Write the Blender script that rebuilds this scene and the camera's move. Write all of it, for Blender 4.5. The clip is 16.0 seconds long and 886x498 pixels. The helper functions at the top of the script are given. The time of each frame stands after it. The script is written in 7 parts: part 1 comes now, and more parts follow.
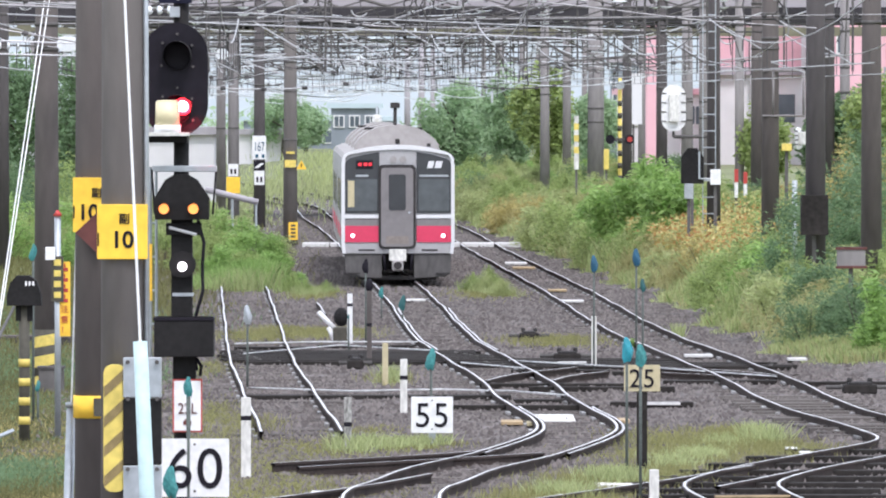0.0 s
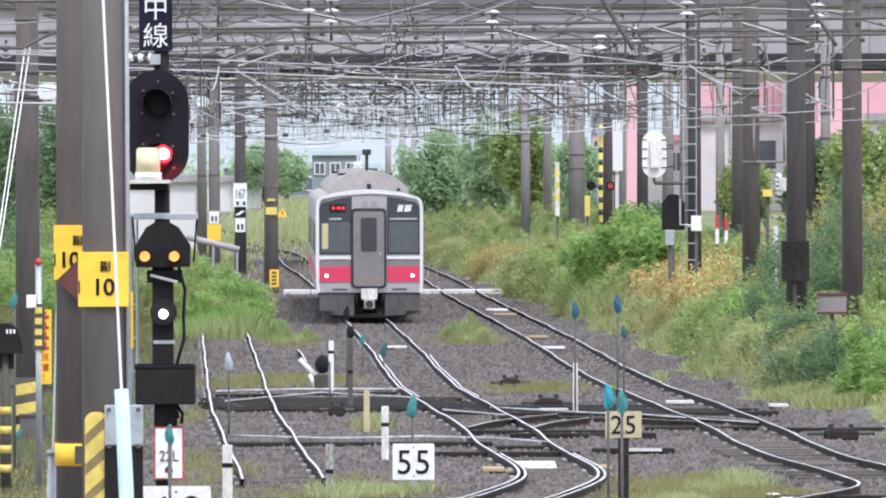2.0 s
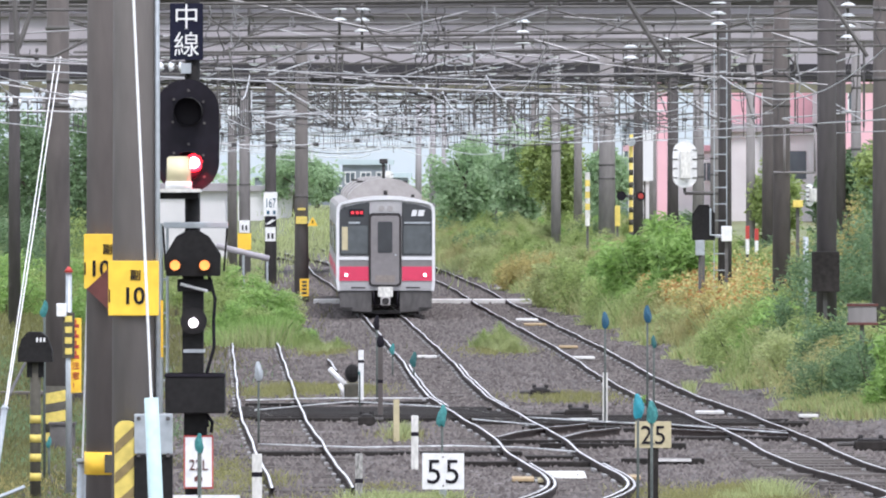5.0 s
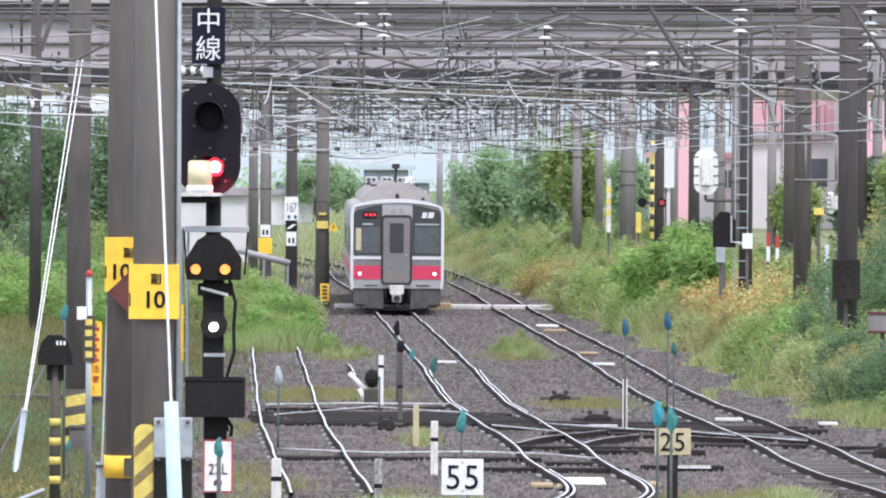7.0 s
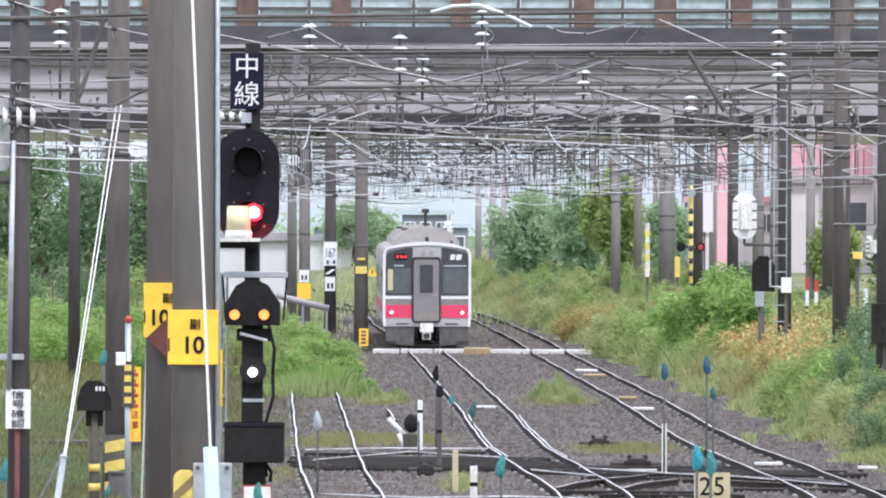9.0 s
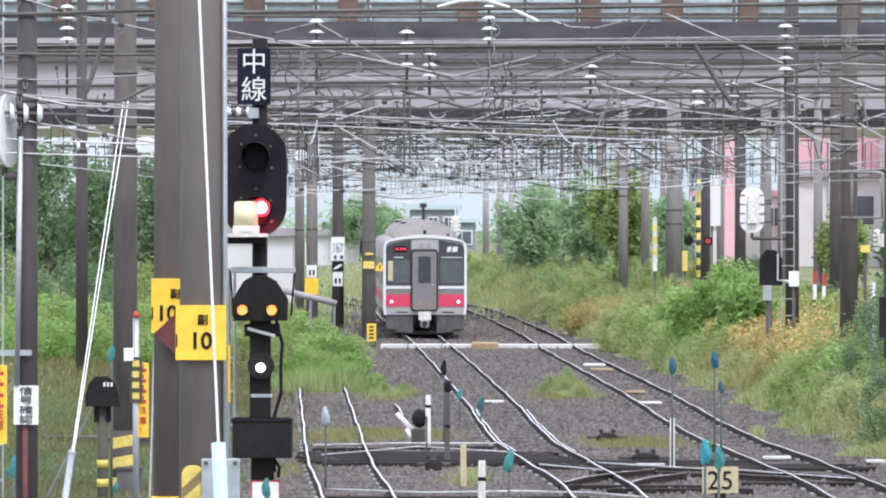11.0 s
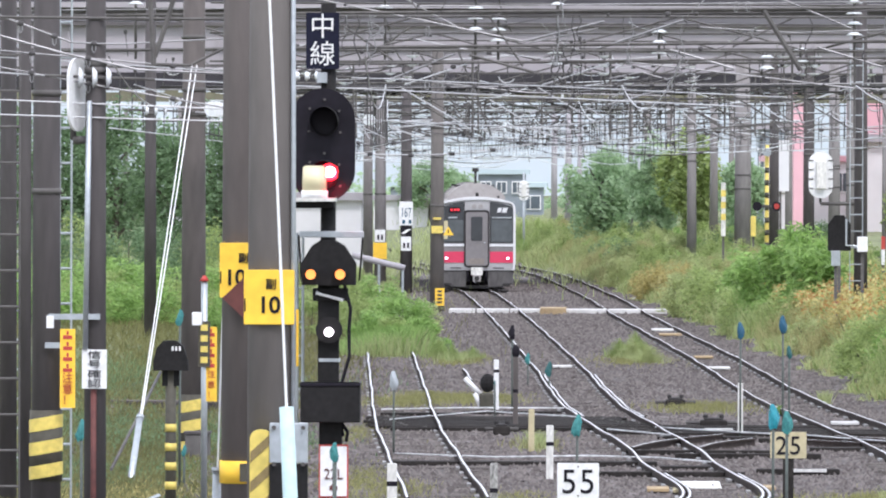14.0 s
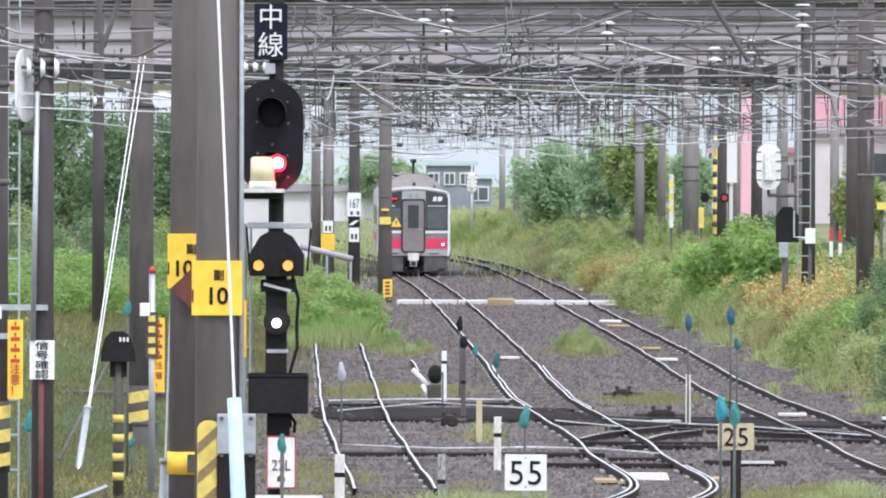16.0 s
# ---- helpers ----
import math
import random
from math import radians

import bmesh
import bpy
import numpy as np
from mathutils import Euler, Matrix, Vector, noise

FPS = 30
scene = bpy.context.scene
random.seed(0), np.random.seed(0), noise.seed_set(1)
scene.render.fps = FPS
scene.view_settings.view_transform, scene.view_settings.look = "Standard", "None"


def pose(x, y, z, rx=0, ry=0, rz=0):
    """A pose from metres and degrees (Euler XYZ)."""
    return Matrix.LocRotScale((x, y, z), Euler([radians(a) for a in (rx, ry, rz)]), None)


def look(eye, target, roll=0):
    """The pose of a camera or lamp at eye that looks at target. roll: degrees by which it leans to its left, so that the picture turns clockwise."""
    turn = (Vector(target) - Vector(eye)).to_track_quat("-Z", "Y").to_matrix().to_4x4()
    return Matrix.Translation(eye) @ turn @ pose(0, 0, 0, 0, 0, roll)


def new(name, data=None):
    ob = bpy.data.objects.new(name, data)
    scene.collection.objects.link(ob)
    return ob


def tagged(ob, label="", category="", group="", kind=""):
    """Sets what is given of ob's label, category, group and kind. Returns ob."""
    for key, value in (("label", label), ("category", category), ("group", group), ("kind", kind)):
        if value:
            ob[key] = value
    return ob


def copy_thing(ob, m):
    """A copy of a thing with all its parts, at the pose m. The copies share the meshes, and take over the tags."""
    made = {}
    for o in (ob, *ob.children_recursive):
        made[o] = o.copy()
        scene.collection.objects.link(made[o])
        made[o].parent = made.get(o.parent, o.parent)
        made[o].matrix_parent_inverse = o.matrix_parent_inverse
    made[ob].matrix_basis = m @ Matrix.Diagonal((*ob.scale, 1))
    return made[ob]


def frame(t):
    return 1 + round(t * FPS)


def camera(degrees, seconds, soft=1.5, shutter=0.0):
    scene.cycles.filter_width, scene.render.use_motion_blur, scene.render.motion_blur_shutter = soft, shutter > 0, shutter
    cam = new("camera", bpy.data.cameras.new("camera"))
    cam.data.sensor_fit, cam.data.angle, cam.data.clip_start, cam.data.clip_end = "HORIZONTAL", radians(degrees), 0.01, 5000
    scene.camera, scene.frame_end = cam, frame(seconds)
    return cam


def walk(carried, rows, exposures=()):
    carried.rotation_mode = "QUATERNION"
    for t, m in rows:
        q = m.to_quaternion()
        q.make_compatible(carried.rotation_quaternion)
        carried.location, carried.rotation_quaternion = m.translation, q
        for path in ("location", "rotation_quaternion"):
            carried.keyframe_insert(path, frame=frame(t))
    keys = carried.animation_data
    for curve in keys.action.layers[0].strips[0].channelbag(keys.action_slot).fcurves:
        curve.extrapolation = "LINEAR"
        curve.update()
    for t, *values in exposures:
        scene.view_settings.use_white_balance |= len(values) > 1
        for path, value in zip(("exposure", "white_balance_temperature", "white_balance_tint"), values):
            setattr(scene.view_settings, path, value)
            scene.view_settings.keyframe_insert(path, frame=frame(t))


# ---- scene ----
cam = camera(6.0, 16.0, soft=2.0)
# hand-held long lens on one spot: pan, tilt and a little roll
walk(cam, [
    (0, pose(0, 0, 4.65, 88.9942, 0, 0.0041) @ pose(0, 0, 0, 0, 0, -0.005)),
    (0.5, pose(0, 0, 4.65, 89.0659, 0, 0.0812) @ pose(0, 0, 0, 0, 0, 0.041)),
    (1, pose(0, 0, 4.65, 89.2276, 0, 0.0400) @ pose(0, 0, 0, 0, 0, 0.031)),
    (1.5, pose(0, 0, 4.65, 89.2366, 0, 0.0067) @ pose(0, 0, 0, 0, 0, 0.087)),
    (2, pose(0, 0, 4.65, 89.3117, 0, -0.1249) @ pose(0, 0, 0, 0, 0, -0.138)),
    (2.5, pose(0, 0, 4.65, 89.4408, 0, -0.1142) @ pose(0, 0, 0, 0, 0, -0.222)),
    (3, pose(0, 0, 4.65, 89.3562, 0, -0.0019) @ pose(0, 0, 0, 0, 0, 0.065)),
    (3.5, pose(0, 0, 4.65, 89.3447, 0, -0.0194) @ pose(0, 0, 0, 0, 0, -0.019)),
    (4, pose(0, 0, 4.65, 89.3867, 0, -0.0422) @ pose(0, 0, 0, 0, 0, -0.181)),
    (4.2, pose(0, 0, 4.65, 89.3738, 0, -0.0326) @ pose(0, 0, 0, 0, 0, -0.126)),
    (6.3, pose(0, 0, 4.65, 89.4329, 0, 0.1092) @ pose(0, 0, 0, 0, 0, 0.071)),
    (6.5, pose(0, 0, 4.65, 89.4577, 0, 0.0991) @ pose(0, 0, 0, 0, 0, 0.102)),
    (7, pose(0, 0, 4.65, 89.4140, 0, 0.2202) @ pose(0, 0, 0, 0, 0, 0.364)),
    (7.5, pose(0, 0, 4.65, 89.5052, 0, 0.3526) @ pose(0, 0, 0, 0, 0, 0.178)),
    (8, pose(0, 0, 4.65, 89.4716, 0, 0.3847) @ pose(0, 0, 0, 0, 0, 0.025)),
    (8.5, pose(0, 0, 4.65, 89.4417, 0, 0.4585) @ pose(0, 0, 0, 0, 0, 0.221)),
    (9, pose(0, 0, 4.65, 89.7167, 0, 0.4849) @ pose(0, 0, 0, 0, 0, 0.231)),
    (9.2, pose(0, 0, 4.65, 89.7547, 0, 0.4321) @ pose(0, 0, 0, 0, 0, 0.005)),
    (11.5, pose(0, 0, 4.65, 89.6713, 0, 0.5635) @ pose(0, 0, 0, 0, 0, 0.054)),
    (12, pose(0, 0, 4.65, 89.6851, 0, 0.5837) @ pose(0, 0, 0, 0, 0, -0.006)),
    (12.5, pose(0, 0, 4.65, 89.6739, 0, 0.6435) @ pose(0, 0, 0, 0, 0, 0.038)),
    (13, pose(0, 0, 4.65, 89.7602, 0, 0.9822) @ pose(0, 0, 0, 0, 0, 0.043)),
    (13.5, pose(0, 0, 4.65, 89.6233, 0, 1.0040) @ pose(0, 0, 0, 0, 0, 0.173)),
    (14, pose(0, 0, 4.65, 89.4412, 0, 0.9986) @ pose(0, 0, 0, 0, 0, 0.155)),
    (14.5, pose(0, 0, 4.65, 89.3690, 0, 0.8528) @ pose(0, 0, 0, 0, 0, -0.030)),
    (15, pose(0, 0, 4.65, 89.2172, 0, 0.7740) @ pose(0, 0, 0, 0, 0, -0.063)),
    (15.5, pose(0, 0, 4.65, 89.3399, 0, 0.6711) @ pose(0, 0, 0, 0, 0, -0.014)),
    (16, pose(0, 0, 4.65, 89.3828, 0, 0.6455) @ pose(0, 0, 0, 0, 0, 0.227)),
], exposures=[(0, 0.75, 6180, 18), (16, 0.75, 6180, 18)])

# ---- overcast daylight ----
world = bpy.data.worlds.new("overcast_sky")
scene.world = world
world.use_nodes = True
wn = world.node_tree.nodes
sky = wn.new("ShaderNodeTexSky")
sky.sky_type = 'NISHITA'
sky.sun_disc = False
sky.sun_elevation, sky.sun_rotation = radians(52), radians(200)
sky.air_density, sky.dust_density, sky.ozone_density = 1.0, 1.5, 1.0
cloud = wn.new("ShaderNodeMix")
cloud.data_type = 'RGBA'
cloud.inputs[0].default_value = 0.8
cloud.inputs[7].default_value = (8.2, 8.9, 9.3, 1)  # bright, even cloud cover over the sky
world.node_tree.links.new(sky.outputs[0], cloud.inputs[6])
world.node_tree.links.new(cloud.outputs[2], wn["Background"].inputs[0])
wn["Background"].inputs[1].default_value = 0.12
sun = new("sun", bpy.data.lights.new("sun", 'SUN'))
sun.data.energy, sun.data.angle, sun.data.color = 1.5, radians(12), (1.0, 0.97, 0.93)
sun.matrix_world = look((0, 0, 0), (-math.sin(radians(200)) * -0.6, 0.55, -0.85))


# ---- materials ----
def material(name, color, rough=0.7, metal=0.0, var=0.15, scale=6.0, bump=0.0, bump_scale=40.0, color2=None, stretch=(1, 1, 1),
             island=0.0, glow=None, glow_strength=1.0, piece=0.0, thin=0.0, spec=0.5):
    m = bpy.data.materials.new(name)
    m.use_nodes = True
    nt = m.node_tree
    b = nt.nodes["Principled BSDF"]
    b.inputs["Roughness"].default_value = rough
    b.inputs["Metallic"].default_value = metal
    b.inputs["Specular IOR Level"].default_value = spec
    co = nt.nodes.new("ShaderNodeTexCoord")
    mp = nt.nodes.new("ShaderNodeMapping")
    mp.inputs["Scale"].default_value = stretch
    nt.links.new(co.outputs["Object"], mp.inputs[0])
    big, fine = nt.nodes.new("ShaderNodeTexNoise"), nt.nodes.new("ShaderNodeTexNoise")
    big.inputs["Scale"].default_value, big.inputs["Detail"].default_value = scale * 0.25, 4
    fine.inputs["Scale"].default_value, fine.inputs["Detail"].default_value = scale * 2.5, 3
    for n in (big, fine):
        nt.links.new(mp.outputs[0], n.inputs["Vector"])
    add = nt.nodes.new("ShaderNodeMath")
    add.operation = 'MULTIPLY_ADD'
    add.inputs[1].default_value = 0.5
    nt.links.new(fine.outputs["Fac"], add.inputs[0])
    half = nt.nodes.new("ShaderNodeMath")
    half.operation = 'MULTIPLY'
    half.inputs[1].default_value = 0.5
    nt.links.new(big.outputs["Fac"], half.inputs[0])
    nt.links.new(half.outputs[0], add.inputs[2])
    last = add.outputs[0]
    for amount, node, socket in ((island, "ShaderNodeNewGeometry", "Random Per Island"), (piece, "ShaderNodeObjectInfo", "Random")):
        if amount:
            g = nt.nodes.new(node)
            mixv = nt.nodes.new("ShaderNodeMix")
            mixv.inputs[0].default_value = amount
            nt.links.new(last, mixv.inputs[2])
            nt.links.new(g.outputs[socket], mixv.inputs[3])
            last = mixv.outputs[0]
    ramp = nt.nodes.new("ShaderNodeValToRGB")
    c2 = color2 or tuple(min(1, c * (1 + var * 1.3)) for c in color)
    c1 = tuple(c * (1 - var) for c in color)
    lo, hi = (0.34, 0.66) if not (island or piece) else (0.12, 0.88)
    ramp.color_ramp.elements[0].position, ramp.color_ramp.elements[1].position = lo, hi
    ramp.color_ramp.elements[0].color, ramp.color_ramp.elements[1].color = (*c1, 1), (*c2, 1)
    nt.links.new(last, ramp.inputs[0])
    nt.links.new(ramp.outputs[0], b.inputs["Base Color"])
    if bump:
        bn, bt = nt.nodes.new("ShaderNodeBump"), nt.nodes.new("ShaderNodeTexNoise")
        bt.inputs["Scale"].default_value, bt.inputs["Detail"].default_value = bump_scale, 3
        nt.links.new(mp.outputs[0], bt.inputs["Vector"])
        bn.inputs["Strength"].default_value, bn.inputs["Distance"].default_value = bump, 0.03
        nt.links.new(bt.outputs["Fac"], bn.inputs["Height"])
        nt.links.new(bn.outputs[0], b.inputs["Normal"])
    if thin:
        tr, mx = nt.nodes.new("ShaderNodeBsdfTranslucent"), nt.nodes.new("ShaderNodeMixShader")
        mx.inputs[0].default_value = thin
        nt.links.new(ramp.outputs[0], tr.inputs[0])
        nt.links.new(b.outputs[0], mx.inputs[1])
        nt.links.new(tr.outputs[0], mx.inputs[2])
        nt.links.new(mx.outputs[0], nt.nodes["Material Output"].inputs[0])
    if glow:
        b.inputs["Emission Color"].default_value = (*glow, 1)
        b.inputs["Emission Strength"].default_value = glow_strength
    return m


M = dict(
    ballast=material("ballast", (0.108, 0.094, 0.089), 0.95, var=0.6, scale=4, bump=1.0, bump_scale=9, color2=(0.215, 0.192, 0.185), stretch=(1, 0.35, 1), spec=0.12),
    soil=material("grassy_soil", (0.11, 0.12, 0.055), 0.95, var=0.35, color2=(0.24, 0.27, 0.12), scale=2, bump=0.5, bump_scale=9),
    rail_head=material("rail_head", (0.76, 0.75, 0.76), 0.5, 0.8, var=0.4, scale=3),
    rail_dull=material("rail_dull", (0.64, 0.63, 0.63), 0.5, 0.7, var=0.5, scale=4),
    rail_rust=material("rail_rust", (0.052, 0.041, 0.037), 0.8, var=0.35, scale=8, spec=0.12),
    sleeper=material("sleeper_wood", (0.12, 0.108, 0.10), 0.9, var=0.4, scale=6, piece=0.4, spec=0.12),
    concrete=material("weathered_concrete", (0.098, 0.084, 0.078), 0.85, var=0.22, scale=2.5, bump=0.15, bump_scale=25, stretch=(1, 1, 0.25)),
    concrete_grey=material("grey_concrete", (0.125, 0.112, 0.104), 0.85, var=0.18, scale=2.5, bump=0.15, bump_scale=25, stretch=(1, 1, 0.25)),
    # concrete_mid is paled for haze on the far poles, plain grey elsewhere
    concrete_mid=material("mid_grey_and_hazed_concrete", (0.21, 0.195, 0.19), 0.85, var=0.18, scale=2.5, stretch=(1, 1, 0.25)),
    concrete_dark=material("dark_pole_steel", (0.066, 0.058, 0.057), 0.8, var=0.3, scale=2.5, stretch=(1, 1, 0.2)),
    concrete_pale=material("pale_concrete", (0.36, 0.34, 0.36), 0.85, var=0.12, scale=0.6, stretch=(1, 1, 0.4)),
    girder=material("bridge_girder_paint", (0.34, 0.315, 0.33), 0.75, var=0.1, scale=0.5, stretch=(0.5, 1, 1)),
    girder_shadow=material("flange_painted_shade", (0.035, 0.032, 0.036), 0.9, var=0.3, scale=0.7),
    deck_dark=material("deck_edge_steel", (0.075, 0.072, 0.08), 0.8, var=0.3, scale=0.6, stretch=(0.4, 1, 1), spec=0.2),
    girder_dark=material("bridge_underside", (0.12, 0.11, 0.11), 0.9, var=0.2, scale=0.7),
    galv=material("galvanised_steel", (0.42, 0.45, 0.47), 0.45, 0.6, var=0.15, scale=5),
    galv_pale=material("pale_teal_cover", (0.44, 0.58, 0.58), 0.8, var=0.12, scale=5),
    wire=material("wire_steel", (0.45, 0.45, 0.46), 0.45, 0.3, var=0.2, scale=1),
    wire_pale=material("pale_wire", (0.66, 0.69, 0.71), 0.5, 0.1, var=0.2, scale=1),
    wire_dark=material("wire_dark", (0.09, 0.085, 0.085), 0.6, 0.3, var=0.3, scale=1, spec=0.12),
    truss=material("truss_steel", (0.12, 0.113, 0.108), 0.7, 0.2, var=0.3, scale=2, spec=0.12),
    insulator=material("white_porcelain", (0.75, 0.77, 0.78), 0.2, var=0.1, scale=9),
    black=material("black_enamel", (0.011, 0.009, 0.014), 0.6, var=0.25, scale=5, spec=0.2),
    black_rough=material("black_sheet", (0.016, 0.015, 0.015), 0.8, var=0.3, scale=7, spec=0.2),
    yellow=material("yellow_paint", (0.88, 0.54, 0.045), 0.6, var=0.12, scale=4),
    yellow_pale=material("faded_yellow", (0.66, 0.52, 0.12), 0.6, var=0.2, scale=5),
    guard_brown=material("worn_brown_paint", (0.23, 0.17, 0.07), 0.7, var=0.3, scale=5),
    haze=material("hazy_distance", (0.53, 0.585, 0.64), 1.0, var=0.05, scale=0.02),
    stripe_black=material("stripe_black", (0.06, 0.055, 0.04), 0.7, var=0.3, scale=5),
    maroon=material("maroon_paint", (0.10, 0.03, 0.025), 0.7, var=0.3, scale=4),
    cream=material("cream_plastic", (0.74, 0.66, 0.42), 0.4, var=0.06, scale=5),
    white=material("white_paint", (0.74, 0.74, 0.73), 0.6, var=0.12, scale=6),
    white_dirty=material("dirty_white_paint", (0.60, 0.59, 0.55), 0.7, var=0.3, scale=7, stretch=(1, 1, 0.4)),
    sign_cream=material("faded_cream_board", (0.48, 0.42, 0.26), 0.7, var=0.15, scale=6),
    navy=material("navy_board", (0.010, 0.011, 0.026), 0.75, var=0.2, scale=5, spec=0.2),
    red_paint=material("red_paint", (0.45, 0.05, 0.04), 0.6, var=0.2, scale=5),
    teal=material("teal_plastic", (0.02, 0.17, 0.17), 0.6, var=0.35, scale=12, color2=(0.06, 0.29, 0.28)),
    blue=material("blue_plastic", (0.012, 0.075, 0.13), 0.45, var=0.25, scale=7),
    steel_body=material("brushed_stainless", (0.42, 0.41, 0.415), 0.42, 0.35, var=0.08, scale=3, stretch=(1, 0.2, 1)),
    grey_door=material("grey_door_paint", (0.21, 0.195, 0.195), 0.5, 0.2, var=0.1, scale=3),
    car_white=material("white_car_front", (0.66, 0.66, 0.67), 0.45, var=0.05, scale=3),
    roof_grey=material("roof_grey", (0.33, 0.31, 0.30), 0.7, var=0.12, scale=3),
    dark_glass=material("dark_windscreen", (0.045, 0.048, 0.052), 0.12, var=0.15, scale=1.5),
    inner_glass=material("dim_window_glass", (0.085, 0.095, 0.10), 0.12, var=0.2, scale=1.5),
    pink=material("pink_band", (0.62, 0.045, 0.105), 0.45, var=0.06, scale=3),
    skirt_grey=material("dusty_skirt_paint", (0.085, 0.08, 0.078), 0.7, var=0.35, scale=3, stretch=(1, 1, 0.4)),
    skirt=material("dark_underframe", (0.045, 0.042, 0.042), 0.8, var=0.25, scale=4, spec=0.12),
    red_glow=material("red_lamp", (0.5, 0.02, 0.02), 0.3, glow=(1.0, 0.03, 0.05), glow_strength=1.6),
    red_core=material("red_lamp_core", (0.9, 0.5, 0.5), 0.3, glow=(1.0, 0.55, 0.55), glow_strength=9),
    red_led=material("red_display", (0.4, 0.02, 0.02), 0.4, glow=(1.0, 0.04, 0.07), glow_strength=0.55),
    amber_glow=material("amber_lamp", (0.8, 0.4, 0.1), 0.3, glow=(1.0, 0.32, 0.07), glow_strength=1.15),
    white_glow=material("white_lamp", (0.9, 0.85, 0.85), 0.3, glow=(1.0, 0.9, 0.92), glow_strength=2.2),
    tail_glow=material("tail_lamp", (0.9, 0.7, 0.7), 0.3, glow=(1.0, 0.72, 0.76), glow_strength=3),
    leaf=material("leaf_green", (0.28, 0.38, 0.13), 0.6, var=0.4, scale=0.6, color2=(0.52, 0.63, 0.24), island=0.5, thin=0.55),
    leaf_bright=material("leaf_bright", (0.20, 0.37, 0.09), 0.5, var=0.4, scale=0.6, color2=(0.47, 0.67, 0.22), island=0.5, thin=0.55),
    leaf_dark=material("leaf_dark", (0.12, 0.20, 0.09), 0.6, var=0.45, scale=0.5, color2=(0.28, 0.42, 0.22), island=0.5, thin=0.55),
    # leaf_far: leaf green paled so the colour carries the haze of distance
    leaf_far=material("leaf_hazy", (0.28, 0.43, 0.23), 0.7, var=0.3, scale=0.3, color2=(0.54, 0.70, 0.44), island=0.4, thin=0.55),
    leaf_dry=material("leaf_dry", (0.36, 0.32, 0.12), 0.7, var=0.4, scale=0.6, color2=(0.70, 0.60, 0.25), island=0.5, thin=0.55),
    grass=material("grass_green", (0.33, 0.40, 0.16), 0.7, var=0.4, scale=0.45, color2=(0.68, 0.74, 0.36), island=0.4, thin=0.55),
    grass_low=material("low_track_grass", (0.27, 0.27, 0.09), 0.8, var=0.35, scale=0.5, color2=(0.44, 0.43, 0.19), island=0.45, thin=0.5),
    grass_dry=material("grass_straw", (0.38, 0.37, 0.15), 0.8, var=0.3, scale=0.5, color2=(0.62, 0.59, 0.30), island=0.45, thin=0.55),
    stone=material("ballast_stone", (0.110, 0.096, 0.091), 0.95, var=0.4, scale=0.8, color2=(0.205, 0.182, 0.172), island=0.6, spec=0.12),
    grass_olive=material("grass_olive", (0.14, 0.142, 0.05), 0.8, var=0.4, scale=0.4, color2=(0.29, 0.285, 0.115), island=0.5, thin=0.45),
    peeling=material("peeling_black_white", (0.03, 0.028, 0.027), 0.7, var=0.3, scale=14, color2=(0.62, 0.61, 0.57), stretch=(1, 1, 0.35)),
    rod_green=material("dark_green_rod", (0.07, 0.085, 0.075), 0.7, var=0.3, scale=6),
    tar=material("tarred_timber", (0.028, 0.025, 0.023), 0.85, var=0.4, scale=4, spec=0.12),
    rust_brown=material("rusty_column", (0.13, 0.085, 0.07), 0.8, var=0.3, scale=1),
    scuff=material("scuffed_brown", (0.22, 0.19, 0.17), 0.7, var=0.2, scale=4),
    bark=material("bark", (0.09, 0.075, 0.06), 0.9, var=0.3, scale=6, bump=0.5, bump_scale=20, stretch=(1, 1, 0.3)),
    wall_pink=material("pink_render", (0.72, 0.42, 0.47), 0.8, var=0.06, scale=0.3),
    wall_white=material("white_render", (0.66, 0.65, 0.66), 0.8, var=0.08, scale=0.3),
    wall_grey=material("grey_cladding", (0.22, 0.25, 0.28), 0.8, var=0.12, scale=0.4),
    wall_teal=material("pale_blue_roof", (0.45, 0.54, 0.57), 0.7, var=0.08, scale=0.3),
    window=material("window_dark", (0.10, 0.12, 0.14), 0.15, var=0.2, scale=0.5),
    pane_pale=material("pale_glazing", (0.40, 0.48, 0.49), 0.3, var=0.25, scale=1.2),
    plank=material("pale_crossing_plank", (0.56, 0.55, 0.53), 0.8, var=0.2, scale=4),
    orange_mat=material("ochre_rubber_mat", (0.34, 0.25, 0.14), 0.8, var=0.25, scale=4),
)


# ---- mesh helpers ----
def box(bm, x0, x1, y0, y1, z0, z1, mi=0, bevel=0.0):
    ret = bmesh.ops.create_cube(bm, size=1.0, matrix=Matrix.Translation(((x0 + x1) / 2, (y0 + y1) / 2, (z0 + z1) / 2)) @ Matrix.Diagonal((abs(x1 - x0), abs(y1 - y0), abs(z1 - z0), 1)))
    fs = {f for v in ret["verts"] for f in v.link_faces}
    for f in fs:
        f.material_index = mi
    if bevel:
        es = list({e for v in ret["verts"] for e in v.link_edges})
        bmesh.ops.bevel(bm, geom=es, offset=bevel, segments=2, affect='EDGES', profile=0.6)


def rod(bm, p, q, r, n=8, r2=None, mi=0):
    p, q = Vector(p), Vector(q)
    d = q - p
    ret = bmesh.ops.create_cone(bm, cap_ends=True, segments=n, radius1=r, radius2=r if r2 is None else r2, depth=d.length,
                                matrix=Matrix.Translation((p + q) / 2) @ d.to_track_quat('Z', 'Y').to_matrix().to_4x4())
    for f in {f for v in ret["verts"] for f in v.link_faces}:
        f.material_index = mi
        f.smooth = n > 6 and len(f.verts) == 4


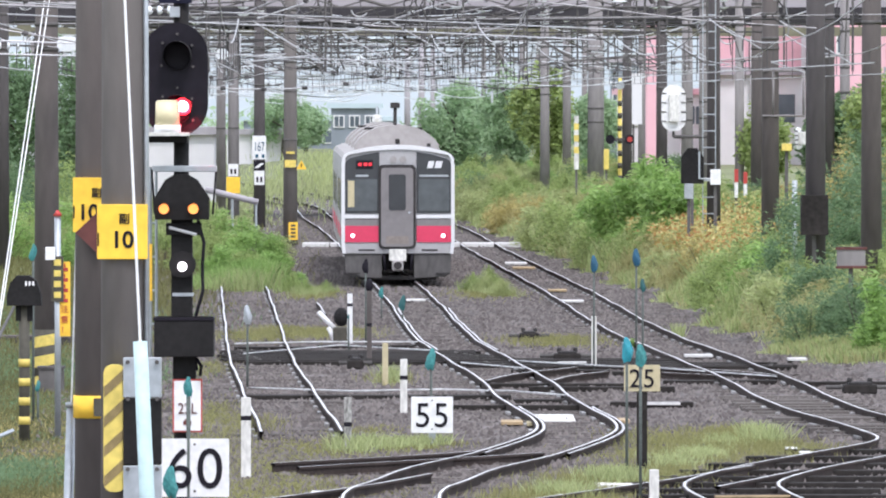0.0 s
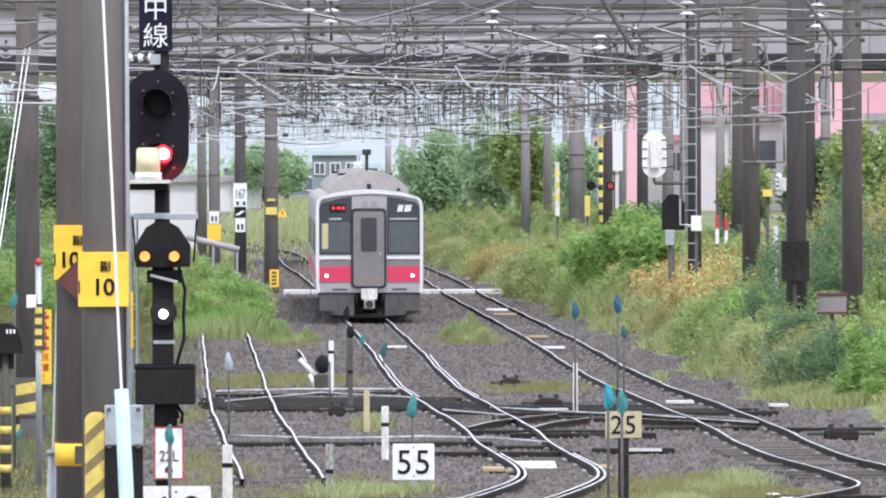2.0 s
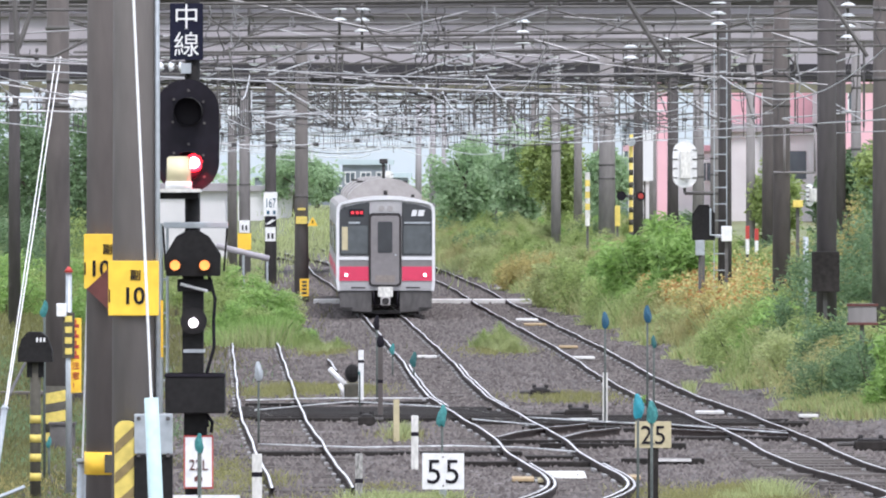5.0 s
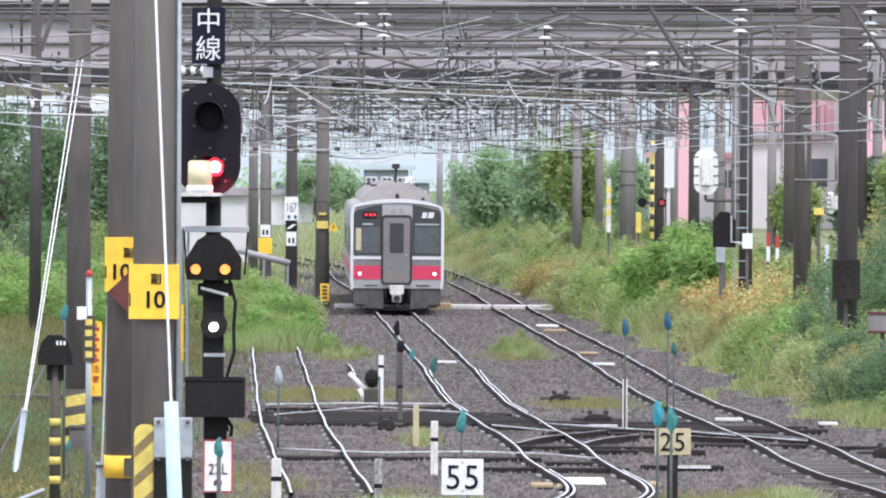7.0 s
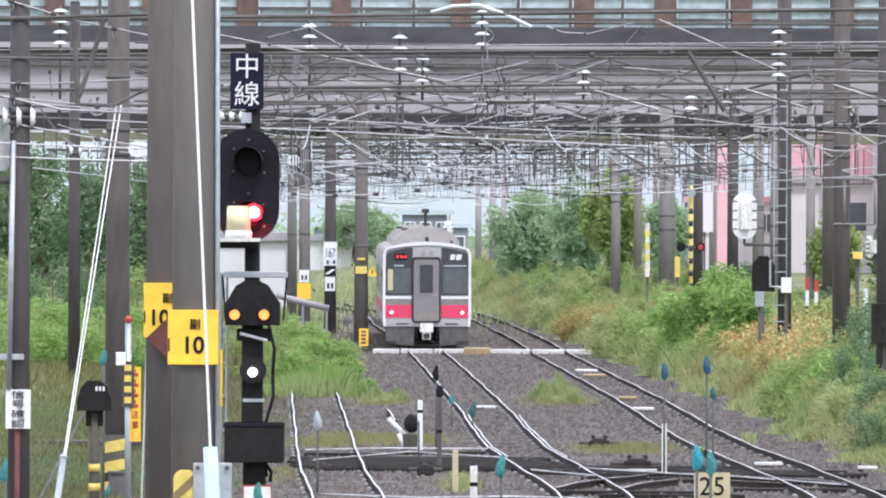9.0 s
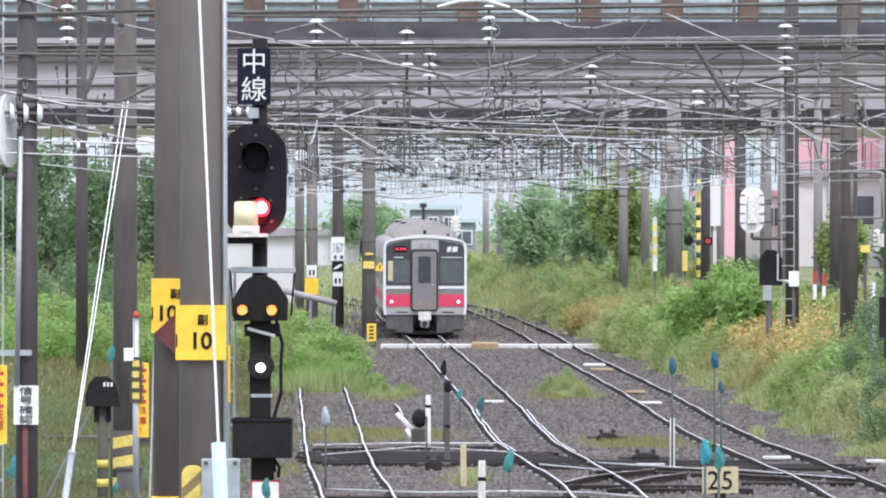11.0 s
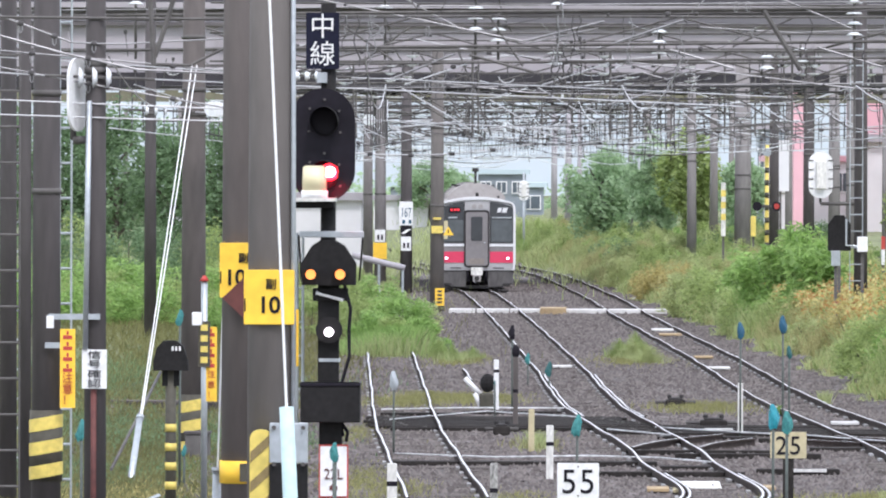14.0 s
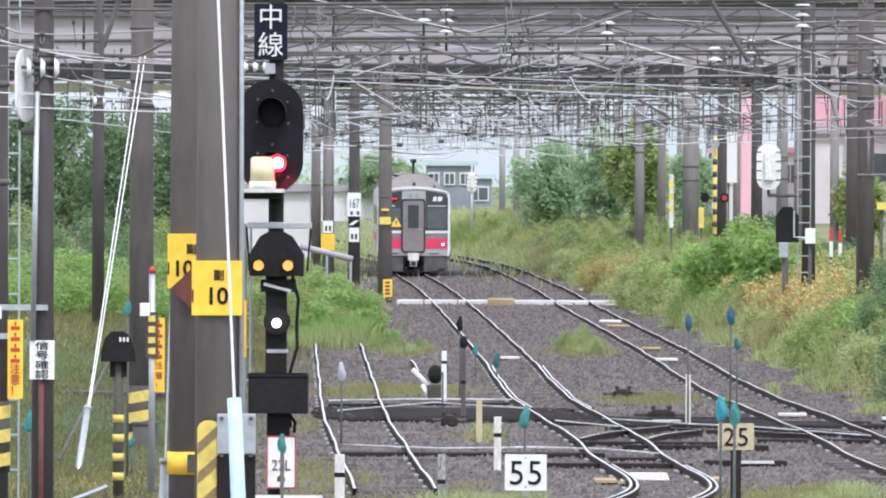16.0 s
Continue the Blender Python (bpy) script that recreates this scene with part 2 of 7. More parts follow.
def ball(bm, c, r, sx=1, sy=1, sz=1, n=12):
    bmesh.ops.create_uvsphere(bm, u_segments=n, v_segments=max(6, n // 2 + 2), radius=r, matrix=Matrix.Translation(c) @ Matrix.Diagonal((sx, sy, sz, 1)))


def plate(bm, pts, y0, y1, mi=0):
    """A flat shape in x and z, with thickness along y."""
    a = [bm.verts.new((x, y0, z)) for x, z in pts]
    b = [bm.verts.new((x, y1, z)) for x, z in pts]
    fs = [bm.faces.new(a), bm.faces.new(b[::-1])]
    for i in range(len(pts)):
        j = (i + 1) % len(pts)
        fs.append(bm.faces.new((a[j], a[i], b[i], b[j])))
    for f in fs:
        f.material_index = mi
    bmesh.ops.recalc_face_normals(bm, faces=fs)


def finish(name, bm, mats):
    me = bpy.data.meshes.new(name)
    bm.to_mesh(me)
    bm.free()
    for m in mats if isinstance(mats, (list, tuple)) else [mats]:
        me.materials.append(m)
    return me


def part(name, bm, mats, parent=None, label=""):
    ob = new(name, finish(name, bm, mats))
    if parent is not None:
        ob.parent = parent
    return tagged(ob, label)


def thing(name, at, label, category, group="", rz=0.0):
    ob = new(name)
    ob.matrix_basis = pose(*at, 0, 0, rz)
    return tagged(ob, label, category, group)


def made(fn, *args, **kw):
    bm = bmesh.new()
    fn(bm, *args, **kw)
    return bm


def rounded(w, h, r, n=6, cx=0.0, cz=0.0):
    pts = []
    for sx, sz, a0 in ((1, 1, 0), (-1, 1, 90), (-1, -1, 180), (1, -1, 270)):
        for i in range(n + 1):
            a = radians(a0 + 90 * i / n)
            pts.append((cx + sx * (w / 2 - r) + r * math.cos(a), cz + sz * (h / 2 - r) + r * math.sin(a)))
    return pts


def text_mesh(name, body, size, mat, parent, x, y, z, sx=1.0, label="", bold=0.0):
    """Raised lettering on the xz plane that faces the viewer, centred on x, with its base on z."""
    cu = bpy.data.curves.new(name, 'FONT')
    cu.body, cu.size, cu.extrude, cu.align_x = body, size, 0.004, 'CENTER'
    cu.offset = bold
    tmp = new(name, cu)
    me = bpy.data.meshes.new_from_object(tmp.evaluated_get(bpy.context.evaluated_depsgraph_get()))
    bpy.data.objects.remove(tmp)
    me.materials.clear()
    me.materials.append(mat)
    ob = new(name, me)
    ob.parent = parent
    ob.matrix_basis = pose(x, y, z, 90, 0, 0) @ Matrix.Diagonal((sx, 1, 1, 1))
    return tagged(ob, label)


def interp(pts, d):
    """x on a line of (x, y) points, y rising, smooth."""
    for i in range(len(pts) - 1):
        if d <= pts[i + 1][1] or i == len(pts) - 2:
            p1, p2 = pts[i], pts[i + 1]
            p0, p3 = pts[max(i - 1, 0)], pts[min(i + 2, len(pts) - 1)]
            m1 = (p2[0] - p0[0]) / (p2[1] - p0[1])
            m2 = (p3[0] - p1[0]) / (p3[1] - p1[1])
            h = p2[1] - p1[1]
            u = (d - p1[1]) / h
            if u > 1 or u < 0:
                m = m2 if u > 1 else m1
                p = p2 if u > 1 else p1
                return p[0] + m * (d - p[1])
            return ((2 * u**3 - 3 * u**2 + 1) * p1[0] + (u**3 - 2 * u**2 + u) * h * m1 + (-2 * u**3 + 3 * u**2) * p2[0] + (u**3 - u**2) * h * m2)


def tube(bm, pts, r, n=5):
    """One continuous thin tube through the points."""
    prev = None
    for i, p in enumerate(pts):
        p = Vector(p)
        d = (Vector(pts[min(i + 1, len(pts) - 1)]) - Vector(pts[max(i - 1, 0)])).normalized()
        a = d.cross(Vector((0, 0, 1)) if abs(d.z) < 0.9 else Vector((1, 0, 0))).normalized()
        b = d.cross(a)
        ring = [bm.verts.new(p + (a * math.cos(2 * math.pi * k / n) + b * math.sin(2 * math.pi * k / n)) * r) for k in range(n)]
        if prev:
            for k in range(n):
                bm.faces.new((prev[k], prev[(k + 1) % n], ring[(k + 1) % n], ring[k]))
        prev = ring


# ---- ground and tracks ----
MAIN = [(-0.1, 80), (-0.50, 94), (-0.62, 99.4), (-0.52, 101.8), (-0.33, 103.2), (0.08, 106.7), (0.98, 111.8), (1.84, 118.9), (1.85, 123.8), (1.47, 132.0), (1.13, 142.3), (0.07, 164.8), (-0.74, 197.6),
        (-2.72, 269.6), (-4.01, 310.5), (-4.78, 329.7), (-6.80, 382.2), (-19.0, 520), (-48.0, 760)]
RIGHT = [(6.5, 80), (4.4, 92), (3.64, 98.8), (3.49, 102.6), (3.92, 105.6), (5.46, 111.8), (6.42, 115.4), (6.58, 118), (5.95, 125.3), (5.63, 130.3), (5.14, 144.9), (3.93, 171.3),
         (3.04, 207.0), (1.35, 265.5), (0.17, 310.5), (-2.9, 384), (-15.0, 520), (-44.0, 760)]
LEFT = [(-2.00, 119.1), (-2.66, 135.9), (-3.33, 153.9), (-4.02, 177.5), (-5.13, 216.0)]
BANK = [(9.5, 90), (8.2, 125), (7.4, 147), (6.45, 156.7), (5.82, 168.8), (5.42, 194.9), (4.10, 230.3), (3.12, 265.5), (2.2, 290), (0.6, 340), (-1.5, 384), (-13, 520), (-42, 760)]


def terrain(x, y):
    """Height of the ground: a ballast bed, with a low bank along its far side."""
    e = interp(BANK, min(max(y, 90), 760))
    h = -0.14
    if x > e:
        h += min(1.15, (x - e) * 0.24) * min(1, max(0, (y - 100) / 40))
    lw = interp([(-9, 80), (-7.5, 200), (-8.5, 280), (-12, 384), (-24, 520), (-54, 760)], min(max(y, 80), 760))
    if x < lw:
        h += min(0.5, (lw - x) * 0.12) * min(1, max(0, (y - 120) / 60))
    return h + 0.035 * noise.noise((x * 0.9, y * 0.3, 0)) + 0.02 * noise.noise((x * 3, y * 1.1, 4))


def build_ground():
    xs = [-2500, -900, -300, -120] + [-60 + 2.0 * i for i in range(15)] + [-30 + 0.6 * i for i in range(90)] + [24 + 2.0 * i for i in range(14)] + [60, 120, 300, 900, 2500]
    ys = [-2000, -400, -60, 0, 30, 60] + [80 + 1.5 * i for i in range(120)] + [260 + 3.0 * i for i in range(60)] + [450, 480, 520, 600, 760, 1000, 1600, 3000]
    verts = [(x, y, terrain(x, y) if 60 < y < 800 and abs(x) < 70 else -0.14) for y in ys for x in xs]
    n = len(xs)
    faces = [(j * n + i, j * n + i + 1, (j + 1) * n + i + 1, (j + 1) * n + i) for j in range(len(ys) - 1) for i in range(n - 1)]
    me = bpy.data.meshes.new("ground")
    me.from_pydata(verts, [], faces)
    me.materials.append(M["ballast"])
    me.materials.append(M["soil"])
    for k, f in enumerate(me.polygons):
        c = f.center
        e = interp(BANK, min(max(c.y, 90), 760))
        f.material_index = 1 if (c.x > e + 0.6 or c.x < -9.5 or c.y > 600) else 0
        f.use_smooth = True
    return tagged(new("ground", me), "dark grey track ballast with mossy verges and soil banks", "ground", kind="structure")


ground = build_ground()

RAIL = [(-0.06, -0.15, 1), (-0.06, -0.135, 1), (-0.012, -0.12, 1), (-0.012, -0.045, 1), (-0.034, -0.035, 1), (-0.034, -0.006, 1), (-0.017, 0.0, 0), (0.017, 0.0, 0), (0.034, -0.006, 1),
        (0.034, -0.035, 1), (0.012, -0.045, 1), (0.012, -0.12, 1), (0.06, -0.135, 1), (0.06, -0.15, 1)]


def sweep_rail(bm, pts, off, z0=0.0):
    prev = None
    for i, (x, y) in enumerate(pts):
        a, b = pts[max(i - 1, 0)], pts[min(i + 1, len(pts) - 1)]
        d = Vector((b[0] - a[0], b[1] - a[1]))
        d.normalize()
        nx, ny = d.y, -d.x
        wob = 0.012 * math.sin(y * 0.37 + off) + 0.008 * math.sin(y * 0.83)
        ring = [bm.verts.new((x + nx * (off + u) + wob * 0.6, y + ny * (off + u), z0 + w + wob * 0.5)) for u, w, _ in RAIL]
        if prev:
            for k in range(len(RAIL) - 1):
                f = bm.faces.new((prev[k], prev[k + 1], ring[k + 1], ring[k]))
                f.material_index = 0 if RAIL[k][2] == 0 and RAIL[k + 1][2] <= 0 else 1
        prev = ring


def dense(pts, d0, d1, step=1.0):
    n = max(2, int((d1 - d0) / step))
    return [(interp(pts, d0 + (d1 - d0) * i / n), d0 + (d1 - d0) * i / n) for i in range(n + 1)]


SLEEPER = CHAIR = None
M["galv_chair"] = material("worn_chair_steel", (0.25, 0.245, 0.24), 0.55, 0.4, var=0.4, scale=6, piece=0.6)


def track(name, pts, d0, d1, label, sleepers=True, near=(96, 190), head="rail_head"):
    global SLEEPER, CHAIR
    t = tagged(new(name), label, "railway track", "tracks", "structure")
    line = dense(pts, d0, d1)
    for s in (-0.566, 0.566):
        part("rail", made(sweep_rail, line, s), [M[head], M["rail_rust"]], t, "rusty steel rail with a polished running head")
    if not sleepers:
        return t
    if SLEEPER is None:
        SLEEPER = finish("sleeper", made(box, -1.0, 1.0, -0.1, 0.1, -0.30, -0.15, bevel=0.01), M["sleeper"])
    if CHAIR is None:
        CHAIR = finish("rail_chair", made(box, -0.03, 0.03, -0.3, 0.3, -0.16, -0.115, bevel=0.006), M["galv_chair"])
    y = d0 + 0.6
    while y < min(d1, 262):
        x = interp(pts, y)
        for s in (-0.645, 0.487):
            ob = new("rail_chair", CHAIR)
            ob.parent, ob.matrix_basis = t, pose(x + s, y, 0.028, 0, 0, -math.degrees(math.atan((interp(pts, y + 0.5) - x) / 0.5)))
        y += 2.3
    y, rest = d0 + 0.4, bmesh.new()
    rng = random.Random(len(name) + int(d0))
    while y < d1:
        x = interp(pts, y)
        a = math.degrees(math.atan((interp(pts, y + 0.5) - x) / 0.5))
        m = pose(x + rng.uniform(-0.05, 0.05), y, rng.uniform(-0.03, 0.02) + (0.07 if pts is RIGHT and 121 < y < 136 else 0.02), 0, 0, -a)
        if near[0] < y < near[1]:
            ob = new("sleeper", SLEEPER)
            ob.parent, ob.matrix_basis = t, m
            y += 0.68
        else:
            bmesh.ops.create_cube(rest, size=1.0, matrix=m @ Matrix.Translation((0, 0, -0.22)) @ Matrix.Diagonal((2.0, 0.2, 0.13, 1)))
            y += 1.36
    tagged(part("far_sleepers", rest, M["sleeper"], t), kind="stuff")
    return t


track("track_main", MAIN, 82, 560, "curving railway track with shiny rails on dark ballast")
track("track_right", RIGHT, 82, 560, "railway track along the grassy bank with dull rails", head="rail_dull")
for name_, pts_, a_, b_ in (("main", MAIN, 158, 190), ("main", MAIN, 112, 129)):
    g_ = tagged(new("guard_rail"), "worn check rail beside the running rail", "rail", "turnout rails", "structure")
    for s_ in (-0.47, 0.66):
        part("rail", made(sweep_rail, dense(pts_, a_, b_), s_, -0.012), [M["rail_dull"], M["rail_rust"]], g_)
track("track_siding", LEFT, 119, 214, "overgrown siding track with worn pale rails")


# ---- two-car electric train ----
def section(z0=0.73):
    """Cross-section of the car body, from one lower edge over the roof to the other."""
    w = 1.40
    pts = [(-w + 0.03, z0), (-w, 1.0), (-w, 3.02), (-w + 0.02, 3.18), (-w + 0.09, 3.28), (-w + 0.24, 3.345), (-0.8, 3.44), (-0.4, 3.495), (0, 3.515)]
    return pts + [(-x, z) for x, z in reversed(pts[:-1])]


def widen(c):
    """Bring a car drawn 2.8 m wide to its true 2.9 m."""
    for ob in c.children_recursive:
        ob.data.transform(Matrix.Diagonal((1.035, 1, 1, 1)))
    return c


def car(name, label, tail):
    c = tagged(new(name), label, "train")
    L = 19.6

    def body(bm):
        sec = section()
        rings = []
        for y in (0.10, L):
            rings.append([bm.verts.new((x, y, z)) for x, z in sec])
        n = len(sec)
        for i in range(n):
            j = (i + 1) % n
            f = bm.faces.new((rings[0][i], rings[0][j], rings[1][j], rings[1][i]))
            zc = (sec[i][1] + sec[j][1]) / 2
            f.material_index = 1 if zc > 3.15 else 0
        bm.faces.new(rings[0][::-1])
        bm.faces.new(rings[1])
        bmesh.ops.recalc_face_normals(bm, faces=bm.faces[:])
    part("body", made(body), [M["steel_body"], M["roof_grey"]], c, "stainless steel car body")
    for s in (-1, 1):
        part("side_band", made(box, s * 1.402 - 0.006, s * 1.402 + 0.006, 0.4, L - 0.4, 1.08, 1.42), M["pink"], c, "pink band along the car side")
        for k, y in enumerate((1.2, 4.6, 7.2, 9.8, 12.4, 16.2)):
            part("side_window", made(box, s * 1.403 - 0.008, s * 1.403 + 0.008, y, y + 1.5, 1.75, 2.6, bevel=0.006), M["dark_glass"], c)
        for y in (3.0, 14.6):
            dr = part("side_door", made(box, s * 1.405 - 0.01, s * 1.405 + 0.01, y, y + 1.0, 0.95, 2.75, bevel=0.006), M["steel_body"], c)
            part("door_glass", made(box, s * 1.417 - 0.004, s * 1.417 + 0.004, y + 0.2, y + 0.8, 1.7, 2.5), M["dark_glass"], dr)
    # air-conditioner housings and rooftop gear
    def dome(bm, y0, y1):
        pts = [(-1.06, 3.36), (-1.05, 3.52), (-0.92, 3.68), (-0.72, 3.84), (-0.48, 3.96), (-0.2, 4.01), (0.2, 4.01), (0.48, 3.96), (0.72, 3.84), (0.92, 3.68), (1.05, 3.52), (1.06, 3.36)]
        plate(bm, pts, y0, y1)
    for y0 in ((2.2, 12.0) if tail else (3.0, 13.0)):
        ac = part("air_conditioner", made(dome, y0, y0 + 3.4), M["roof_grey"], c, "domed grey roof housing")
        part("latch", made(box, -0.04, 0.07, y0 - 0.03, y0, 3.5, 3.66), M["skirt"], ac)
        part("latch", made(box, 0.75, 0.84, y0 - 0.03, y0, 3.46, 3.54), M["skirt"], ac)
    if tail:
        part("antenna", made(rod, (0.0, 5.9, 3.45), (0.0, 5.9, 4.55), 0.045), M["skirt"], c, "thin dark roof mast")
        part("antenna_head", made(box, -0.12, 0.12, 5.8, 6.0, 4.45, 4.6, bevel=0.03), M["skirt"], c)
    def panto(bm):
        for z in (3.62,):
            box(bm, -0.75, 0.75, 9.6, 9.75, z + 0.25, z + 0.31)
            box(bm, -0.75, 0.75, 10.1, 10.25, z + 0.25, z + 0.31)
        for x in (-0.6, 0.6):
            rod(bm, (x, 9.7, 3.9), (x * 0.7, 11.2, 3.65), 0.025, 6)
            rod(bm, (x * 0.7, 11.2, 3.7), (x, 9.0, 3.45), 0.025, 6)
    part("pantograph", made(panto), M["skirt"], c, "folded dark pantograph")
    # underframe, bogies
    part("underframe", made(box, -1.2, 1.2, 1.2, L - 1.2, 0.3, 0.75, bevel=0.03), M["skirt"], c)
    for y in (2.6, L - 2.6):
        def bogie(bm, y=y):
            for dy in (-1.05, 1.05):
                for s in (-1, 1):
                    rod(bm, (s * 0.52, y + dy, 0.43), (s * 0.62, y + dy, 0.43), 0.43, 16)
                rod(bm, (-0.6, y + dy, 0.43), (0.6, y + dy, 0.43), 0.07)
            for s in (-1, 1):
                box(bm, s * 0.78 - 0.1, s * 0.78 + 0.1, y - 1.5, y + 1.5, 0.35, 0.6, bevel=0.03)
        part("bogie", made(bogie), M["skirt"], c, "dark wheel bogie")
    if not tail:
        return widen(c)
    # end face
    def frame_ring(bm):
        sec = section(0.73)
        inner = [(x * 0.94, min(z, 3.40 - 0.10 * (abs(x) / 1.4) ** 2 * 1.6)) for x, z in sec]
        a = [bm.verts.new((x, 0.0, z)) for x, z in sec]
        b = [bm.verts.new((x, 0.0, z)) for x, z in inner]
        cc = [bm.verts.new((x * 1.002, 0.16, z + 0.003)) for x, z in sec]
        d = [bm.verts.new((x, 0.05, z)) for x, z in inner]
        for i in range(len(sec) - 1):
            bm.faces.new((a[i], a[i + 1], b[i + 1], b[i]))
            bm.faces.new((a[i], cc[i], cc[i + 1], a[i + 1]))
            bm.faces.new((b[i], b[i + 1], d[i + 1], d[i]))
        bmesh.ops.recalc_face_normals(bm, faces=bm.faces[:])
    part("front_frame", made(frame_ring), M["car_white"], c, "white rim round the car end")
    part("end_wall", made(plate, [(-1.33, 0.74), (1.33, 0.74), (1.33, 3.1), (0.9, 3.29), (0.4, 3.37), (-0.4, 3.37), (-0.9, 3.29), (-1.33, 3.1)], 0.05, 0.12), M["steel_body"], c)
    for s in (-1, 1):
        x0, x1 = sorted((s * 0.46, s * 1.315))
        if s < 0:
            pts = [(-1.315, 1.76), (-0.46, 1.76), (-0.46, 3.335), (-0.85, 3.27), (-1.2, 3.17), (-1.29, 3.10), (-1.315, 3.0)]
        else:
            pts = [(0.46, 1.76), (1.315, 1.76), (1.315, 3.0), (1.29, 3.10), (1.2, 3.17), (0.85, 3.27), (0.46, 3.335)]
        ws = part("windscreen", made(plate, pts, 0.02, 0.05), M["dark_glass"], c, "black windscreen panel")
        part("glass", made(plate, rounded(0.76, 0.82, 0.04, cx=s * 0.89, cz=2.23), 0.012, 0.02), M["inner_glass"], ws)
        part("visor_strip", made(box, s * 0.89 - (0.16 if s < 0 else 0.36), s * 0.89 + (0.16 if s < 0 else 0.36), 0.004, 0.018, 2.70, 2.75), M["galv"], ws)
        part("sill_strip", made(box, x0 - 0.02, x1 + 0.02, 0.0, 0.05, 1.63, 1.72, bevel=0.01), M["car_white"], c, "white strip below the windscreen")
        part("grey_strip", made(box, x0, x1, 0.025, 0.05, 1.44, 1.63), M["grey_door"], c)
        part("pink_panel", made(box, x0, x1, 0.02, 0.05, 1.02, 1.44), M["pink"], c, "pink band across the end")
        part("step_slot", made(box, s * 0.78 - 0.2, s * 0.78 + 0.2, 0.03, 0.06, 0.80, 0.84), M["skirt"], c)
        tl = part("tail_lamp", made(rod, (s * 1.12, 0.0, 1.19), (s * 1.12, 0.03, 1.19), 0.048, 14), M["tail_glow"], c, "lit tail lamp")
        part("lamp_rim", made(rod, (s * 1.12, 0.008, 1.19), (s * 1.12, 0.028, 1.19), 0.085, 14), M["pink"], tl)
        part("head_lamp", made(rod, (s * 0.12, 0.02, 3.14), (s * 0.12, 0.05, 3.14), 0.09, 14), M["roof_grey"], c)
        part("skirt_plate", made(plate, [(s * 0.40, 0.73), (s * 1.32, 0.73), (s * 1.30, 0.25), (s * 1.18, 0.14), (s * 0.40, 0.10)], 0.10, 0.2), M["skirt_grey"], c)
        part("corner_step", made(box, s * 1.12 - 0.18, s * 1.12 + 0.18, 0.04, 0.3, 0.2, 0.24), M["skirt"], c)
        part("hose", made(rod, (s * 0.35, 0.02, 0.7), (s * 0.31, 0.0, 0.3), 0.03), M["black"], c)
    part("blind", made(box, -1.24, -1.08, 0.004, 0.016, 1.92, 2.6), M["sign_cream"], c, "cream blind behind the windscreen")
    # destination display: unreadable red marks
    disp = part("destination_display", made(box, -1.04, -0.62, 0.012, 0.022, 2.90, 3.12), M["black"], c)
    for x, w in ((-0.98, 0.08), (-0.85, 0.09), (-0.73, 0.08)):
        part("display_mark", made(box, x, x + w, 0.006, 0.012, 2.98, 3.06), M["red_led"], disp)
    # company mark as plain white shapes
    mk = made(plate, [(0.72, 2.92), (0.86, 2.92), (0.90, 3.10), (0.76, 3.10)], 0.006, 0.02)
    mk2 = made(plate, [(0.90, 2.92), (1.07, 2.92), (1.11, 3.10), (0.94, 3.10)], 0.006, 0.02)
    part("company_mark", mk, M["car_white"], c, "plain white slanted block of a company mark")
    part("company_mark", mk2, M["car_white"], c, "plain white slanted block of a company mark")
    # gangway door
    part("door_surround", made(plate, rounded(0.92, 2.16, 0.12, cx=-0.02, cz=1.93), -0.03, 0.06), M["skirt"], c, "dark rubber gangway surround")
    door = part("gangway_door", made(plate, rounded(0.80, 2.02, 0.09, cx=-0.02, cz=1.92), -0.06, 0.0), M["grey_door"], c, "grey end door")
    part("door_window", made(plate, rounded(0.42, 0.92, 0.06, cx=-0.02, cz=2.30), -0.07, -0.055), M["dark_glass"], door)
    part("door_handle", made(rod, (0.28, -0.075, 1.78), (0.28, -0.06, 1.78), 0.03, 10), M["galv"], door)
    part("door_sill", made(box, -0.3, 0.26, -0.07, -0.05, 0.98, 1.18), M["scuff"], door, "scuffed foot of the door")
    part("coupler_box", made(box, -0.22, 0.20, -0.28, 0.3, 0.55, 0.84, bevel=0.02), M["white_dirty"], c, "pale jumper coupler box")
    part("coupler", made(box, -0.15, 0.13, -0.40, 0.3, 0.30, 0.56, bevel=0.04), M["roof_grey"], c, "steel coupler")
    part("coupler_mouth", made(rod, (-0.01, -0.43, 0.43), (-0.01, -0.35, 0.43), 0.1, 12), M["skirt"], c)
    part("pilot_bar", made(box, -0.95, 0.95, 0.25, 0.4, 0.05, 0.16, bevel=0.02), M["skirt"], c)
    return widen(c)


TRAIN_TAIL = car("train_car", "stainless commuter train car with pink bands and lit tail lamps", True)
TRAIN_HEAD = car("train_car", "leading stainless train car with grey roof housings", False)


# ---- poles, portals and wires ----
def pole(x, y, h, r, label="weathered grey-brown concrete catenary pole", mat="concrete", bands=0, name="catenary_pole", r2=None):
    p = thing(name, (x, y, terrain(x, y) if abs(x) < 60 else -0.14), label, "pole", "catenary poles")
    part("shaft", made(rod, (0, 0, -0.4), (0, 0, h), r, 20, r2 or r * 0.82), M[mat], p)
    part("cap", made(rod, (0, 0, h), (0, 0, h + 0.06), r * 0.85, 16, r * 0.5), M[mat], p)
    rng = random.Random(int(x * 31 + y))
    for i in range(bands):
        z = h * rng.uniform(0.35, 0.95)
        rr = r * (1 - 0.18 * z / h) + 0.012
        part("clamp", made(rod, (0, 0, z), (0, 0, z + 0.07), rr, 16), M["truss"], p)
    return p


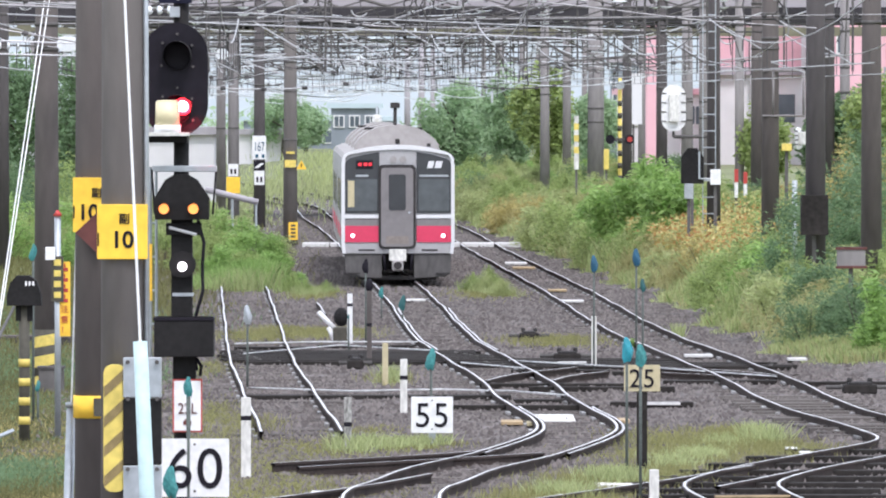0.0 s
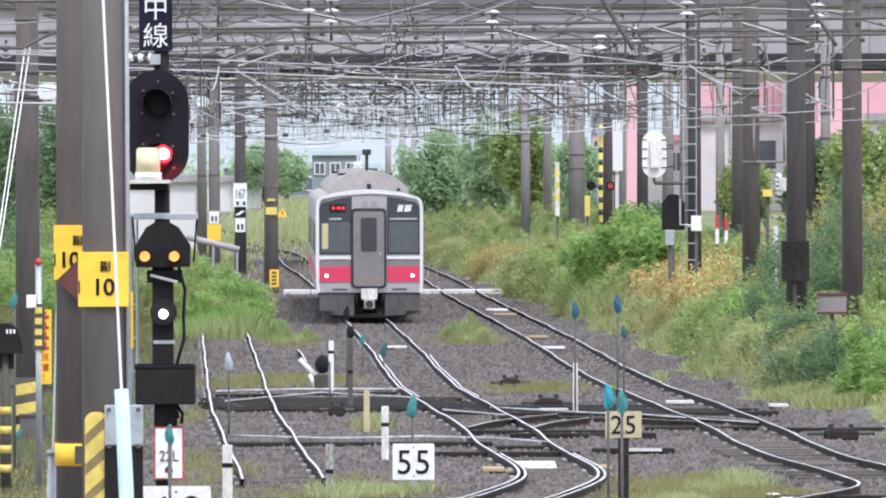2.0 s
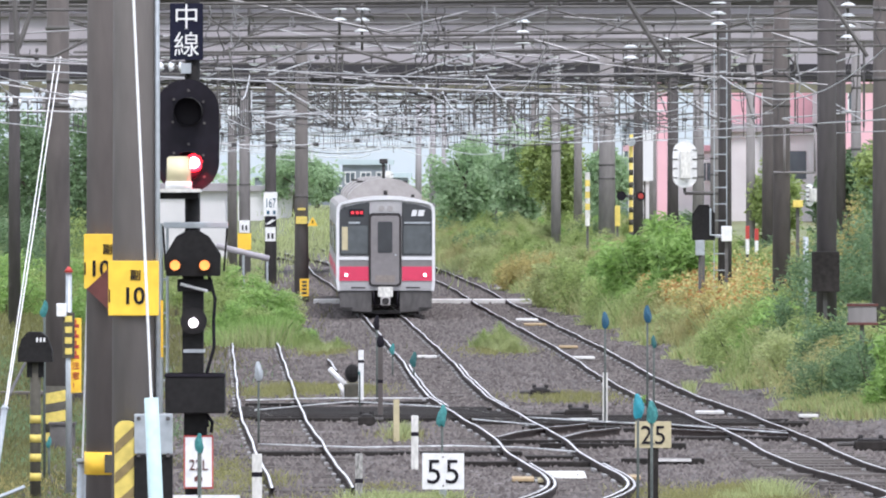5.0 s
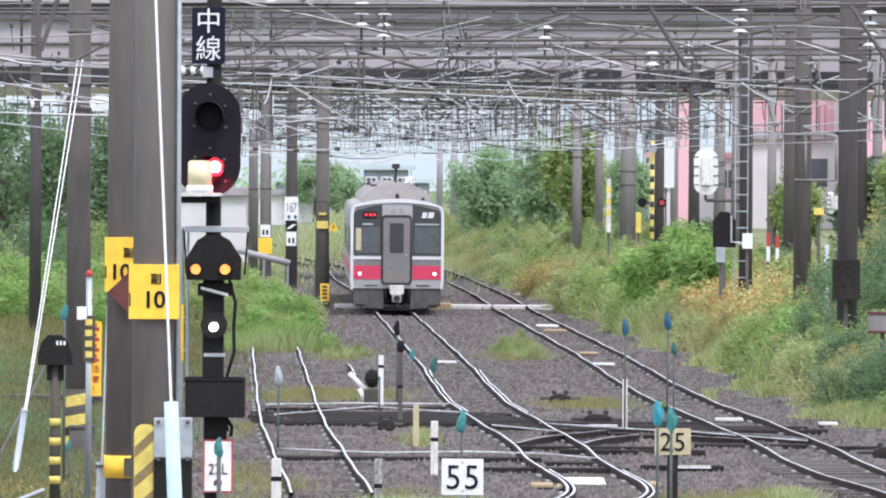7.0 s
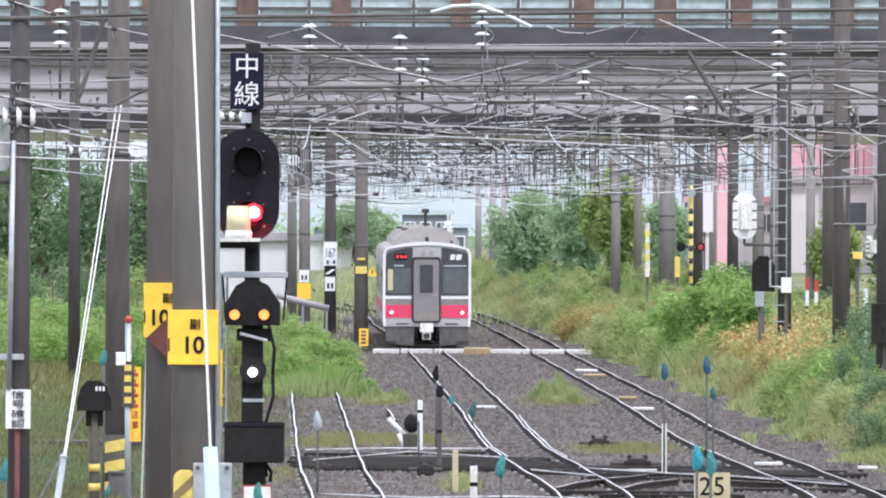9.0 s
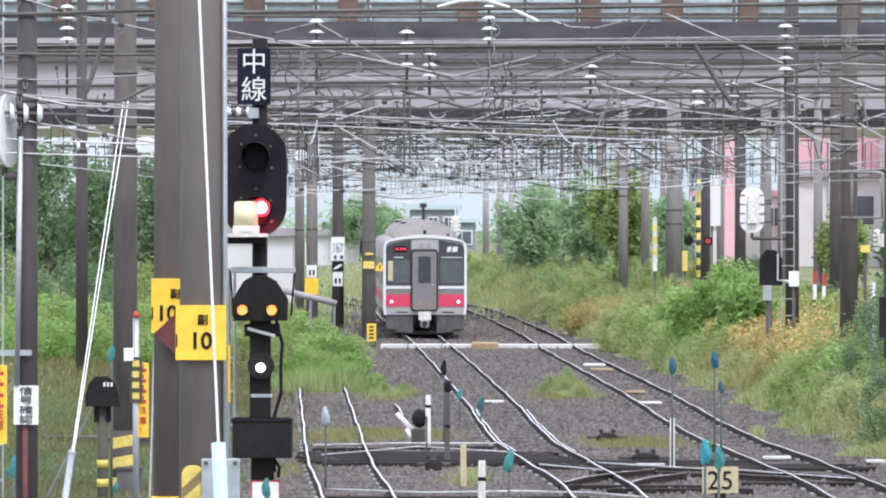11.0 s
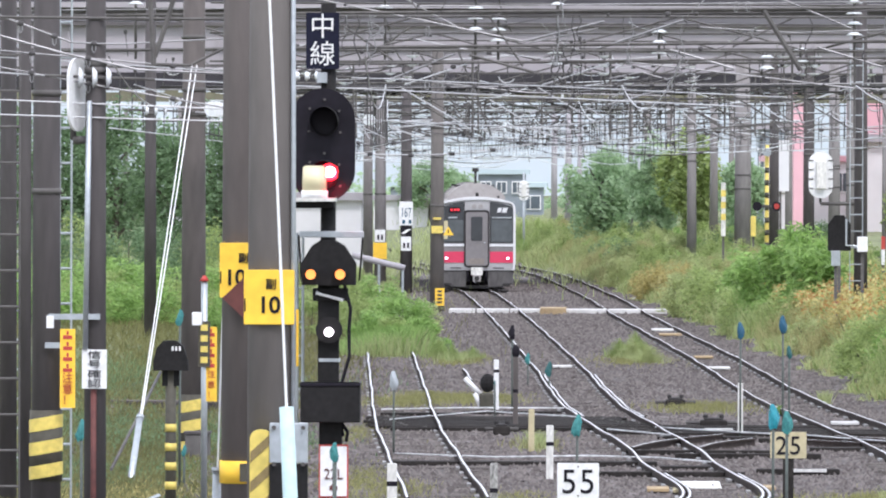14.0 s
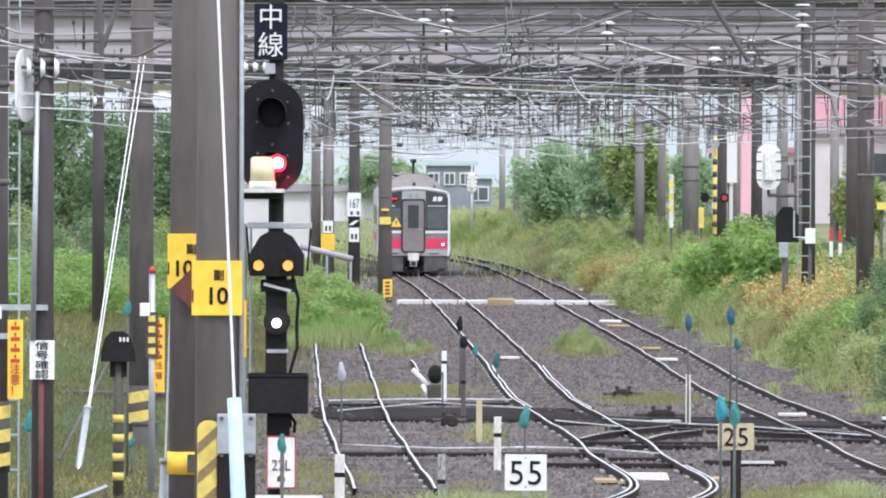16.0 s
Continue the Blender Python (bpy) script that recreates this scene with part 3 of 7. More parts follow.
# left side near the camera
POLE_A = pole(-2.69, 71, 10.0, 0.20, bands=0, mat="concrete_grey")
POLE_B = pole(-3.14, 76, 10.0, 0.185, bands=0)
STRIPE_POLE = pole(-6.62, 141, 9.5, 0.215, bands=3)
pole(-11.20, 215, 9.5, 0.16, mat="concrete_dark", bands=2)
CONFIRM_POLE = pole(-5.39, 92, 9.5, 0.125, mat="concrete_dark", bands=2)
SIGN_POLE = pole(-6.44, 100, 9.5, 0.18, mat="concrete_dark", bands=2)
# centre
pole(-5.04, 278, 8.6, 0.24, bands=4, mat="concrete_grey")
pole(-6.97, 320, 8.6, 0.23, bands=4, mat="concrete_dark")
# these two are painted paler for the haze in front of them
pole(-8.45, 340, 9, 0.24, bands=2, mat="concrete_mid")
pole(-9.61, 365, 9, 0.22, bands=1, mat="concrete_mid")
# right side, on the bank
# mid and pale concrete on the far poles paints in the haze
for px_, d_, r_, m_ in ((7.61, 173, 0.215, "concrete_dark"), (8.35, 165, 0.21, "concrete"), (7.73, 200, 0.22, "concrete"), (9.63, 260, 0.19, "concrete"),
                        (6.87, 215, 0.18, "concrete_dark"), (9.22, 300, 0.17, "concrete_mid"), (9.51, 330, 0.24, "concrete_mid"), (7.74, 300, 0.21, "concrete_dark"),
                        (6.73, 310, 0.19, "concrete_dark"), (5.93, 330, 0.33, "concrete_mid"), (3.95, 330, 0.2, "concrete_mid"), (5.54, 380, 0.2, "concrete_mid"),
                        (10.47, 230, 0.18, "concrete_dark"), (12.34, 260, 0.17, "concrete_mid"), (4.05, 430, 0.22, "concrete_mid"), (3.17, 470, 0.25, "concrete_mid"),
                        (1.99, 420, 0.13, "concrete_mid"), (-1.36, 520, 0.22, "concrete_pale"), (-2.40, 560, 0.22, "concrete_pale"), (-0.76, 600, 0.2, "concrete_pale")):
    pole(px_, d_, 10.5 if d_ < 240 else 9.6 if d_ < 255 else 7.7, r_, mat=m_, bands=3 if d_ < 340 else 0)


def truss_beam(bm, x0, x1, z, h=0.55, w=0.45, step=0.9, r=0.035, sides=(-1, 1)):
    for dy in [k * w / 2 for k in sides]:
        for dz in (0, h):
            rod(bm, (x0, dy, z + dz), (x1, dy, z + dz), r, 5)
    n = int((x1 - x0) / step)
    for i in range(n):
        a, b = x0 + (x1 - x0) * i / n, x0 + (x1 - x0) * (i + 1) / n
        for dy in [k * w / 2 for k in sides]:
            rod(bm, (a, dy, z + (0 if i % 2 else h)), (b, dy, z + (h if i % 2 else 0)), r * 0.6, 4)
        rod(bm, (a, -w / 2, z), (a, w / 2, z), r * 0.5, 4)
        rod(bm, (a, -w / 2, z + h), (b, w / 2, z + h), r * 0.5, 4)


def insulator_string(bm, x, y, z, n=4, r=0.17, gap=0.19):
    for i in range(n):
        rod(bm, (x, y, z - i * gap), (x, y, z - i * gap - 0.06), r, 10, r * 0.35)


def portal(d, z, x0, x1, seed, legs=True):
    p = thing("catenary_portal", (0, d, 0), "steel lattice portal carrying overhead wires", "catenary portal", "portals")
    rng = random.Random(seed)
    ar = 0.007 + d * 0.00005
    part("beam", made(truss_beam, x0, x1, z, h=0.75, step=2.6, r=0.022 + 0.00006 * d, sides=(-1,) if d < 290 else (-1, 1)), M["truss"], p, "lattice steel cross beam")
    part("tie_tube", made(rod, (x0, 0.3, z + 1.55), (x1, 0.3, z + 1.5), 0.028, 8), M["truss"], p)
    part("tie_tube", made(rod, (x0, 0.3, z - 0.8), (x1, 0.3, z - 0.75), 0.024, 8), M["wire_dark"], p)
    for x in (x0, x1) if legs else ():
        # legs far out get the concrete colour that has haze mixed in
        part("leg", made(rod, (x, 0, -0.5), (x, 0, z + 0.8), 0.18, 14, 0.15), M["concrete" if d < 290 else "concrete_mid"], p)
    lanes = [interp(MAIN, d), interp(RIGHT, d)] + [x0 + (x1 - x0) * u for u in (0.14, 0.3, 0.72, 0.88)]
    for x in lanes:
        if not x0 < x < x1:
            continue
        part("drop_tube", made(rod, (x + 0.9, 0, z), (x + 0.9, 0, z - 1.9), 0.03, 6), M["truss"], p)

        def arm(bm, x=x):
            rod(bm, (x + 0.9, 0, z - 0.25), (x - 0.6, 0, z - 0.75), ar, 6)
            rod(bm, (x + 0.9, 0, z - 1.75), (x - 0.7, 0, z - 0.8), ar, 6)
            rod(bm, (x + 0.7, 0, z - 1.55), (x - 0.9, 0, z - 1.7), ar, 6)
            rod(bm, (x - 0.9, 0, z - 1.7), (x - 0.1, 0, z - 1.95), 0.016, 5)
        part("cantilever_arm", made(arm), M["truss" if rng.random() < 0.6 else "wire"], p, "galvanised cantilever arm")
        xi = x + rng.uniform(-1.5, 1.5)
        part("insulator_pin", made(rod, (xi, 0.1, z + 0.05), (xi, 0.1, z - 0.9), 0.022, 6), M["truss"], p)
        part("insulator", made(insulator_string, xi, 0.1, z - 0.1, rng.choice((2, 3)), 0.17), M["insulator"], p, "stacked white porcelain insulators")
    for i in range(5):
        x = rng.uniform(x0 + 1, x1 - 1)
        part("hanger", made(rod, (x, 0.1, z), (x + rng.uniform(-1.6, 1.6), 0.1, z - rng.uniform(0.8, 2.0)), ar * 1.2, 5), M["truss"], p)
    return p


for k, (d, z, x0, x1) in enumerate(((186, 7.2, -9.5, 10.5), (222, 7.4, -10, 10.5), (258, 7.5, -11, 10), (300, 7.6, -12, 10.5), (342, 7.6, -13, 11), (384, 7.6, -15, 9),
                                    (430, 7.6, -18, 8), (480, 7.7, -21, 8), (535, 7.7, -26, 6), (600, 7.8, -33, 4))):
    portal(d, z, x0, x1, k, legs=d > 240)


def sag_points(a, b, sag, n):
    a, b = Vector(a), Vector(b)
    return [a.lerp(b, i / n) - Vector((0, 0, 4 * sag * (i / n) * (1 - i / n))) for i in range(n + 1)]


def span(bm, a, b, sag=0.3, r=0.012, n=10):
    tube(bm, sag_points(a, b, sag, n), r)


def build_wires():
    rng = random.Random(8)
    ds = [112, 150, 186, 222, 258, 300, 342, 384, 430, 480, 535, 600]
    lines = [("main", MAIN, 0), ("right", RIGHT, 0), ("left", MAIN, -4.2), ("far_left", MAIN, -7.6), ("outer", RIGHT, 3.8)]
    dropper = {}

    def wr(d):
        return 0.0045 + 0.000028 * d

    for nm, pts, dx in lines:
        w = tagged(new("overhead_line"), "contact wire hung from a sagging messenger wire", "overhead wire", "overhead lines")
        zc, con, mes = 5.15, [], []
        for i in range(len(ds) - 1):
            d0, d1 = ds[i], ds[i + 1]
            xa, xb = interp(pts, max(d0, 84)) + dx + 0.2 * (-1) ** i, interp(pts, d1) + dx - 0.2 * (-1) ** i
            con += [(xa, d0, zc)]
            mes += sag_points((xa, d0, zc + 0.95), (xb, d1, zc + 0.95), 0.55, 10)[:-1]
            for u in (0.1, 0.22, 0.34, 0.46, 0.58, 0.7, 0.82, 0.94):
                if u not in dropper:
                    dropper[u] = finish("dropper", made(rod, (0, 0, 0), (0, 0, 0.95 - 2.2 * u * (1 - u)), 0.010, 3), M["wire_dark"])
                o = new("dropper", dropper[u])
                o.parent, o.matrix_basis = w, pose(xa + (xb - xa) * u, d0 + (d1 - d0) * u, zc)
        part("contact_wire", made(tube, con, 0.009), M["wire"], w)
        part("messenger_wire", made(tube, mes, 0.010), M["wire"], w)
    f = tagged(new("feeder_wires"), "tangle of pale feeder and stay wires between portals", "overhead wire", kind="stuff")
    bm, bd, bp = bmesh.new(), bmesh.new(), bmesh.new()
    for i in range(2, len(ds) - 1):
        d0, d1 = ds[i], ds[i + 1]
        c = (d0 / 130) ** 2
        for k in range(6):
            xa, xb = rng.uniform(-9, 10) - c, rng.uniform(-9, 10) - c
            if k < 6:
                xb = xa + rng.uniform(-2.2, 2.2)
            z = rng.uniform(6.2, 9.2)
            span(bd if k % 3 else bm, (xa, d0, z), (xb, d1, z + rng.uniform(-0.8, 0.8)), rng.uniform(0.1, 0.6), wr(d0) * rng.choice((0.7, 1, 1.4)), 8)
        # distant tangle, its pale colour standing in for haze and highlights
        if d1 > 290:
            for k in range(26):
                xa, z = rng.uniform(-12, 11) - c, rng.uniform(4.9, 8.3)
                a, b = (xa, d1 + rng.uniform(-6, 6), z), (xa + rng.uniform(1.2, 6), d1 + rng.uniform(-6, 6), z + rng.gauss(0, 0.3))
                span(bp, a, b, rng.uniform(0.02, 0.35), wr(d1) * rng.choice((0.8, 1.1, 1.5)), 6)
                if k % 3 == 0:
                    rod(bp, a, (xa, a[1], z - rng.uniform(0.2, 0.5)), 0.07, 6, 0.05)
        for k in range(9 if d1 > 100 else 0):
            xa = rng.uniform(-11, 8) - c
            a, b, sg_ = (xa, d1 + rng.uniform(-1, 1), rng.uniform(5.3, 9.0)), None, rng.uniform(0.02, 0.4)
            b = (xa + rng.uniform(3, 9), d1 + rng.uniform(-1, 1), a[2] + rng.gauss(0, 0.35))
            span(bm if k % 2 else bd, a, b, sg_, wr(d1) * rng.choice((0.8, 1.1, 1.6)), 6)
            for q in sag_points(a, b, sg_, 7)[1:-1]:
                if rng.random() < 0.6:
                    rod(bd, q - Vector((0.07, 0, 0.0)), q + Vector((0.07, 0, 0.0)), 0.03 + 0.00008 * d1, 6)
        for k in range(26):
            xa, z = rng.uniform(-11, 10) - c, rng.uniform(5.6, 8.4)
            rod(bd, (xa, d1, z), (xa + rng.uniform(-0.1, 0.1), d1, z - rng.uniform(0.2, 0.9)), 0.006 + 0.00003 * d1, 4)
            rod(bd, (xa - 0.04, d1, z), (xa + 0.05, d1, z), 0.055, 6)
            if k < 4:
                n = 7
                tube(bm, [(xa + 0.22 * math.cos(t), d1, z - 0.3 + 0.2 * math.sin(t)) for t in [3.3 + 2.9 * j / n for j in range(n)]], 0.02)
    part("wires", bm, M["wire"], f)
    part("dark_wires", bd, M["wire_dark"], f)
    part("pale_wires", bp, M["wire_pale"], f)


build_wires()
M["wire_near"] = material("grey_feeder_wire", (0.22, 0.217, 0.22), 0.45, 0.3, var=0.35, scale=2)


def spot(u, v, d):
    """A place d metres out, by its bearing and height in 1/14960 of that distance."""
    return Vector(((u - 1040) * d / 14959.7, d, 4.65 - (v - 378) * d / 14959.7))


def head_span():
    """Near overhead structure: chords, stays and tubes between the tall poles."""
    t = tagged(new("head_span"), "steel head span of chords, arms and stay wires over the tracks", "catenary portal", "portals")
    d = 152.0

    def run(name, mat, r, *uv, knots=0, dist=d, label=""):
        pts = [spot(*p, dist) for p in uv]
        line = [pts[0]]
        for a, b in zip(pts, pts[1:]):
            line += [a.lerp(b, k / 4) for k in range(1, 5)]
        ob = part(name, made(tube, line, r * dist / 14959.7, 6), M[mat], t, label)
        for k in range(knots):
            q = line[(k * 5 + 2) % (len(line) - 1)].lerp(line[(k * 5 + 3) % len(line)], 0.37)
            part("clamp", made(ball, q, 0.03, 1.2, 0.8, 0.9, 8), M["wire_dark"], ob)

    for v0, v1, m_, r in ((114, 98, "truss", 3.2), (104, 87, "wire_near", 1.4), (176, 157, "truss", 3.2), (205, 186, "truss", 2.6), (51, 28, "truss", 4.0), (124, 103, "wire_dark", 1.6), (246, 232, "wire_near", 1.2)):
        run("chord", m_, r, (20, v0), (1960, v1 - 8))
    for p, q, m_, r in (((690, 222), (800, 178), "wire_near", 2.4), ((825, 180), (940, 211), "truss", 3.0), ((925, 155), (1064, 120), "wire_near", 2.6), ((930, 159), (1052, 133), "wire_near", 1.6), ((1075, 161), (1206, 117), "wire_near", 2.6),
                        ((1180, 170), (1292, 203), "wire_near", 2.4), ((1345, 100), (1411, 206), "truss", 5.0), ((1440, 165), (1556, 200), "wire_near", 2.4), ((1070, 268), (1160, 243), "wire_near", 2.0), ((1500, 132), (1295, 45), "wire_near", 2.0),
                        ((600, 128), (690, 190), "truss", 2.0), ((640, 190), (720, 130), "truss", 2.0), ((1290, 165), (1400, 112), "truss", 2.0), ((860, 112), (920, 200), "truss", 2.0), ((1600, 158), (1720, 195), "wire_near", 2.4), ((1700, 95), (1770, 200), "truss", 4.0)):
        run("arm", m_, r, p, q)
    run("wire", "wire_near", 1.7, (430, 58), (560, 83), (740, 119), (925, 157), knots=4)
    run("wire", "wire_near", 1.6, (600, 80), (675, 60), (745, 100), (815, 137), knots=3)
    run("wire", "wire_near", 1.5, (560, 226), (700, 222), (930, 247), (1180, 252), knots=4)
    run("wire", "wire_near", 1.6, (1064, 188), (1300, 213), (1480, 235), (1700, 250), knots=4)
    run("wire", "wire_near", 1.6, (1090, 56), (1125, 68), (1170, 70), (1250, 50), knots=2)
    run("wire", "wire_near", 1.5, (1070, 222), (1130, 210), (1175, 223), (1215, 208), knots=3)
    run("bent_tube", "wire_pale", 3.4, (890, 33), (930, 22), (975, 20), (1020, 35), (1068, 58), label="pale bent steel tube")
    run("wire", "wire_near", 1.4, (1230, 130), (1400, 140), (1600, 132), (1800, 140), knots=3)
    # hanging jumpers, looped and knotted
    rng = random.Random(21)
    for i in range(46):
        u = rng.uniform(560, 1900) if i < 30 else rng.choice((985, 1000, 1012, 1070, 1640)) + rng.uniform(-14, 14)
        v = rng.choice((52, 110, 112, 170, 196, 200))
        n, h, s = 6, rng.uniform(25, 95), rng.uniform(2, 10)
        pts = [spot(u + s * math.sin(1.3 * k + i) * (k > 0), v + h * k / n, d - 0.2) for k in range(n + 1)]
        part("jumper", made(tube, pts, rng.choice((0.008, 0.011, 0.014)), 5), M["wire_dark" if i % 3 else "wire_near"], t)
    for i in range(30):
        u, v = rng.uniform(570, 1880), rng.choice((110, 172, 200, 236))
        part("clamp", made(ball, spot(u, v - (u - 900) * 0.011, d - 0.05), rng.uniform(0.03, 0.055), 1.1, 0.7, 1, 8), M["wire_dark"], t)
    # loops below the wires
    for i in range(16):
        u, v = rng.uniform(580, 1700), rng.choice((85, 130, 180, 225, 240))
        part("loop", made(tube, [spot(u + 4 * math.sin(a), v + 9 - 9 * math.cos(a), d - 0.3) for a in [0.5 * k for k in range(14)]], 0.010, 5), M["wire_near"], t)


head_span()


def verge_wires():
    """Feeder wires over the near verge, from the tall pole to the masts beside the line."""
    t = tagged(new("verge_wires"), "pale feeder wires with dark clamps above the verge", "overhead wire", "overhead lines")
    d = 91.885
    for uv, m_, r in ((((-260, 75), (0, 25), (90, 8), (200, -20)), "wire_near", 1.8), (((60, -20), (110, 5), (260, 50), (400, 78)), "wire_near", 1.8), (((-260, 20), (0, 115), (120, 160), (200, 163), (400, 152)), "wire_near", 1.7),
                      (((-260, 75), (0, 150), (110, 180), (240, 208), (400, 215)), "wire_near", 2.4), (((-260, 145), (0, 175), (200, 192), (400, 210)), "wire_near", 1.6), (((-260, 160), (0, 205), (200, 242), (400, 276)), "wire_near", 1.6),
                      (((-260, 250), (0, 262), (200, 270), (400, 277)), "wire", 1.5), (((-260, 280), (0, 288), (200, 294), (400, 299)), "wire", 1.5), (((-260, 52), (0, 50), (200, 45), (400, 38)), "truss", 4.0), (((-260, 114), (0, 115), (200, 117), (400, 118)), "truss", 3.0),
                      (((258, 46), (262, 120), (266, 200)), "truss", 5.0), (((312, 46), (290, 120), (268, 185)), "truss", 5.0), (((266, 198), (330, 200), (400, 165)), "truss", 3.0)):
        pts = [spot(*p, d) for p in uv]
        line = [pts[0]]
        for a, b in zip(pts, pts[1:]):
            line += [a.lerp(b, k / 4) for k in range(1, 5)]
        ob = part("wire" if r < 2.5 else "bracket", made(tube, line, r * d / 14959.7, 6), M[m_], t)
        if r < 2.0 and m_ == "wire_near":
            for k in (5, 7, 10):
                part("clamp", made(ball, line[min(k, len(line) - 1)], 0.034, 1.2, 0.8, 0.9, 8), M["wire_dark"], ob)
                q = line[min(k, len(line) - 1)]
                part("loop", made(tube, [q + Vector((0.02 * math.sin(a), 0, -0.05 + 0.05 * math.cos(a))) for a in [0.55 * j for j in range(12)]], 0.007, 5), M["wire_near"], ob)


verge_wires()


def insulator_post(x, d, z, n, r, below):
    """A stack of porcelain discs on a steel upright that stands on the portal below it."""
    t = thing("insulator_stack", (x, d, below), "stack of white porcelain insulator discs", "insulator", "insulators")
    part("upright", made(rod, (0, 0, -0.2), (0, 0, z - below + 0.15), 0.03, 8), M["truss"], t)
    disc = finish("disc", made(rod, (0, 0, 0), (0, 0, 0.07), r, 16, r * 0.4), M["insulator"])
    for i in range(n):
        o = new("disc", disc)
        o.parent, o.matrix_basis = t, pose(0, 0, z - below - i * 0.235)


for px_, py_, n in ((-2.54, 8.36, 4), (-2.04, 7.88, 3), (-0.73, 8.91, 4), (-0.77, 7.14, 2), (5.79, 8.50, 5), (3.87, 7.05, 2), (4.61, 7.21, 2),
                    (-10.02, 8.91, 4), (-5.96, 7.24, 2), (1.50, 7.61, 3), (-4.53, 8.60, 3), (8.65, 7.98, 4)):
    insulator_post(px_, 186, py_, n, 0.19, 7.2)


def strain_insulator(x, y, z, n, r, rz=0.0):
    t = thing("strain_insulator", (x, y, z), "white porcelain discs strung along a wire", "insulator", "insulators", rz=rz)
    part("pin", made(rod, (-0.6, 0, 0.02), (0.6, 0, -0.02), 0.016, 6), M["truss"], t)
    for i in range(n):
        part("disc", made(rod, ((i - n / 2) * 0.15, 0, 0), ((i - n / 2) * 0.15 + 0.05, 0, 0), r, 16, r * 0.5), M["insulator"], t)
    part("stay", made(rod, (-6, 0, 0.35), (-0.6, 0, 0.02), 0.008, 6), M["wire"], t)
    part("stay", made(rod, (0.6, 0, -0.02), (7, 0, -0.3), 0.008, 6), M["wire"], t)


strain_insulator(-5.34, 91.88, 5.61, 3, 0.12, 0)
strain_insulator(-3.90, 118, 5.91, 3, 0.07, -20)
strain_insulator(-7.19, 140.8, 5.57, 3, 0.09, 0)
strain_insulator(-6.21, 140, 5.59, 4, 0.13, 80)
strain_insulator(-5.20, 200, 5.75, 2, 0.13, 60)


# ---- road bridge and the distance ----
def build_bridge():
    b = tagged(new("road_bridge"), "long grey road bridge with a pale glazed parapet", "bridge")
    b.matrix_basis = pose(0, 340, 0, 0, 0, 1.2)
    part("girder", made(box, -70, 70, 0, 11, 8.15, 10.75), M["girder"], b, "grey painted bridge girder")
    # near-black colour paints the shadow band along the girder's lower edge
    part("flange", made(box, -70, 70, -0.25, 11.2, 7.78, 8.4), M["girder_shadow"], b, "lower flange with painted-in shade")
    part("deck_edge", made(box, -70, 70, -0.5, 11.5, 11.22, 11.9), M["deck_dark"], b, "dark deck edge beam")
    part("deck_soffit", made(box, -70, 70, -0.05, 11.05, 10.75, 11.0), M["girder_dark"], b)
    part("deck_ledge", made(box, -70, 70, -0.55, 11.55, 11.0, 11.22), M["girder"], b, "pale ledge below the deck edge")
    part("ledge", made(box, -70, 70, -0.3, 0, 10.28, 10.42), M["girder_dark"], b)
    part("ledge", made(box, -70, 70, -0.12, 0, 9.3, 9.36), M["truss"], b)
    for z in (12.15, 12.55, 13.1, 13.7, 14.2):
        part("handrail", made(box, -70, 70, -0.35, -0.25, z, z + 0.12), M["truss"], b)
    x = -44.0
    while x < 40:
        part("parapet_panel", made(box, x + 0.12, x + 2.0, -0.2, -0.14, 11.9, 14.2), M["pane_pale"], b)
        part("parapet_post", made(box, x - 0.07, x + 0.07, -0.4, -0.1, 11.9, 14.3), M["truss"], b)
        x += 2.1
    for x in (-18.5, -14.6, -10.8, -7.0, -2.2, 2.75, 6.0, 9.1, 13.2, 17.2):
        part("bridge_column", made(box, x - 0.4, x + 0.4, -0.46, 0.2, 11.9, 15.5), M["rust_brown"], b, "rusty brown lamp column")
    for x in (-38, -27.5, 24, 34):
        part("pier", made(rod, (x, 5, -1), (x, 5, 7.9), 0.9, 20), M["concrete_pale"], b)
    # stiffeners on the girder face
    for i in range(28):
        x = -42 + i * 3.0
        part("stiffener", made(box, x - 0.04, x + 0.04, -0.1, 0, 8.2, 10.2), M["girder"], b)
    f = tagged(new("pipe_bridge"), "olive green service beam crossing under the road bridge", "bridge")
    f.matrix_basis = pose(0, 420, 0)
    part("beam", made(box, -60, 60, 0, 1.2, 7.85, 8.3), M["olive"], f, "olive painted beam")
    part("rail_top", made(box, -60, 60, 0, 0.1, 8.95, 9.05), M["olive"], f)
    for i in range(26):
        x = -30 + i * 2.2
        part("upright", made(box, x, x + (0.7 if x < -8 else 0.12), 0, 0.12, 8.3, 8.95), M["olive"], f)
    for x in (-34, 30):
        part("pier", made(rod, (x, 0.6, -1), (x, 0.6, 7.9), 0.4, 14), M["concrete"], f)


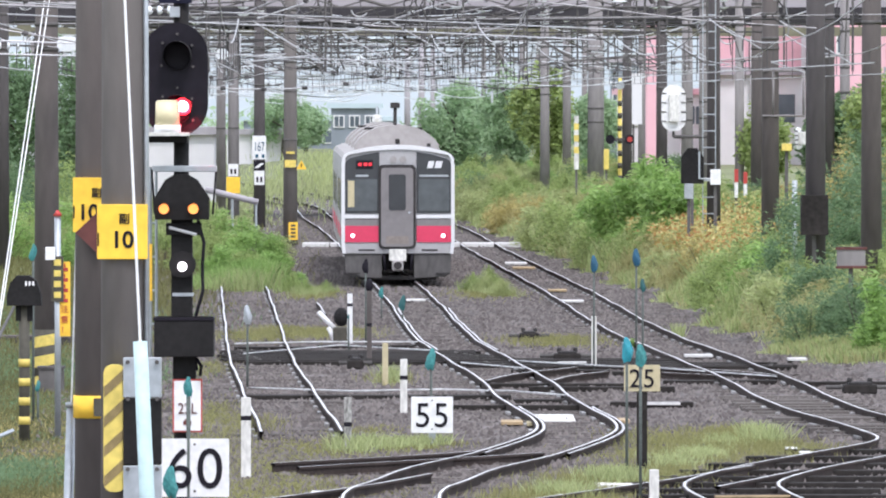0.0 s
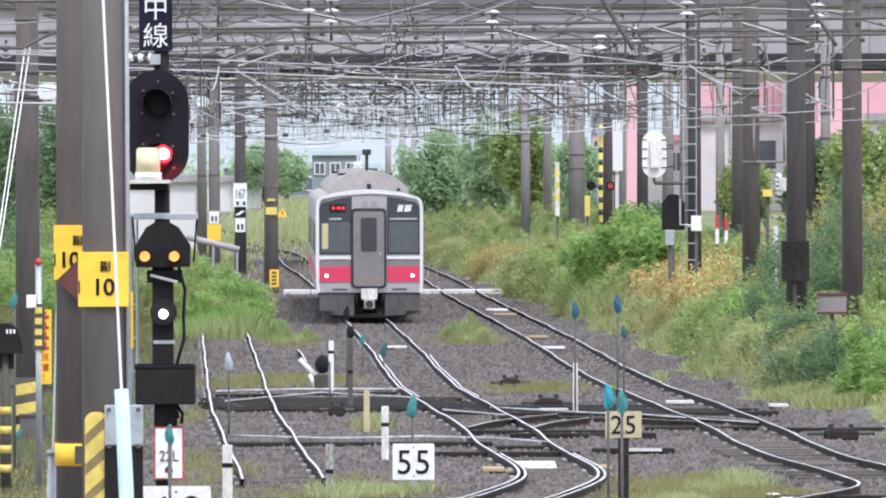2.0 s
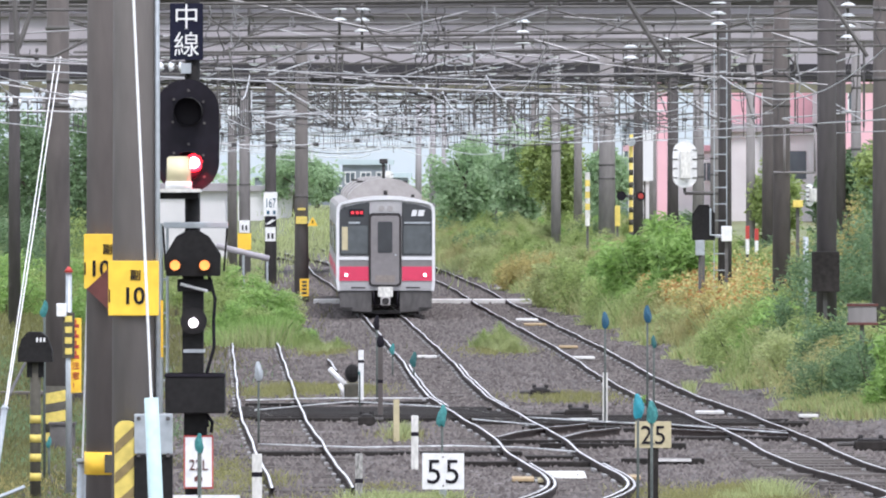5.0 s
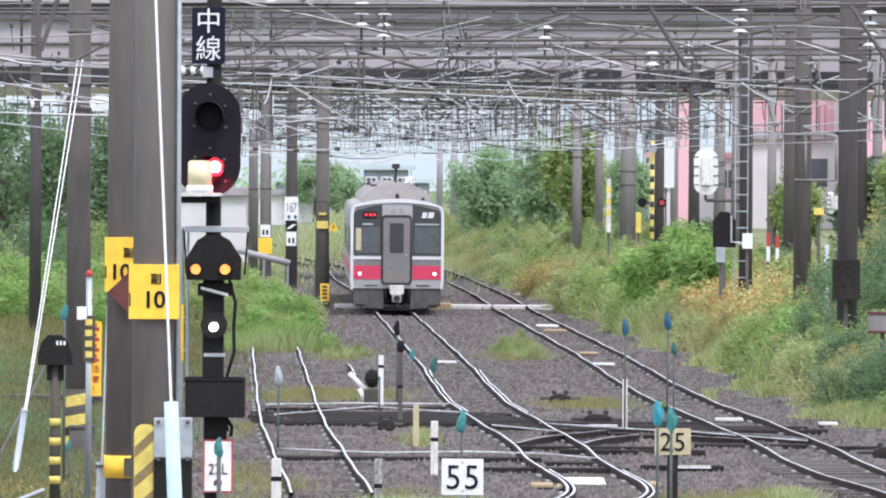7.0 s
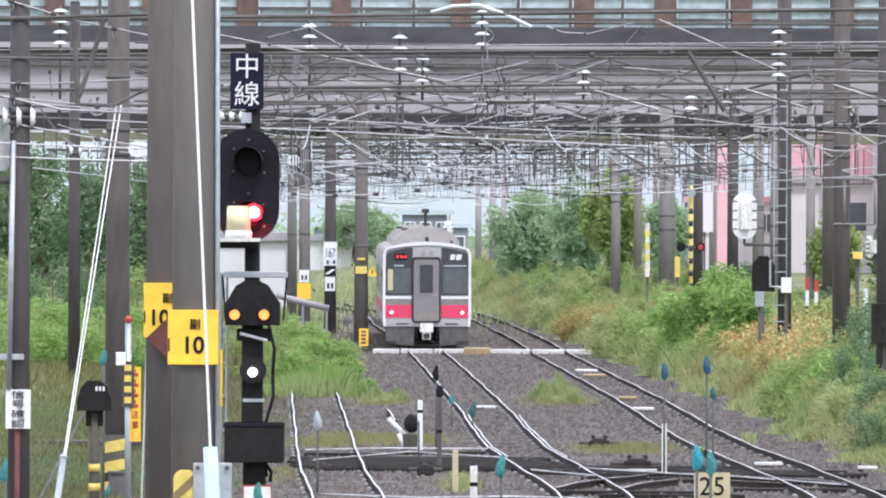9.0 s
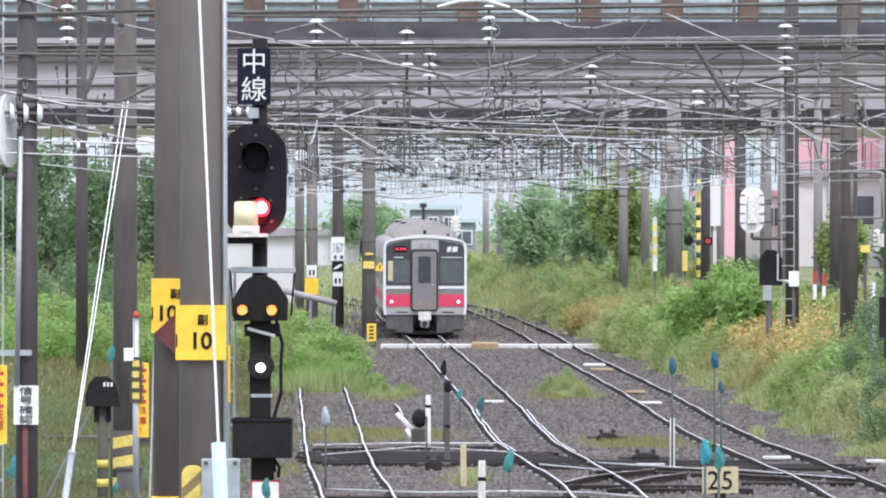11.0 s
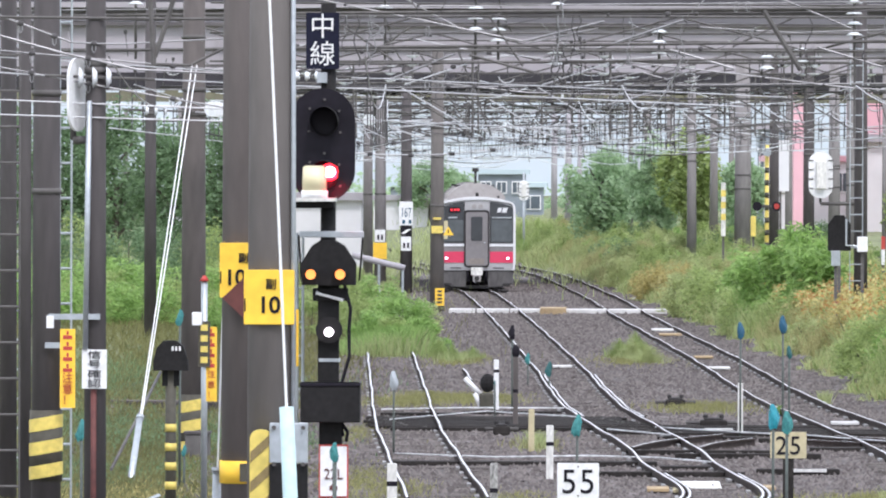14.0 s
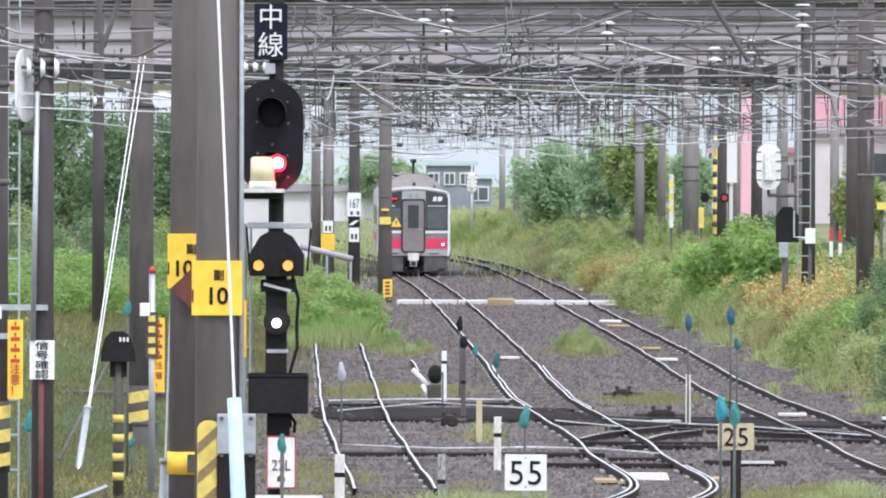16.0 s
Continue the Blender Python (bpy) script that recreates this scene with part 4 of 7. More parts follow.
def windowed_block(name, label, x0, x1, y0, y1, h, wall, rows, cols, win_h=1.2, win_w=1.4, z0=1.0, step=3.0, roof=None, base=None):
    b = tagged(new(name), label, "building")
    b.matrix_basis = pose((x0 + x1) / 2, y0, -0.2)
    w = (x1 - x0) / 2
    part("wall", made(box, -w, w, 0, y1 - y0, 0, h), M[wall], b)
    part("roof", made(box, -w - 0.3, w + 0.3, -0.3, y1 - y0 + 0.3, h, h + 0.35), M[roof or "concrete_pale"], b)
    if base:
        part("lower_wall", made(box, -w, w, -0.06, 0, 0, base[1]), M[base[0]], b)
    for r in range(rows):
        for c in range(cols):
            x = -w + (c + 0.5) * 2 * w / cols
            z = z0 + r * step
            wn_ = part("window", made(box, x - win_w / 2, x + win_w / 2, -0.12, 0.0, z, z + win_h), M["white"], b)
            part("pane", made(box, x - win_w / 2 + 0.08, x - 0.03, -0.14, -0.1, z + 0.08, z + win_h - 0.08), M["window"], wn_)
            part("pane", made(box, x + 0.03, x + win_w / 2 - 0.08, -0.14, -0.1, z + 0.08, z + win_h - 0.08), M["window"], wn_)
    return b


M["olive"] = material("olive_paint", (0.16, 0.15, 0.10), 0.7, var=0.2, scale=0.8)
M["haze_wall"] = material("pale_far_wall", (0.50, 0.55, 0.58), 0.8, var=0.08, scale=0.2)
build_bridge()
# flat backdrop sheet; the air's haze is painted in as its blue-grey colour
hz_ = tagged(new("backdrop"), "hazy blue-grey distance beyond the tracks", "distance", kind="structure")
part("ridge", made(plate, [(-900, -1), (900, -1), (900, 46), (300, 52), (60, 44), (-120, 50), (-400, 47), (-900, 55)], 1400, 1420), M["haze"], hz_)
pb = windowed_block("apartment_building", "pink rendered apartment building with white lower walls", 15.11, 29.39, 480, 500, 13.0, "wall_pink", 0, 5, base=("wall_white", 6.3))
part("ledge", made(box, -7.2, 7.2, -0.5, 0, 6.3, 6.75), M["concrete_pale"], pb, "pale concrete ledge")
for px_ in (-3.6, 1.2, 4.6):
    part("window", made(box, px_, px_ + 1.3, -0.1, 0.0, 3.6, 5.2), M["window"], pb)
for i, px_ in enumerate((17.90, 20.79, 23.94)):
    part("downpipe", made(box, px_ - 22.24 - 0.5, px_ - 22.24 + 0.5, -0.5, 0, 0, 13), M["wall_white"], pb)
windowed_block("pink_wing", "pink rendered wing of the apartment building", 21.2, 24.2, 465, 478, 13, "wall_pink", 1, 2, 1.4, 0.7, 7.4, 3.0)
windowed_block("pink_stair_tower", "narrow pink stair tower beside the white hall", 11.28, 12.13, 470, 474, 13, "wall_pink", 0, 1)
windowed_block("white_hall", "low white hall with a grey upper storey", 10.35, 15.43, 490, 505, 5.2, "wall_white", 1, 3, 1.2, 1.0, 3.4, 3.0, roof="wall_pink")
windowed_block("grey_house", "dark grey house with white-framed windows", 10.46, 12.44, 520, 530, 7.2, "wall_grey", 2, 2, 1.0, 1.2, 2.2, 2.6)
windowed_block("platform_building", "long low station building with a pale blue roof", -15.14, -3.59, 640, 652, 3.3, "wall_grey", 1, 6, 1.1, 1.6, 1.6, 3, roof="wall_teal")
windowed_block("far_house", "dark clad house with white windows", -8.11, -4.73, 610, 620, 4.3, "wall_grey", 1, 3, 0.9, 0.8, 2.9, 3, roof="wall_teal")
windowed_block("white_hut", "plain white equipment hut beside the line", -14.10, -10.45, 385, 392, 3.3, "wall_white", 0, 1, roof="concrete_pale")
windowed_block("white_shed", "low white shed behind the trees", -16.85, -14.54, 330, 340, 3.0, "wall_white", 0, 1)
windowed_block("white_fence_hall", "long white low wall in the distance", -14.37, -10.63, 560, 563, 2.6, "wall_white", 0, 1)


# ---- signal mast ----
SD = 75.0
sg = thing("signal_mast", (-2.33, SD, -0.14), "black two-aspect railway signal mast showing red", "railway signal")


def sx(px_):
    return px_ / 199.47


def sz(py_):
    """Height over the mast's foot for a drop below its eye line."""
    return 4.79 - (py_ - 178) / 199.47


part("mast", made(rod, (0, 0.1, -0.3), (0, 0.1, sz(-110)), 0.068, 16), M["black_rough"], sg, "black steel mast")
back = part("backboard", made(plate, rounded(0.575, 1.01, 0.285, 12, cx=-0.045, cz=sz(141)), -0.06, -0.035), M["black"], sg, "oval black backboard")


def hood(bm, x, z, r):
    n = 18
    rings = []
    for y, rr in ((-0.06, r), (-0.36, r * 0.96)):
        rings.append([bm.verts.new((x + rr * math.cos(a), y + (0.24 if y < -0.1 and math.sin(a) < -0.3 else 0), z + rr * math.sin(a))) for a in [2 * math.pi * i / n for i in range(n)]])
    for i in range(n):
        bm.faces.new((rings[0][i], rings[0][(i + 1) % n], rings[1][(i + 1) % n], rings[1][i]))


for nm, py_, lit in (("upper", 98, 0), ("lower", 193, 1)):
    z = sz(py_)
    part("hood", made(hood, -0.03, z, 0.13), M["black_rough"], back, "black lamp hood")
    part("lens", made(rod, (-0.03, -0.08, z), (-0.03, -0.06, z), 0.105, 20), M["black"], back)
    for ax, az in ((-0.13, 0.11), (0.13, 0.09), (-0.14, -0.09), (0.14, -0.1), (0, 0.19)):
        part("bolt", made(rod, (-0.03 + ax, -0.085, z + az), (-0.03 + ax, -0.06, z + az), 0.012, 8), M["truss"], back)
part("red_lens", made(rod, (sx(4), -0.13, sz(188)), (sx(4), -0.09, sz(188)), 0.048, 18), M["red_core"], back, "lit red signal lens")
# glowing disc added behind the lens to imitate its red halo
part("red_ring", made(rod, (sx(4), -0.11, sz(188)), (sx(4), -0.085, sz(188)), 0.078, 18), M["red_glow"], back)
red_lamp = new("signal_light", bpy.data.lights.new("signal_light", 'POINT'))
red_lamp.data.energy, red_lamp.data.color, red_lamp.data.shadow_soft_size = 7.0, (1.0, 0.02, 0.05), 0.02
red_lamp.matrix_world = pose(-2.33 + sx(9), SD - 0.22, sz(192) - 0.14)
# name board
nb = part("name_board", made(plate, rounded(0.295, 0.50, 0.01, 2, cx=sx(-10), cz=sz(-44)), 0.0, 0.03), M["navy"], sg, "dark blue board with white characters")
text_mesh("lettering", "中", 0.235, M["white"], nb, sx(-10), -0.006, sz(-44) + 0.045, 1.0)
text_mesh("lettering", "線", 0.235, M["white"], nb, sx(-10), -0.006, sz(-44) - 0.20, 1.0)
part("collar", made(box, sx(-11) - 0.045, sx(-11) + 0.045, 0.0, 0.12, sz(30), sz(12)), M["galv"], sg)
# rotating beacon on a bracket
part("bracket", made(box, sx(-62), sx(16), -0.42, 0.1, sz(240), sz(234)), M["white_dirty"], sg)
part("bracket_arm", made(box, sx(-60), sx(12), -0.2, 0.1, sz(252), sz(241)), M["black_rough"], sg)
bc = part("beacon", made(rod, (sx(-22), -0.3, sz(222)), (sx(-22), -0.3, sz(180)), 0.108, 24, 0.104), M["cream"], sg, "cream plastic beacon")
part("beacon_base", made(rod, (sx(-22), -0.3, sz(234)), (sx(-22), -0.3, sz(221)), 0.118, 24), M["white"], bc)
part("beacon_top", made(rod, (sx(-22), -0.3, sz(180)), (sx(-22), -0.3, sz(177)), 0.104, 24, 0.085), M["cream"], bc)
# cross plate and lower repeater
part("cross_plate", made(box, sx(-50), sx(64), -0.08, 0.0, sz(304), sz(293), bevel=0.006), M["galv"], sg, "galvanised cross plate")
for x in (-52, 62):
    part("cable", made(rod, (sx(x), 0.05, sz(300)), (sx(x * 0.9), 0.05, sz(380)), 0.009, 6), M["black_rough"], sg)
rp = part("repeater_head", made(plate, [(sx(-45), sz(388)), (sx(50), sz(388)), (sx(51), sz(350)), (sx(30), sz(318)), (sx(12), sz(308)), (sx(-10), sz(308)), (sx(-27), sz(318)), (sx(-46), sz(350))], -0.2, 0.02), M["black_rough"], sg, "dark lower signal head with two amber lamps")
for x in (-29, 23):
    part("amber_lamp", made(rod, (sx(x), -0.23, sz(369)), (sx(x), -0.2, sz(369)), 0.045, 18), M["amber_glow"], rp, "lit amber lamp")
    part("lamp_hood", made(hood, sx(x), sz(369), 0.058), M["black_rough"], rp)
part("wiper_arm", made(rod, (sx(-20), -0.12, sz(402)), (sx(28), -0.12, sz(415)), 0.014, 8), M["white"], sg)
part("box", made(box, sx(-26), sx(36), -0.1, 0.1, sz(416), sz(394), bevel=0.01), M["black_rough"], sg)
part("neck", made(box, sx(-17), sx(20), -0.06, 0.14, sz(560), sz(388)), M["black_rough"], sg)
wl = part("shunt_lamp", made(rod, (sx(3), -0.14, sz(468)), (sx(3), 0.0, sz(468)), 0.118, 20), M["black_rough"], sg, "round black lamp housing")
part("white_lens", made(rod, (sx(3), -0.17, sz(471)), (sx(3), -0.13, sz(471)), 0.042, 18), M["white_glow"], wl, "lit white lens")
part("steel_band", made(box, sx(-15), sx(22), -0.07, 0.15, sz(524), sz(518)), M["galv"], sg)
cb = part("equipment_box", made(box, sx(-46), sx(59), -0.3, 0.08, sz(630), sz(560), bevel=0.012), M["black_rough"], sg, "black equipment box")
part("box_rim", made(box, sx(-47), sx(60), -0.31, 0.09, sz(566), sz(560), bevel=0.005), M["black"], cb)


for x0, x1, z0, z1 in ((30, 38, 388, 470), (38, 26, 470, 560), (24, 34, 630, 665), (10, 28, 628, 655)):
    part("cable", made(tube, [(sx(x0), -0.05, sz(z0)), (sx((x0 + x1) / 2 + 7), -0.07, sz((z0 + z1) / 2)), (sx(x1), -0.05, sz(z1))], 0.017, 6), M["black"], sg, "black cable")
part("base_box", made(box, sx(-14), sx(26), -0.1, 0.15, sz(672), sz(628)), M["black_rough"], sg)
fr = part("number_plate_frame", made(box, sx(-14), sx(38), -0.14, -0.11, sz(764), sz(670)), M["red_paint"], sg, "red-framed white plate")
part("plate", made(box, sx(-11.5), sx(35.5), -0.15, -0.14, sz(761), sz(673)), M["white"], fr)
text_mesh("lettering", "22L", 0.135, M["maroon"], fr, sx(12), -0.156, sz(731), 0.85)
part("arrow", made(plate, [(sx(5), sz(744)), (sx(12), sz(738)), (sx(19), sz(744)), (sx(19), sz(751)), (sx(5), sz(751))], -0.156, -0.15), M["maroon"], fr)
part("ladder", made(lambda bm: [rod(bm, (sx(-56), 0.3, z), (sx(-46), 0.3, z), 0.01, 5) for z in np.arange(0.4, sz(300), 0.3)] + [rod(bm, (sx(x), 0.3, 0), (sx(x), 0.3, sz(296)), 0.014, 6) for x in (-56, -46)]), M["galv"], sg, "galvanised ladder")


# ---- speed boards ----
def board(name, label, x, y, z0, w, h, text, size, mat, post, number_mat="black", tw=1.0, post_w=0.05):
    b = thing(name, (x, y, terrain(x, y)), label, "sign")
    g = terrain(x, y)
    part("post", made(box, -post_w, post_w, 0.01, 0.01 + 2 * post_w, -0.3, z0 - g + 0.05), M[post], b)
    bd = part("board", made(plate, rounded(w, h, 0.012, 3, cz=z0 - g + h / 2), -0.012, 0.012), M[mat], b)
    for i, ch in enumerate(text):
        text_mesh("numeral", ch, size, M[number_mat], bd, (i - 0.5) * size * 0.53, -0.018, z0 - g + h / 2 - size * 0.35, tw)
    for dz in (0.05, h - 0.05):
        part("bolt", made(rod, (0, -0.02, z0 - g + dz), (0, -0.012, z0 - g + dz), 0.012, 8), M["truss"], bd)
    return b


board("speed_board", "white square board with black 60 beside the signal", -2.18, 74, 1.18, 0.603, 0.510, "60", 0.50, "white", "galv", tw=0.98)
board("speed_board", "white square board with black 55 in the grass", -0.16, 117, 0.05, 0.579, 0.501, "55", 0.48, "white", "galv", tw=0.95)
board("speed_board", "faded cream board with black 25 on a dark post", 2.56, 109, 0.90, 0.466, 0.342, "25", 0.34, "sign_cream", "tar", tw=0.95, post_w=0.068)


# ---- signs and covers on the near poles ----
def band(parent, r, z0, z1, mat, label="", name="yellow_sleeve"):
    def f(bm):
        n = 28
        lo = [bm.verts.new((r * math.cos(2 * math.pi * i / n), r * math.sin(2 * math.pi * i / n), z0)) for i in range(n)]
        hi = [bm.verts.new((v.co.x, v.co.y, z1)) for v in lo]
        for i in range(n):
            q = bm.faces.new((lo[i], lo[(i + 1) % n], hi[(i + 1) % n], hi[i]))
            q.smooth = True
        bm.faces.new(hi)
        bm.faces.new(lo[::-1])
    return part(name, made(f), M[mat], parent, label)


def hz(py_, d, base=-0.14):
    """Height over the ground of a level seen at that drop from the eye line, d metres out."""
    return 4.65 - (py_ - 178) * d / 14959.7 - base


def stop_sleeve(p, d, top, low, dark=None):
    s = band(p, 0.207 if not dark else 0.183, hz(low, d), hz(top, d), "yellow", "yellow sleeve with black stop numbers")
    c = hz((top + low) / 2, d)
    half = 0.212 if not dark else 0.184
    part("sheet", made(box, -half, half, -0.228, -0.195, hz(low, d) - 0.004, hz(top, d) + 0.004, bevel=0.006), M["yellow"], s)
    text_mesh("lettering", "副", 0.095, M["black"], s, 0.017 if not dark else 0.03, -0.234, c + 0.075, 1.0, bold=0.0015)
    for ch, o in (("1", -0.048), ("0", 0.048)):
        text_mesh("lettering", ch, 0.195, M["black"], s, o + (0.0 if not dark else -0.045), -0.234, c - 0.13, 1.0, bold=0.004)
    part("numeral_edge", made(box, -half + 0.004, -half + 0.016, -0.234, -0.228, c - 0.12, c - 0.01), M["black"], s)
    if dark:
        part("maroon_triangle", made(plate, [(-0.16, c - 0.25), (0.06, c - 0.04), (0.06, c - 0.46), (-0.02, c - 0.38)], -0.246, -0.236), M["maroon"], s, "dark maroon triangular plate")
    return s


stop_sleeve(POLE_A, 71, 360, 455)
stop_sleeve(POLE_B, 76, 315, 410, True)
band(POLE_B, 0.192, hz(740, 76), hz(700, 76), "yellow", "worn yellow band")
part("scuff", made(box, 0.0, 0.14, -0.215, -0.205, hz(736, 76), hz(704, 76)), M["stripe_black"], POLE_B)
gd = part("guard", made(lambda bm: plate(bm, rounded(0.186, 1.067, 0.075, 6, cx=-0.064, cz=hz(757, 70.6)), -0.30, -0.2)), M["yellow_pale"], POLE_A, "faded yellow guard plate with brown stripes")
for i in range(4):
    c = hz(676 + i * 53, 70.6)
    part("brown_stripe", made(plate, [(-0.152, c - 0.125), (0.024, c + 0.035), (0.024, c + 0.125), (-0.152, c - 0.035)], -0.306, -0.3), M["guard_brown"], gd)
for top, low, m_ in ((632, 703, "galv"), (705, 822, "black_rough"), (824, 930, "galv")):
    part("anchor_plate", made(box, -2.68 - -2.69, -2.36 - -2.69, -0.34, -0.24, hz(low, 70.5), hz(top, 70.5), bevel=0.008), M[m_], POLE_A, "grey steel anchor plate" if m_ == "galv" else "")
for py_ in (640, 705, 830):
    for px_ in (226, 275):
        part("bolt", made(rod, (-3.69 + 3.695 + 0.005 * (px_ - 217), -0.38, hz(py_, 70.5)), (0.005 * (px_ - 217), -0.33, hz(py_, 70.5)), 0.018, 8), M["truss"], POLE_A)
part("conduit", made(rod, (-2.48 - -2.69, -0.08, 0), (-2.51 - -2.69, -0.08, 9.5), 0.022, 8), M["galv"], POLE_A, "pale conduit pipe")


def guy(label, a, b, cover=0.3, r=0.012, cover_r=0.065, mat="galv_pale", twin=0.0):
    """A stay wire from a pole's head a down to its anchor b, its foot in a pale cover."""
    g = tagged(new("stay_wire"), label, "stay wire", "stay wires")
    g.matrix_basis = pose(*b)
    v = Vector(a) - Vector(b)
    for dx in (0, twin) if twin else (0,):
        part("wire", made(rod, (dx * 0.2, 0, 0), v + Vector((dx, 0, 0)), r, 6), M["white"], g)
    part("cover", made(rod, v * -0.02, v * cover, cover_r, 14, cover_r * 0.85), M[mat], g, "pale plastic stay cover")
    if mat != "galv_pale":
        part("cover_cap", made(rod, v * cover, v * (cover + 0.006), cover_r * 1.08, 14), M["galv"], g)
    return g


guy("white stay wire with a pale teal foot cover", (-2.694, 70.2, 6.56), (-2.368, 69.4, -0.14), 0.418, cover_r=0.07)
guy("white stay wire with a grey cover behind the pole", (-3.25, 77, 6.60), (-3.41, 76, -0.14), 0.30, cover_r=0.05, mat="galv", r=0.009)
guy("twin white stay wires with a pale grey cover", (-6.56, 139, 6.30), (-6.96, 128, -0.14), 0.14, cover_r=0.055, mat="galv", r=0.010, twin=0.08)


def stripes(parent, r, z0, n, h, label="black and yellow hazard sleeve"):
    s = band(parent, r, z0, z0 + n * h * 2, "stripe_black", label, "hazard_sleeve")
    for i in range(n):
        def f(bm, i=i):
            k = 16
            rr = r + 0.006
            a = [(rr * math.cos(math.pi + math.pi * j / k), rr * math.sin(math.pi + math.pi * j / k)) for j in range(k + 1)]
            lo = [bm.verts.new((x, y, z0 + i * 2 * h + 0.1 * h + (x / r + 1) * 0.25 * h)) for x, y in a]
            hi = [bm.verts.new((v.co.x, v.co.y, v.co.z + h * 1.1)) for v in lo]
            for j in range(k):
                bm.faces.new((lo[j], lo[j + 1], hi[j + 1], hi[j]))
        part("yellow_stripe", made(f), M["yellow_pale"], s)


stripes(STRIPE_POLE, 0.222, hz(676, 141) - 0.1, 3, 0.165)
stripes(SIGN_POLE, 0.195, hz(735, 100), 3, 0.14)


def caution_sign(parent, x, y, z0, w, h, mat="yellow", ink="red_paint"):
    s = part("caution_sign", made(box, x - w / 2, x + w / 2, y - 0.012, y + 0.012, z0, z0 + h), M[mat], parent, "tall yellow caution sign with red writing")
    n = 7
    for i in range(4):
        z = z0 + h * (1 - (i + 1) / n * 0.97)
        part("mark", made(box, x - w * 0.3, x + w * 0.3, y - 0.018, y - 0.012, z + 0.01, z + h / n * 0.4), M[ink], s)
        part("mark", made(box, x - w * 0.07, x + w * 0.07, y - 0.018, y - 0.012, z + h / n * 0.45, z + h / n * 0.8), M[ink], s)
    for i, ch in enumerate("注意！"):
        text_mesh("lettering", ch, w * 0.72, M[ink], s, x, y - 0.02, z0 + h * (1 - (i + 5) / n * 0.97) + 0.02, 1.0)
    return s


caution_sign(SIGN_POLE, -6.17 - -6.44, -0.25, hz(606, 99.6), 0.180, 0.932)
part("sign_bracket", made(box, 0.0, -6.17 - -6.44, -0.24, -0.2, hz(500, 99.6), hz(490, 99.6)), M["galv"], SIGN_POLE)
cs = part("confirm_sign", made(box, -0.135, 0.135, -0.165, -0.145, hz(569, 92), hz(500, 92)), M["white"], CONFIRM_POLE, "white plate with black characters")
for i, ch in enumerate("信号確認"):
    text_mesh("lettering", ch, 0.098, M["black"], cs, 0, -0.172, hz(500, 92) - 0.104 * (i + 1) + 0.012, 1.6)
part("rust_strip", made(rod, (-0.01, -0.108, 0.1), (-0.01, -0.104, hz(570, 92)), 0.034, 10), M["maroon"], CONFIRM_POLE, "rust-red streaked pipe")
part("side_arm", made(box, -0.5, 0.06, -0.17, -0.12, hz(447, 92), hz(437, 92)), M["galv"], CONFIRM_POLE)
part("conduit", made(rod, (-0.1, -0.16, hz(500, 92)), (-0.06, -0.16, hz(60, 92)), 0.03, 8), M["galv"], CONFIRM_POLE)
part("small_plate", made(box, -0.52, -0.44, -0.2, -0.18, hz(462, 92), hz(440, 92)), M["white"], CONFIRM_POLE)


def ladder(x, y, w, z0, z1, mat="galv"):
    l = thing("ladder", (x, y, 0), "narrow galvanised pole ladder", "ladder", "pole ladders")
    for s in (-w / 2, w / 2):
        part("stile", made(rod, (s, 0, z0), (s, 0, z1), 0.014, 6), M[mat], l)
    z = z0 + 0.2
    rung = finish("rung", made(rod, (-w / 2, 0, 0), (w / 2, 0, 0), 0.016, 6), M[mat])
    while z < z1:
        r = new("rung", rung)
        r.parent, r.matrix_basis = l, pose(0, 0, z)
        z += 0.42
    return l


ladder(-6.27, 100.9, 0.14, -0.14, 7.5)
ladder(-6.80, 98.6, 0.27, -0.14, 7.5, "truss")
ladder(-8.18, 120.5, 0.2, -0.14, 7.5)
ladder(6.74, 214.5, 0.32, -0.1, 8.0)
pole(-8.27, 120, 9.5, 0.13, mat="concrete_dark")
pole(-7.96, 119, 9.5, 0.09, mat="concrete_dark")


# ---- oval signal backs, far and near ----
def oval_signal(x, y, z, w, h, rz, label, post_h, arm=0.0):
    s = thing("oval_signal", (x, y, -0.14), label, "railway signal", rz=rz)
    if arm:
        c, n = math.cos(radians(rz)), math.sin(radians(rz))
        part("arm", made(rod, (0, 0.05, z - h * 0.62), (arm * c, -arm * n, z - h * 0.62), 0.045, 8), M["truss"], s)
        part("hanger", made(rod, (0, 0.05, z - h * 0.62), (0, 0.05, z), 0.035, 8), M["truss"], s)
    else:
        part("post", made(rod, (0, 0.1, -0.3), (0, 0.1, post_h), 0.06, 12), M["galv"], s)
    o = part("backboard", made(plate, rounded(w, h, w * 0.47, 8, cz=z), -0.015, 0.015), M["white"], s, "white oval back of a signal")
    if rz > 65:
        return s
    part("case", made(box, -w * 0.2, w * 0.2, -0.16, -0.015, z - h * 0.3, z + h * 0.3, bevel=0.02), M["white_dirty"], o)
    for i in range(4):
        for k in (-1, 1):
            part("clip", made(box, k * w * 0.42 - 0.07, k * w * 0.42 + 0.07, -0.03, -0.012, z + h * (-0.3 + 0.2 * i), z + h * (-0.3 + 0.2 * i) + 0.03), M["truss"], o)
    return s


oval_signal(5.85, 215, hz(191, 215), 0.618, 1.179, 4, "white oval signal back held out from a ladder pole", 4.0, 0.95)
oval_signal(-3.31, 420, hz(220, 420), 0.505, 1.011, 0, "far white oval signal back beside the curve", 4.5)
oval_signal(-5.59, 92, hz(52, 92), 0.48, 0.80, 68, "white oval signal back seen nearly edge-on", 6.3, 0.22)
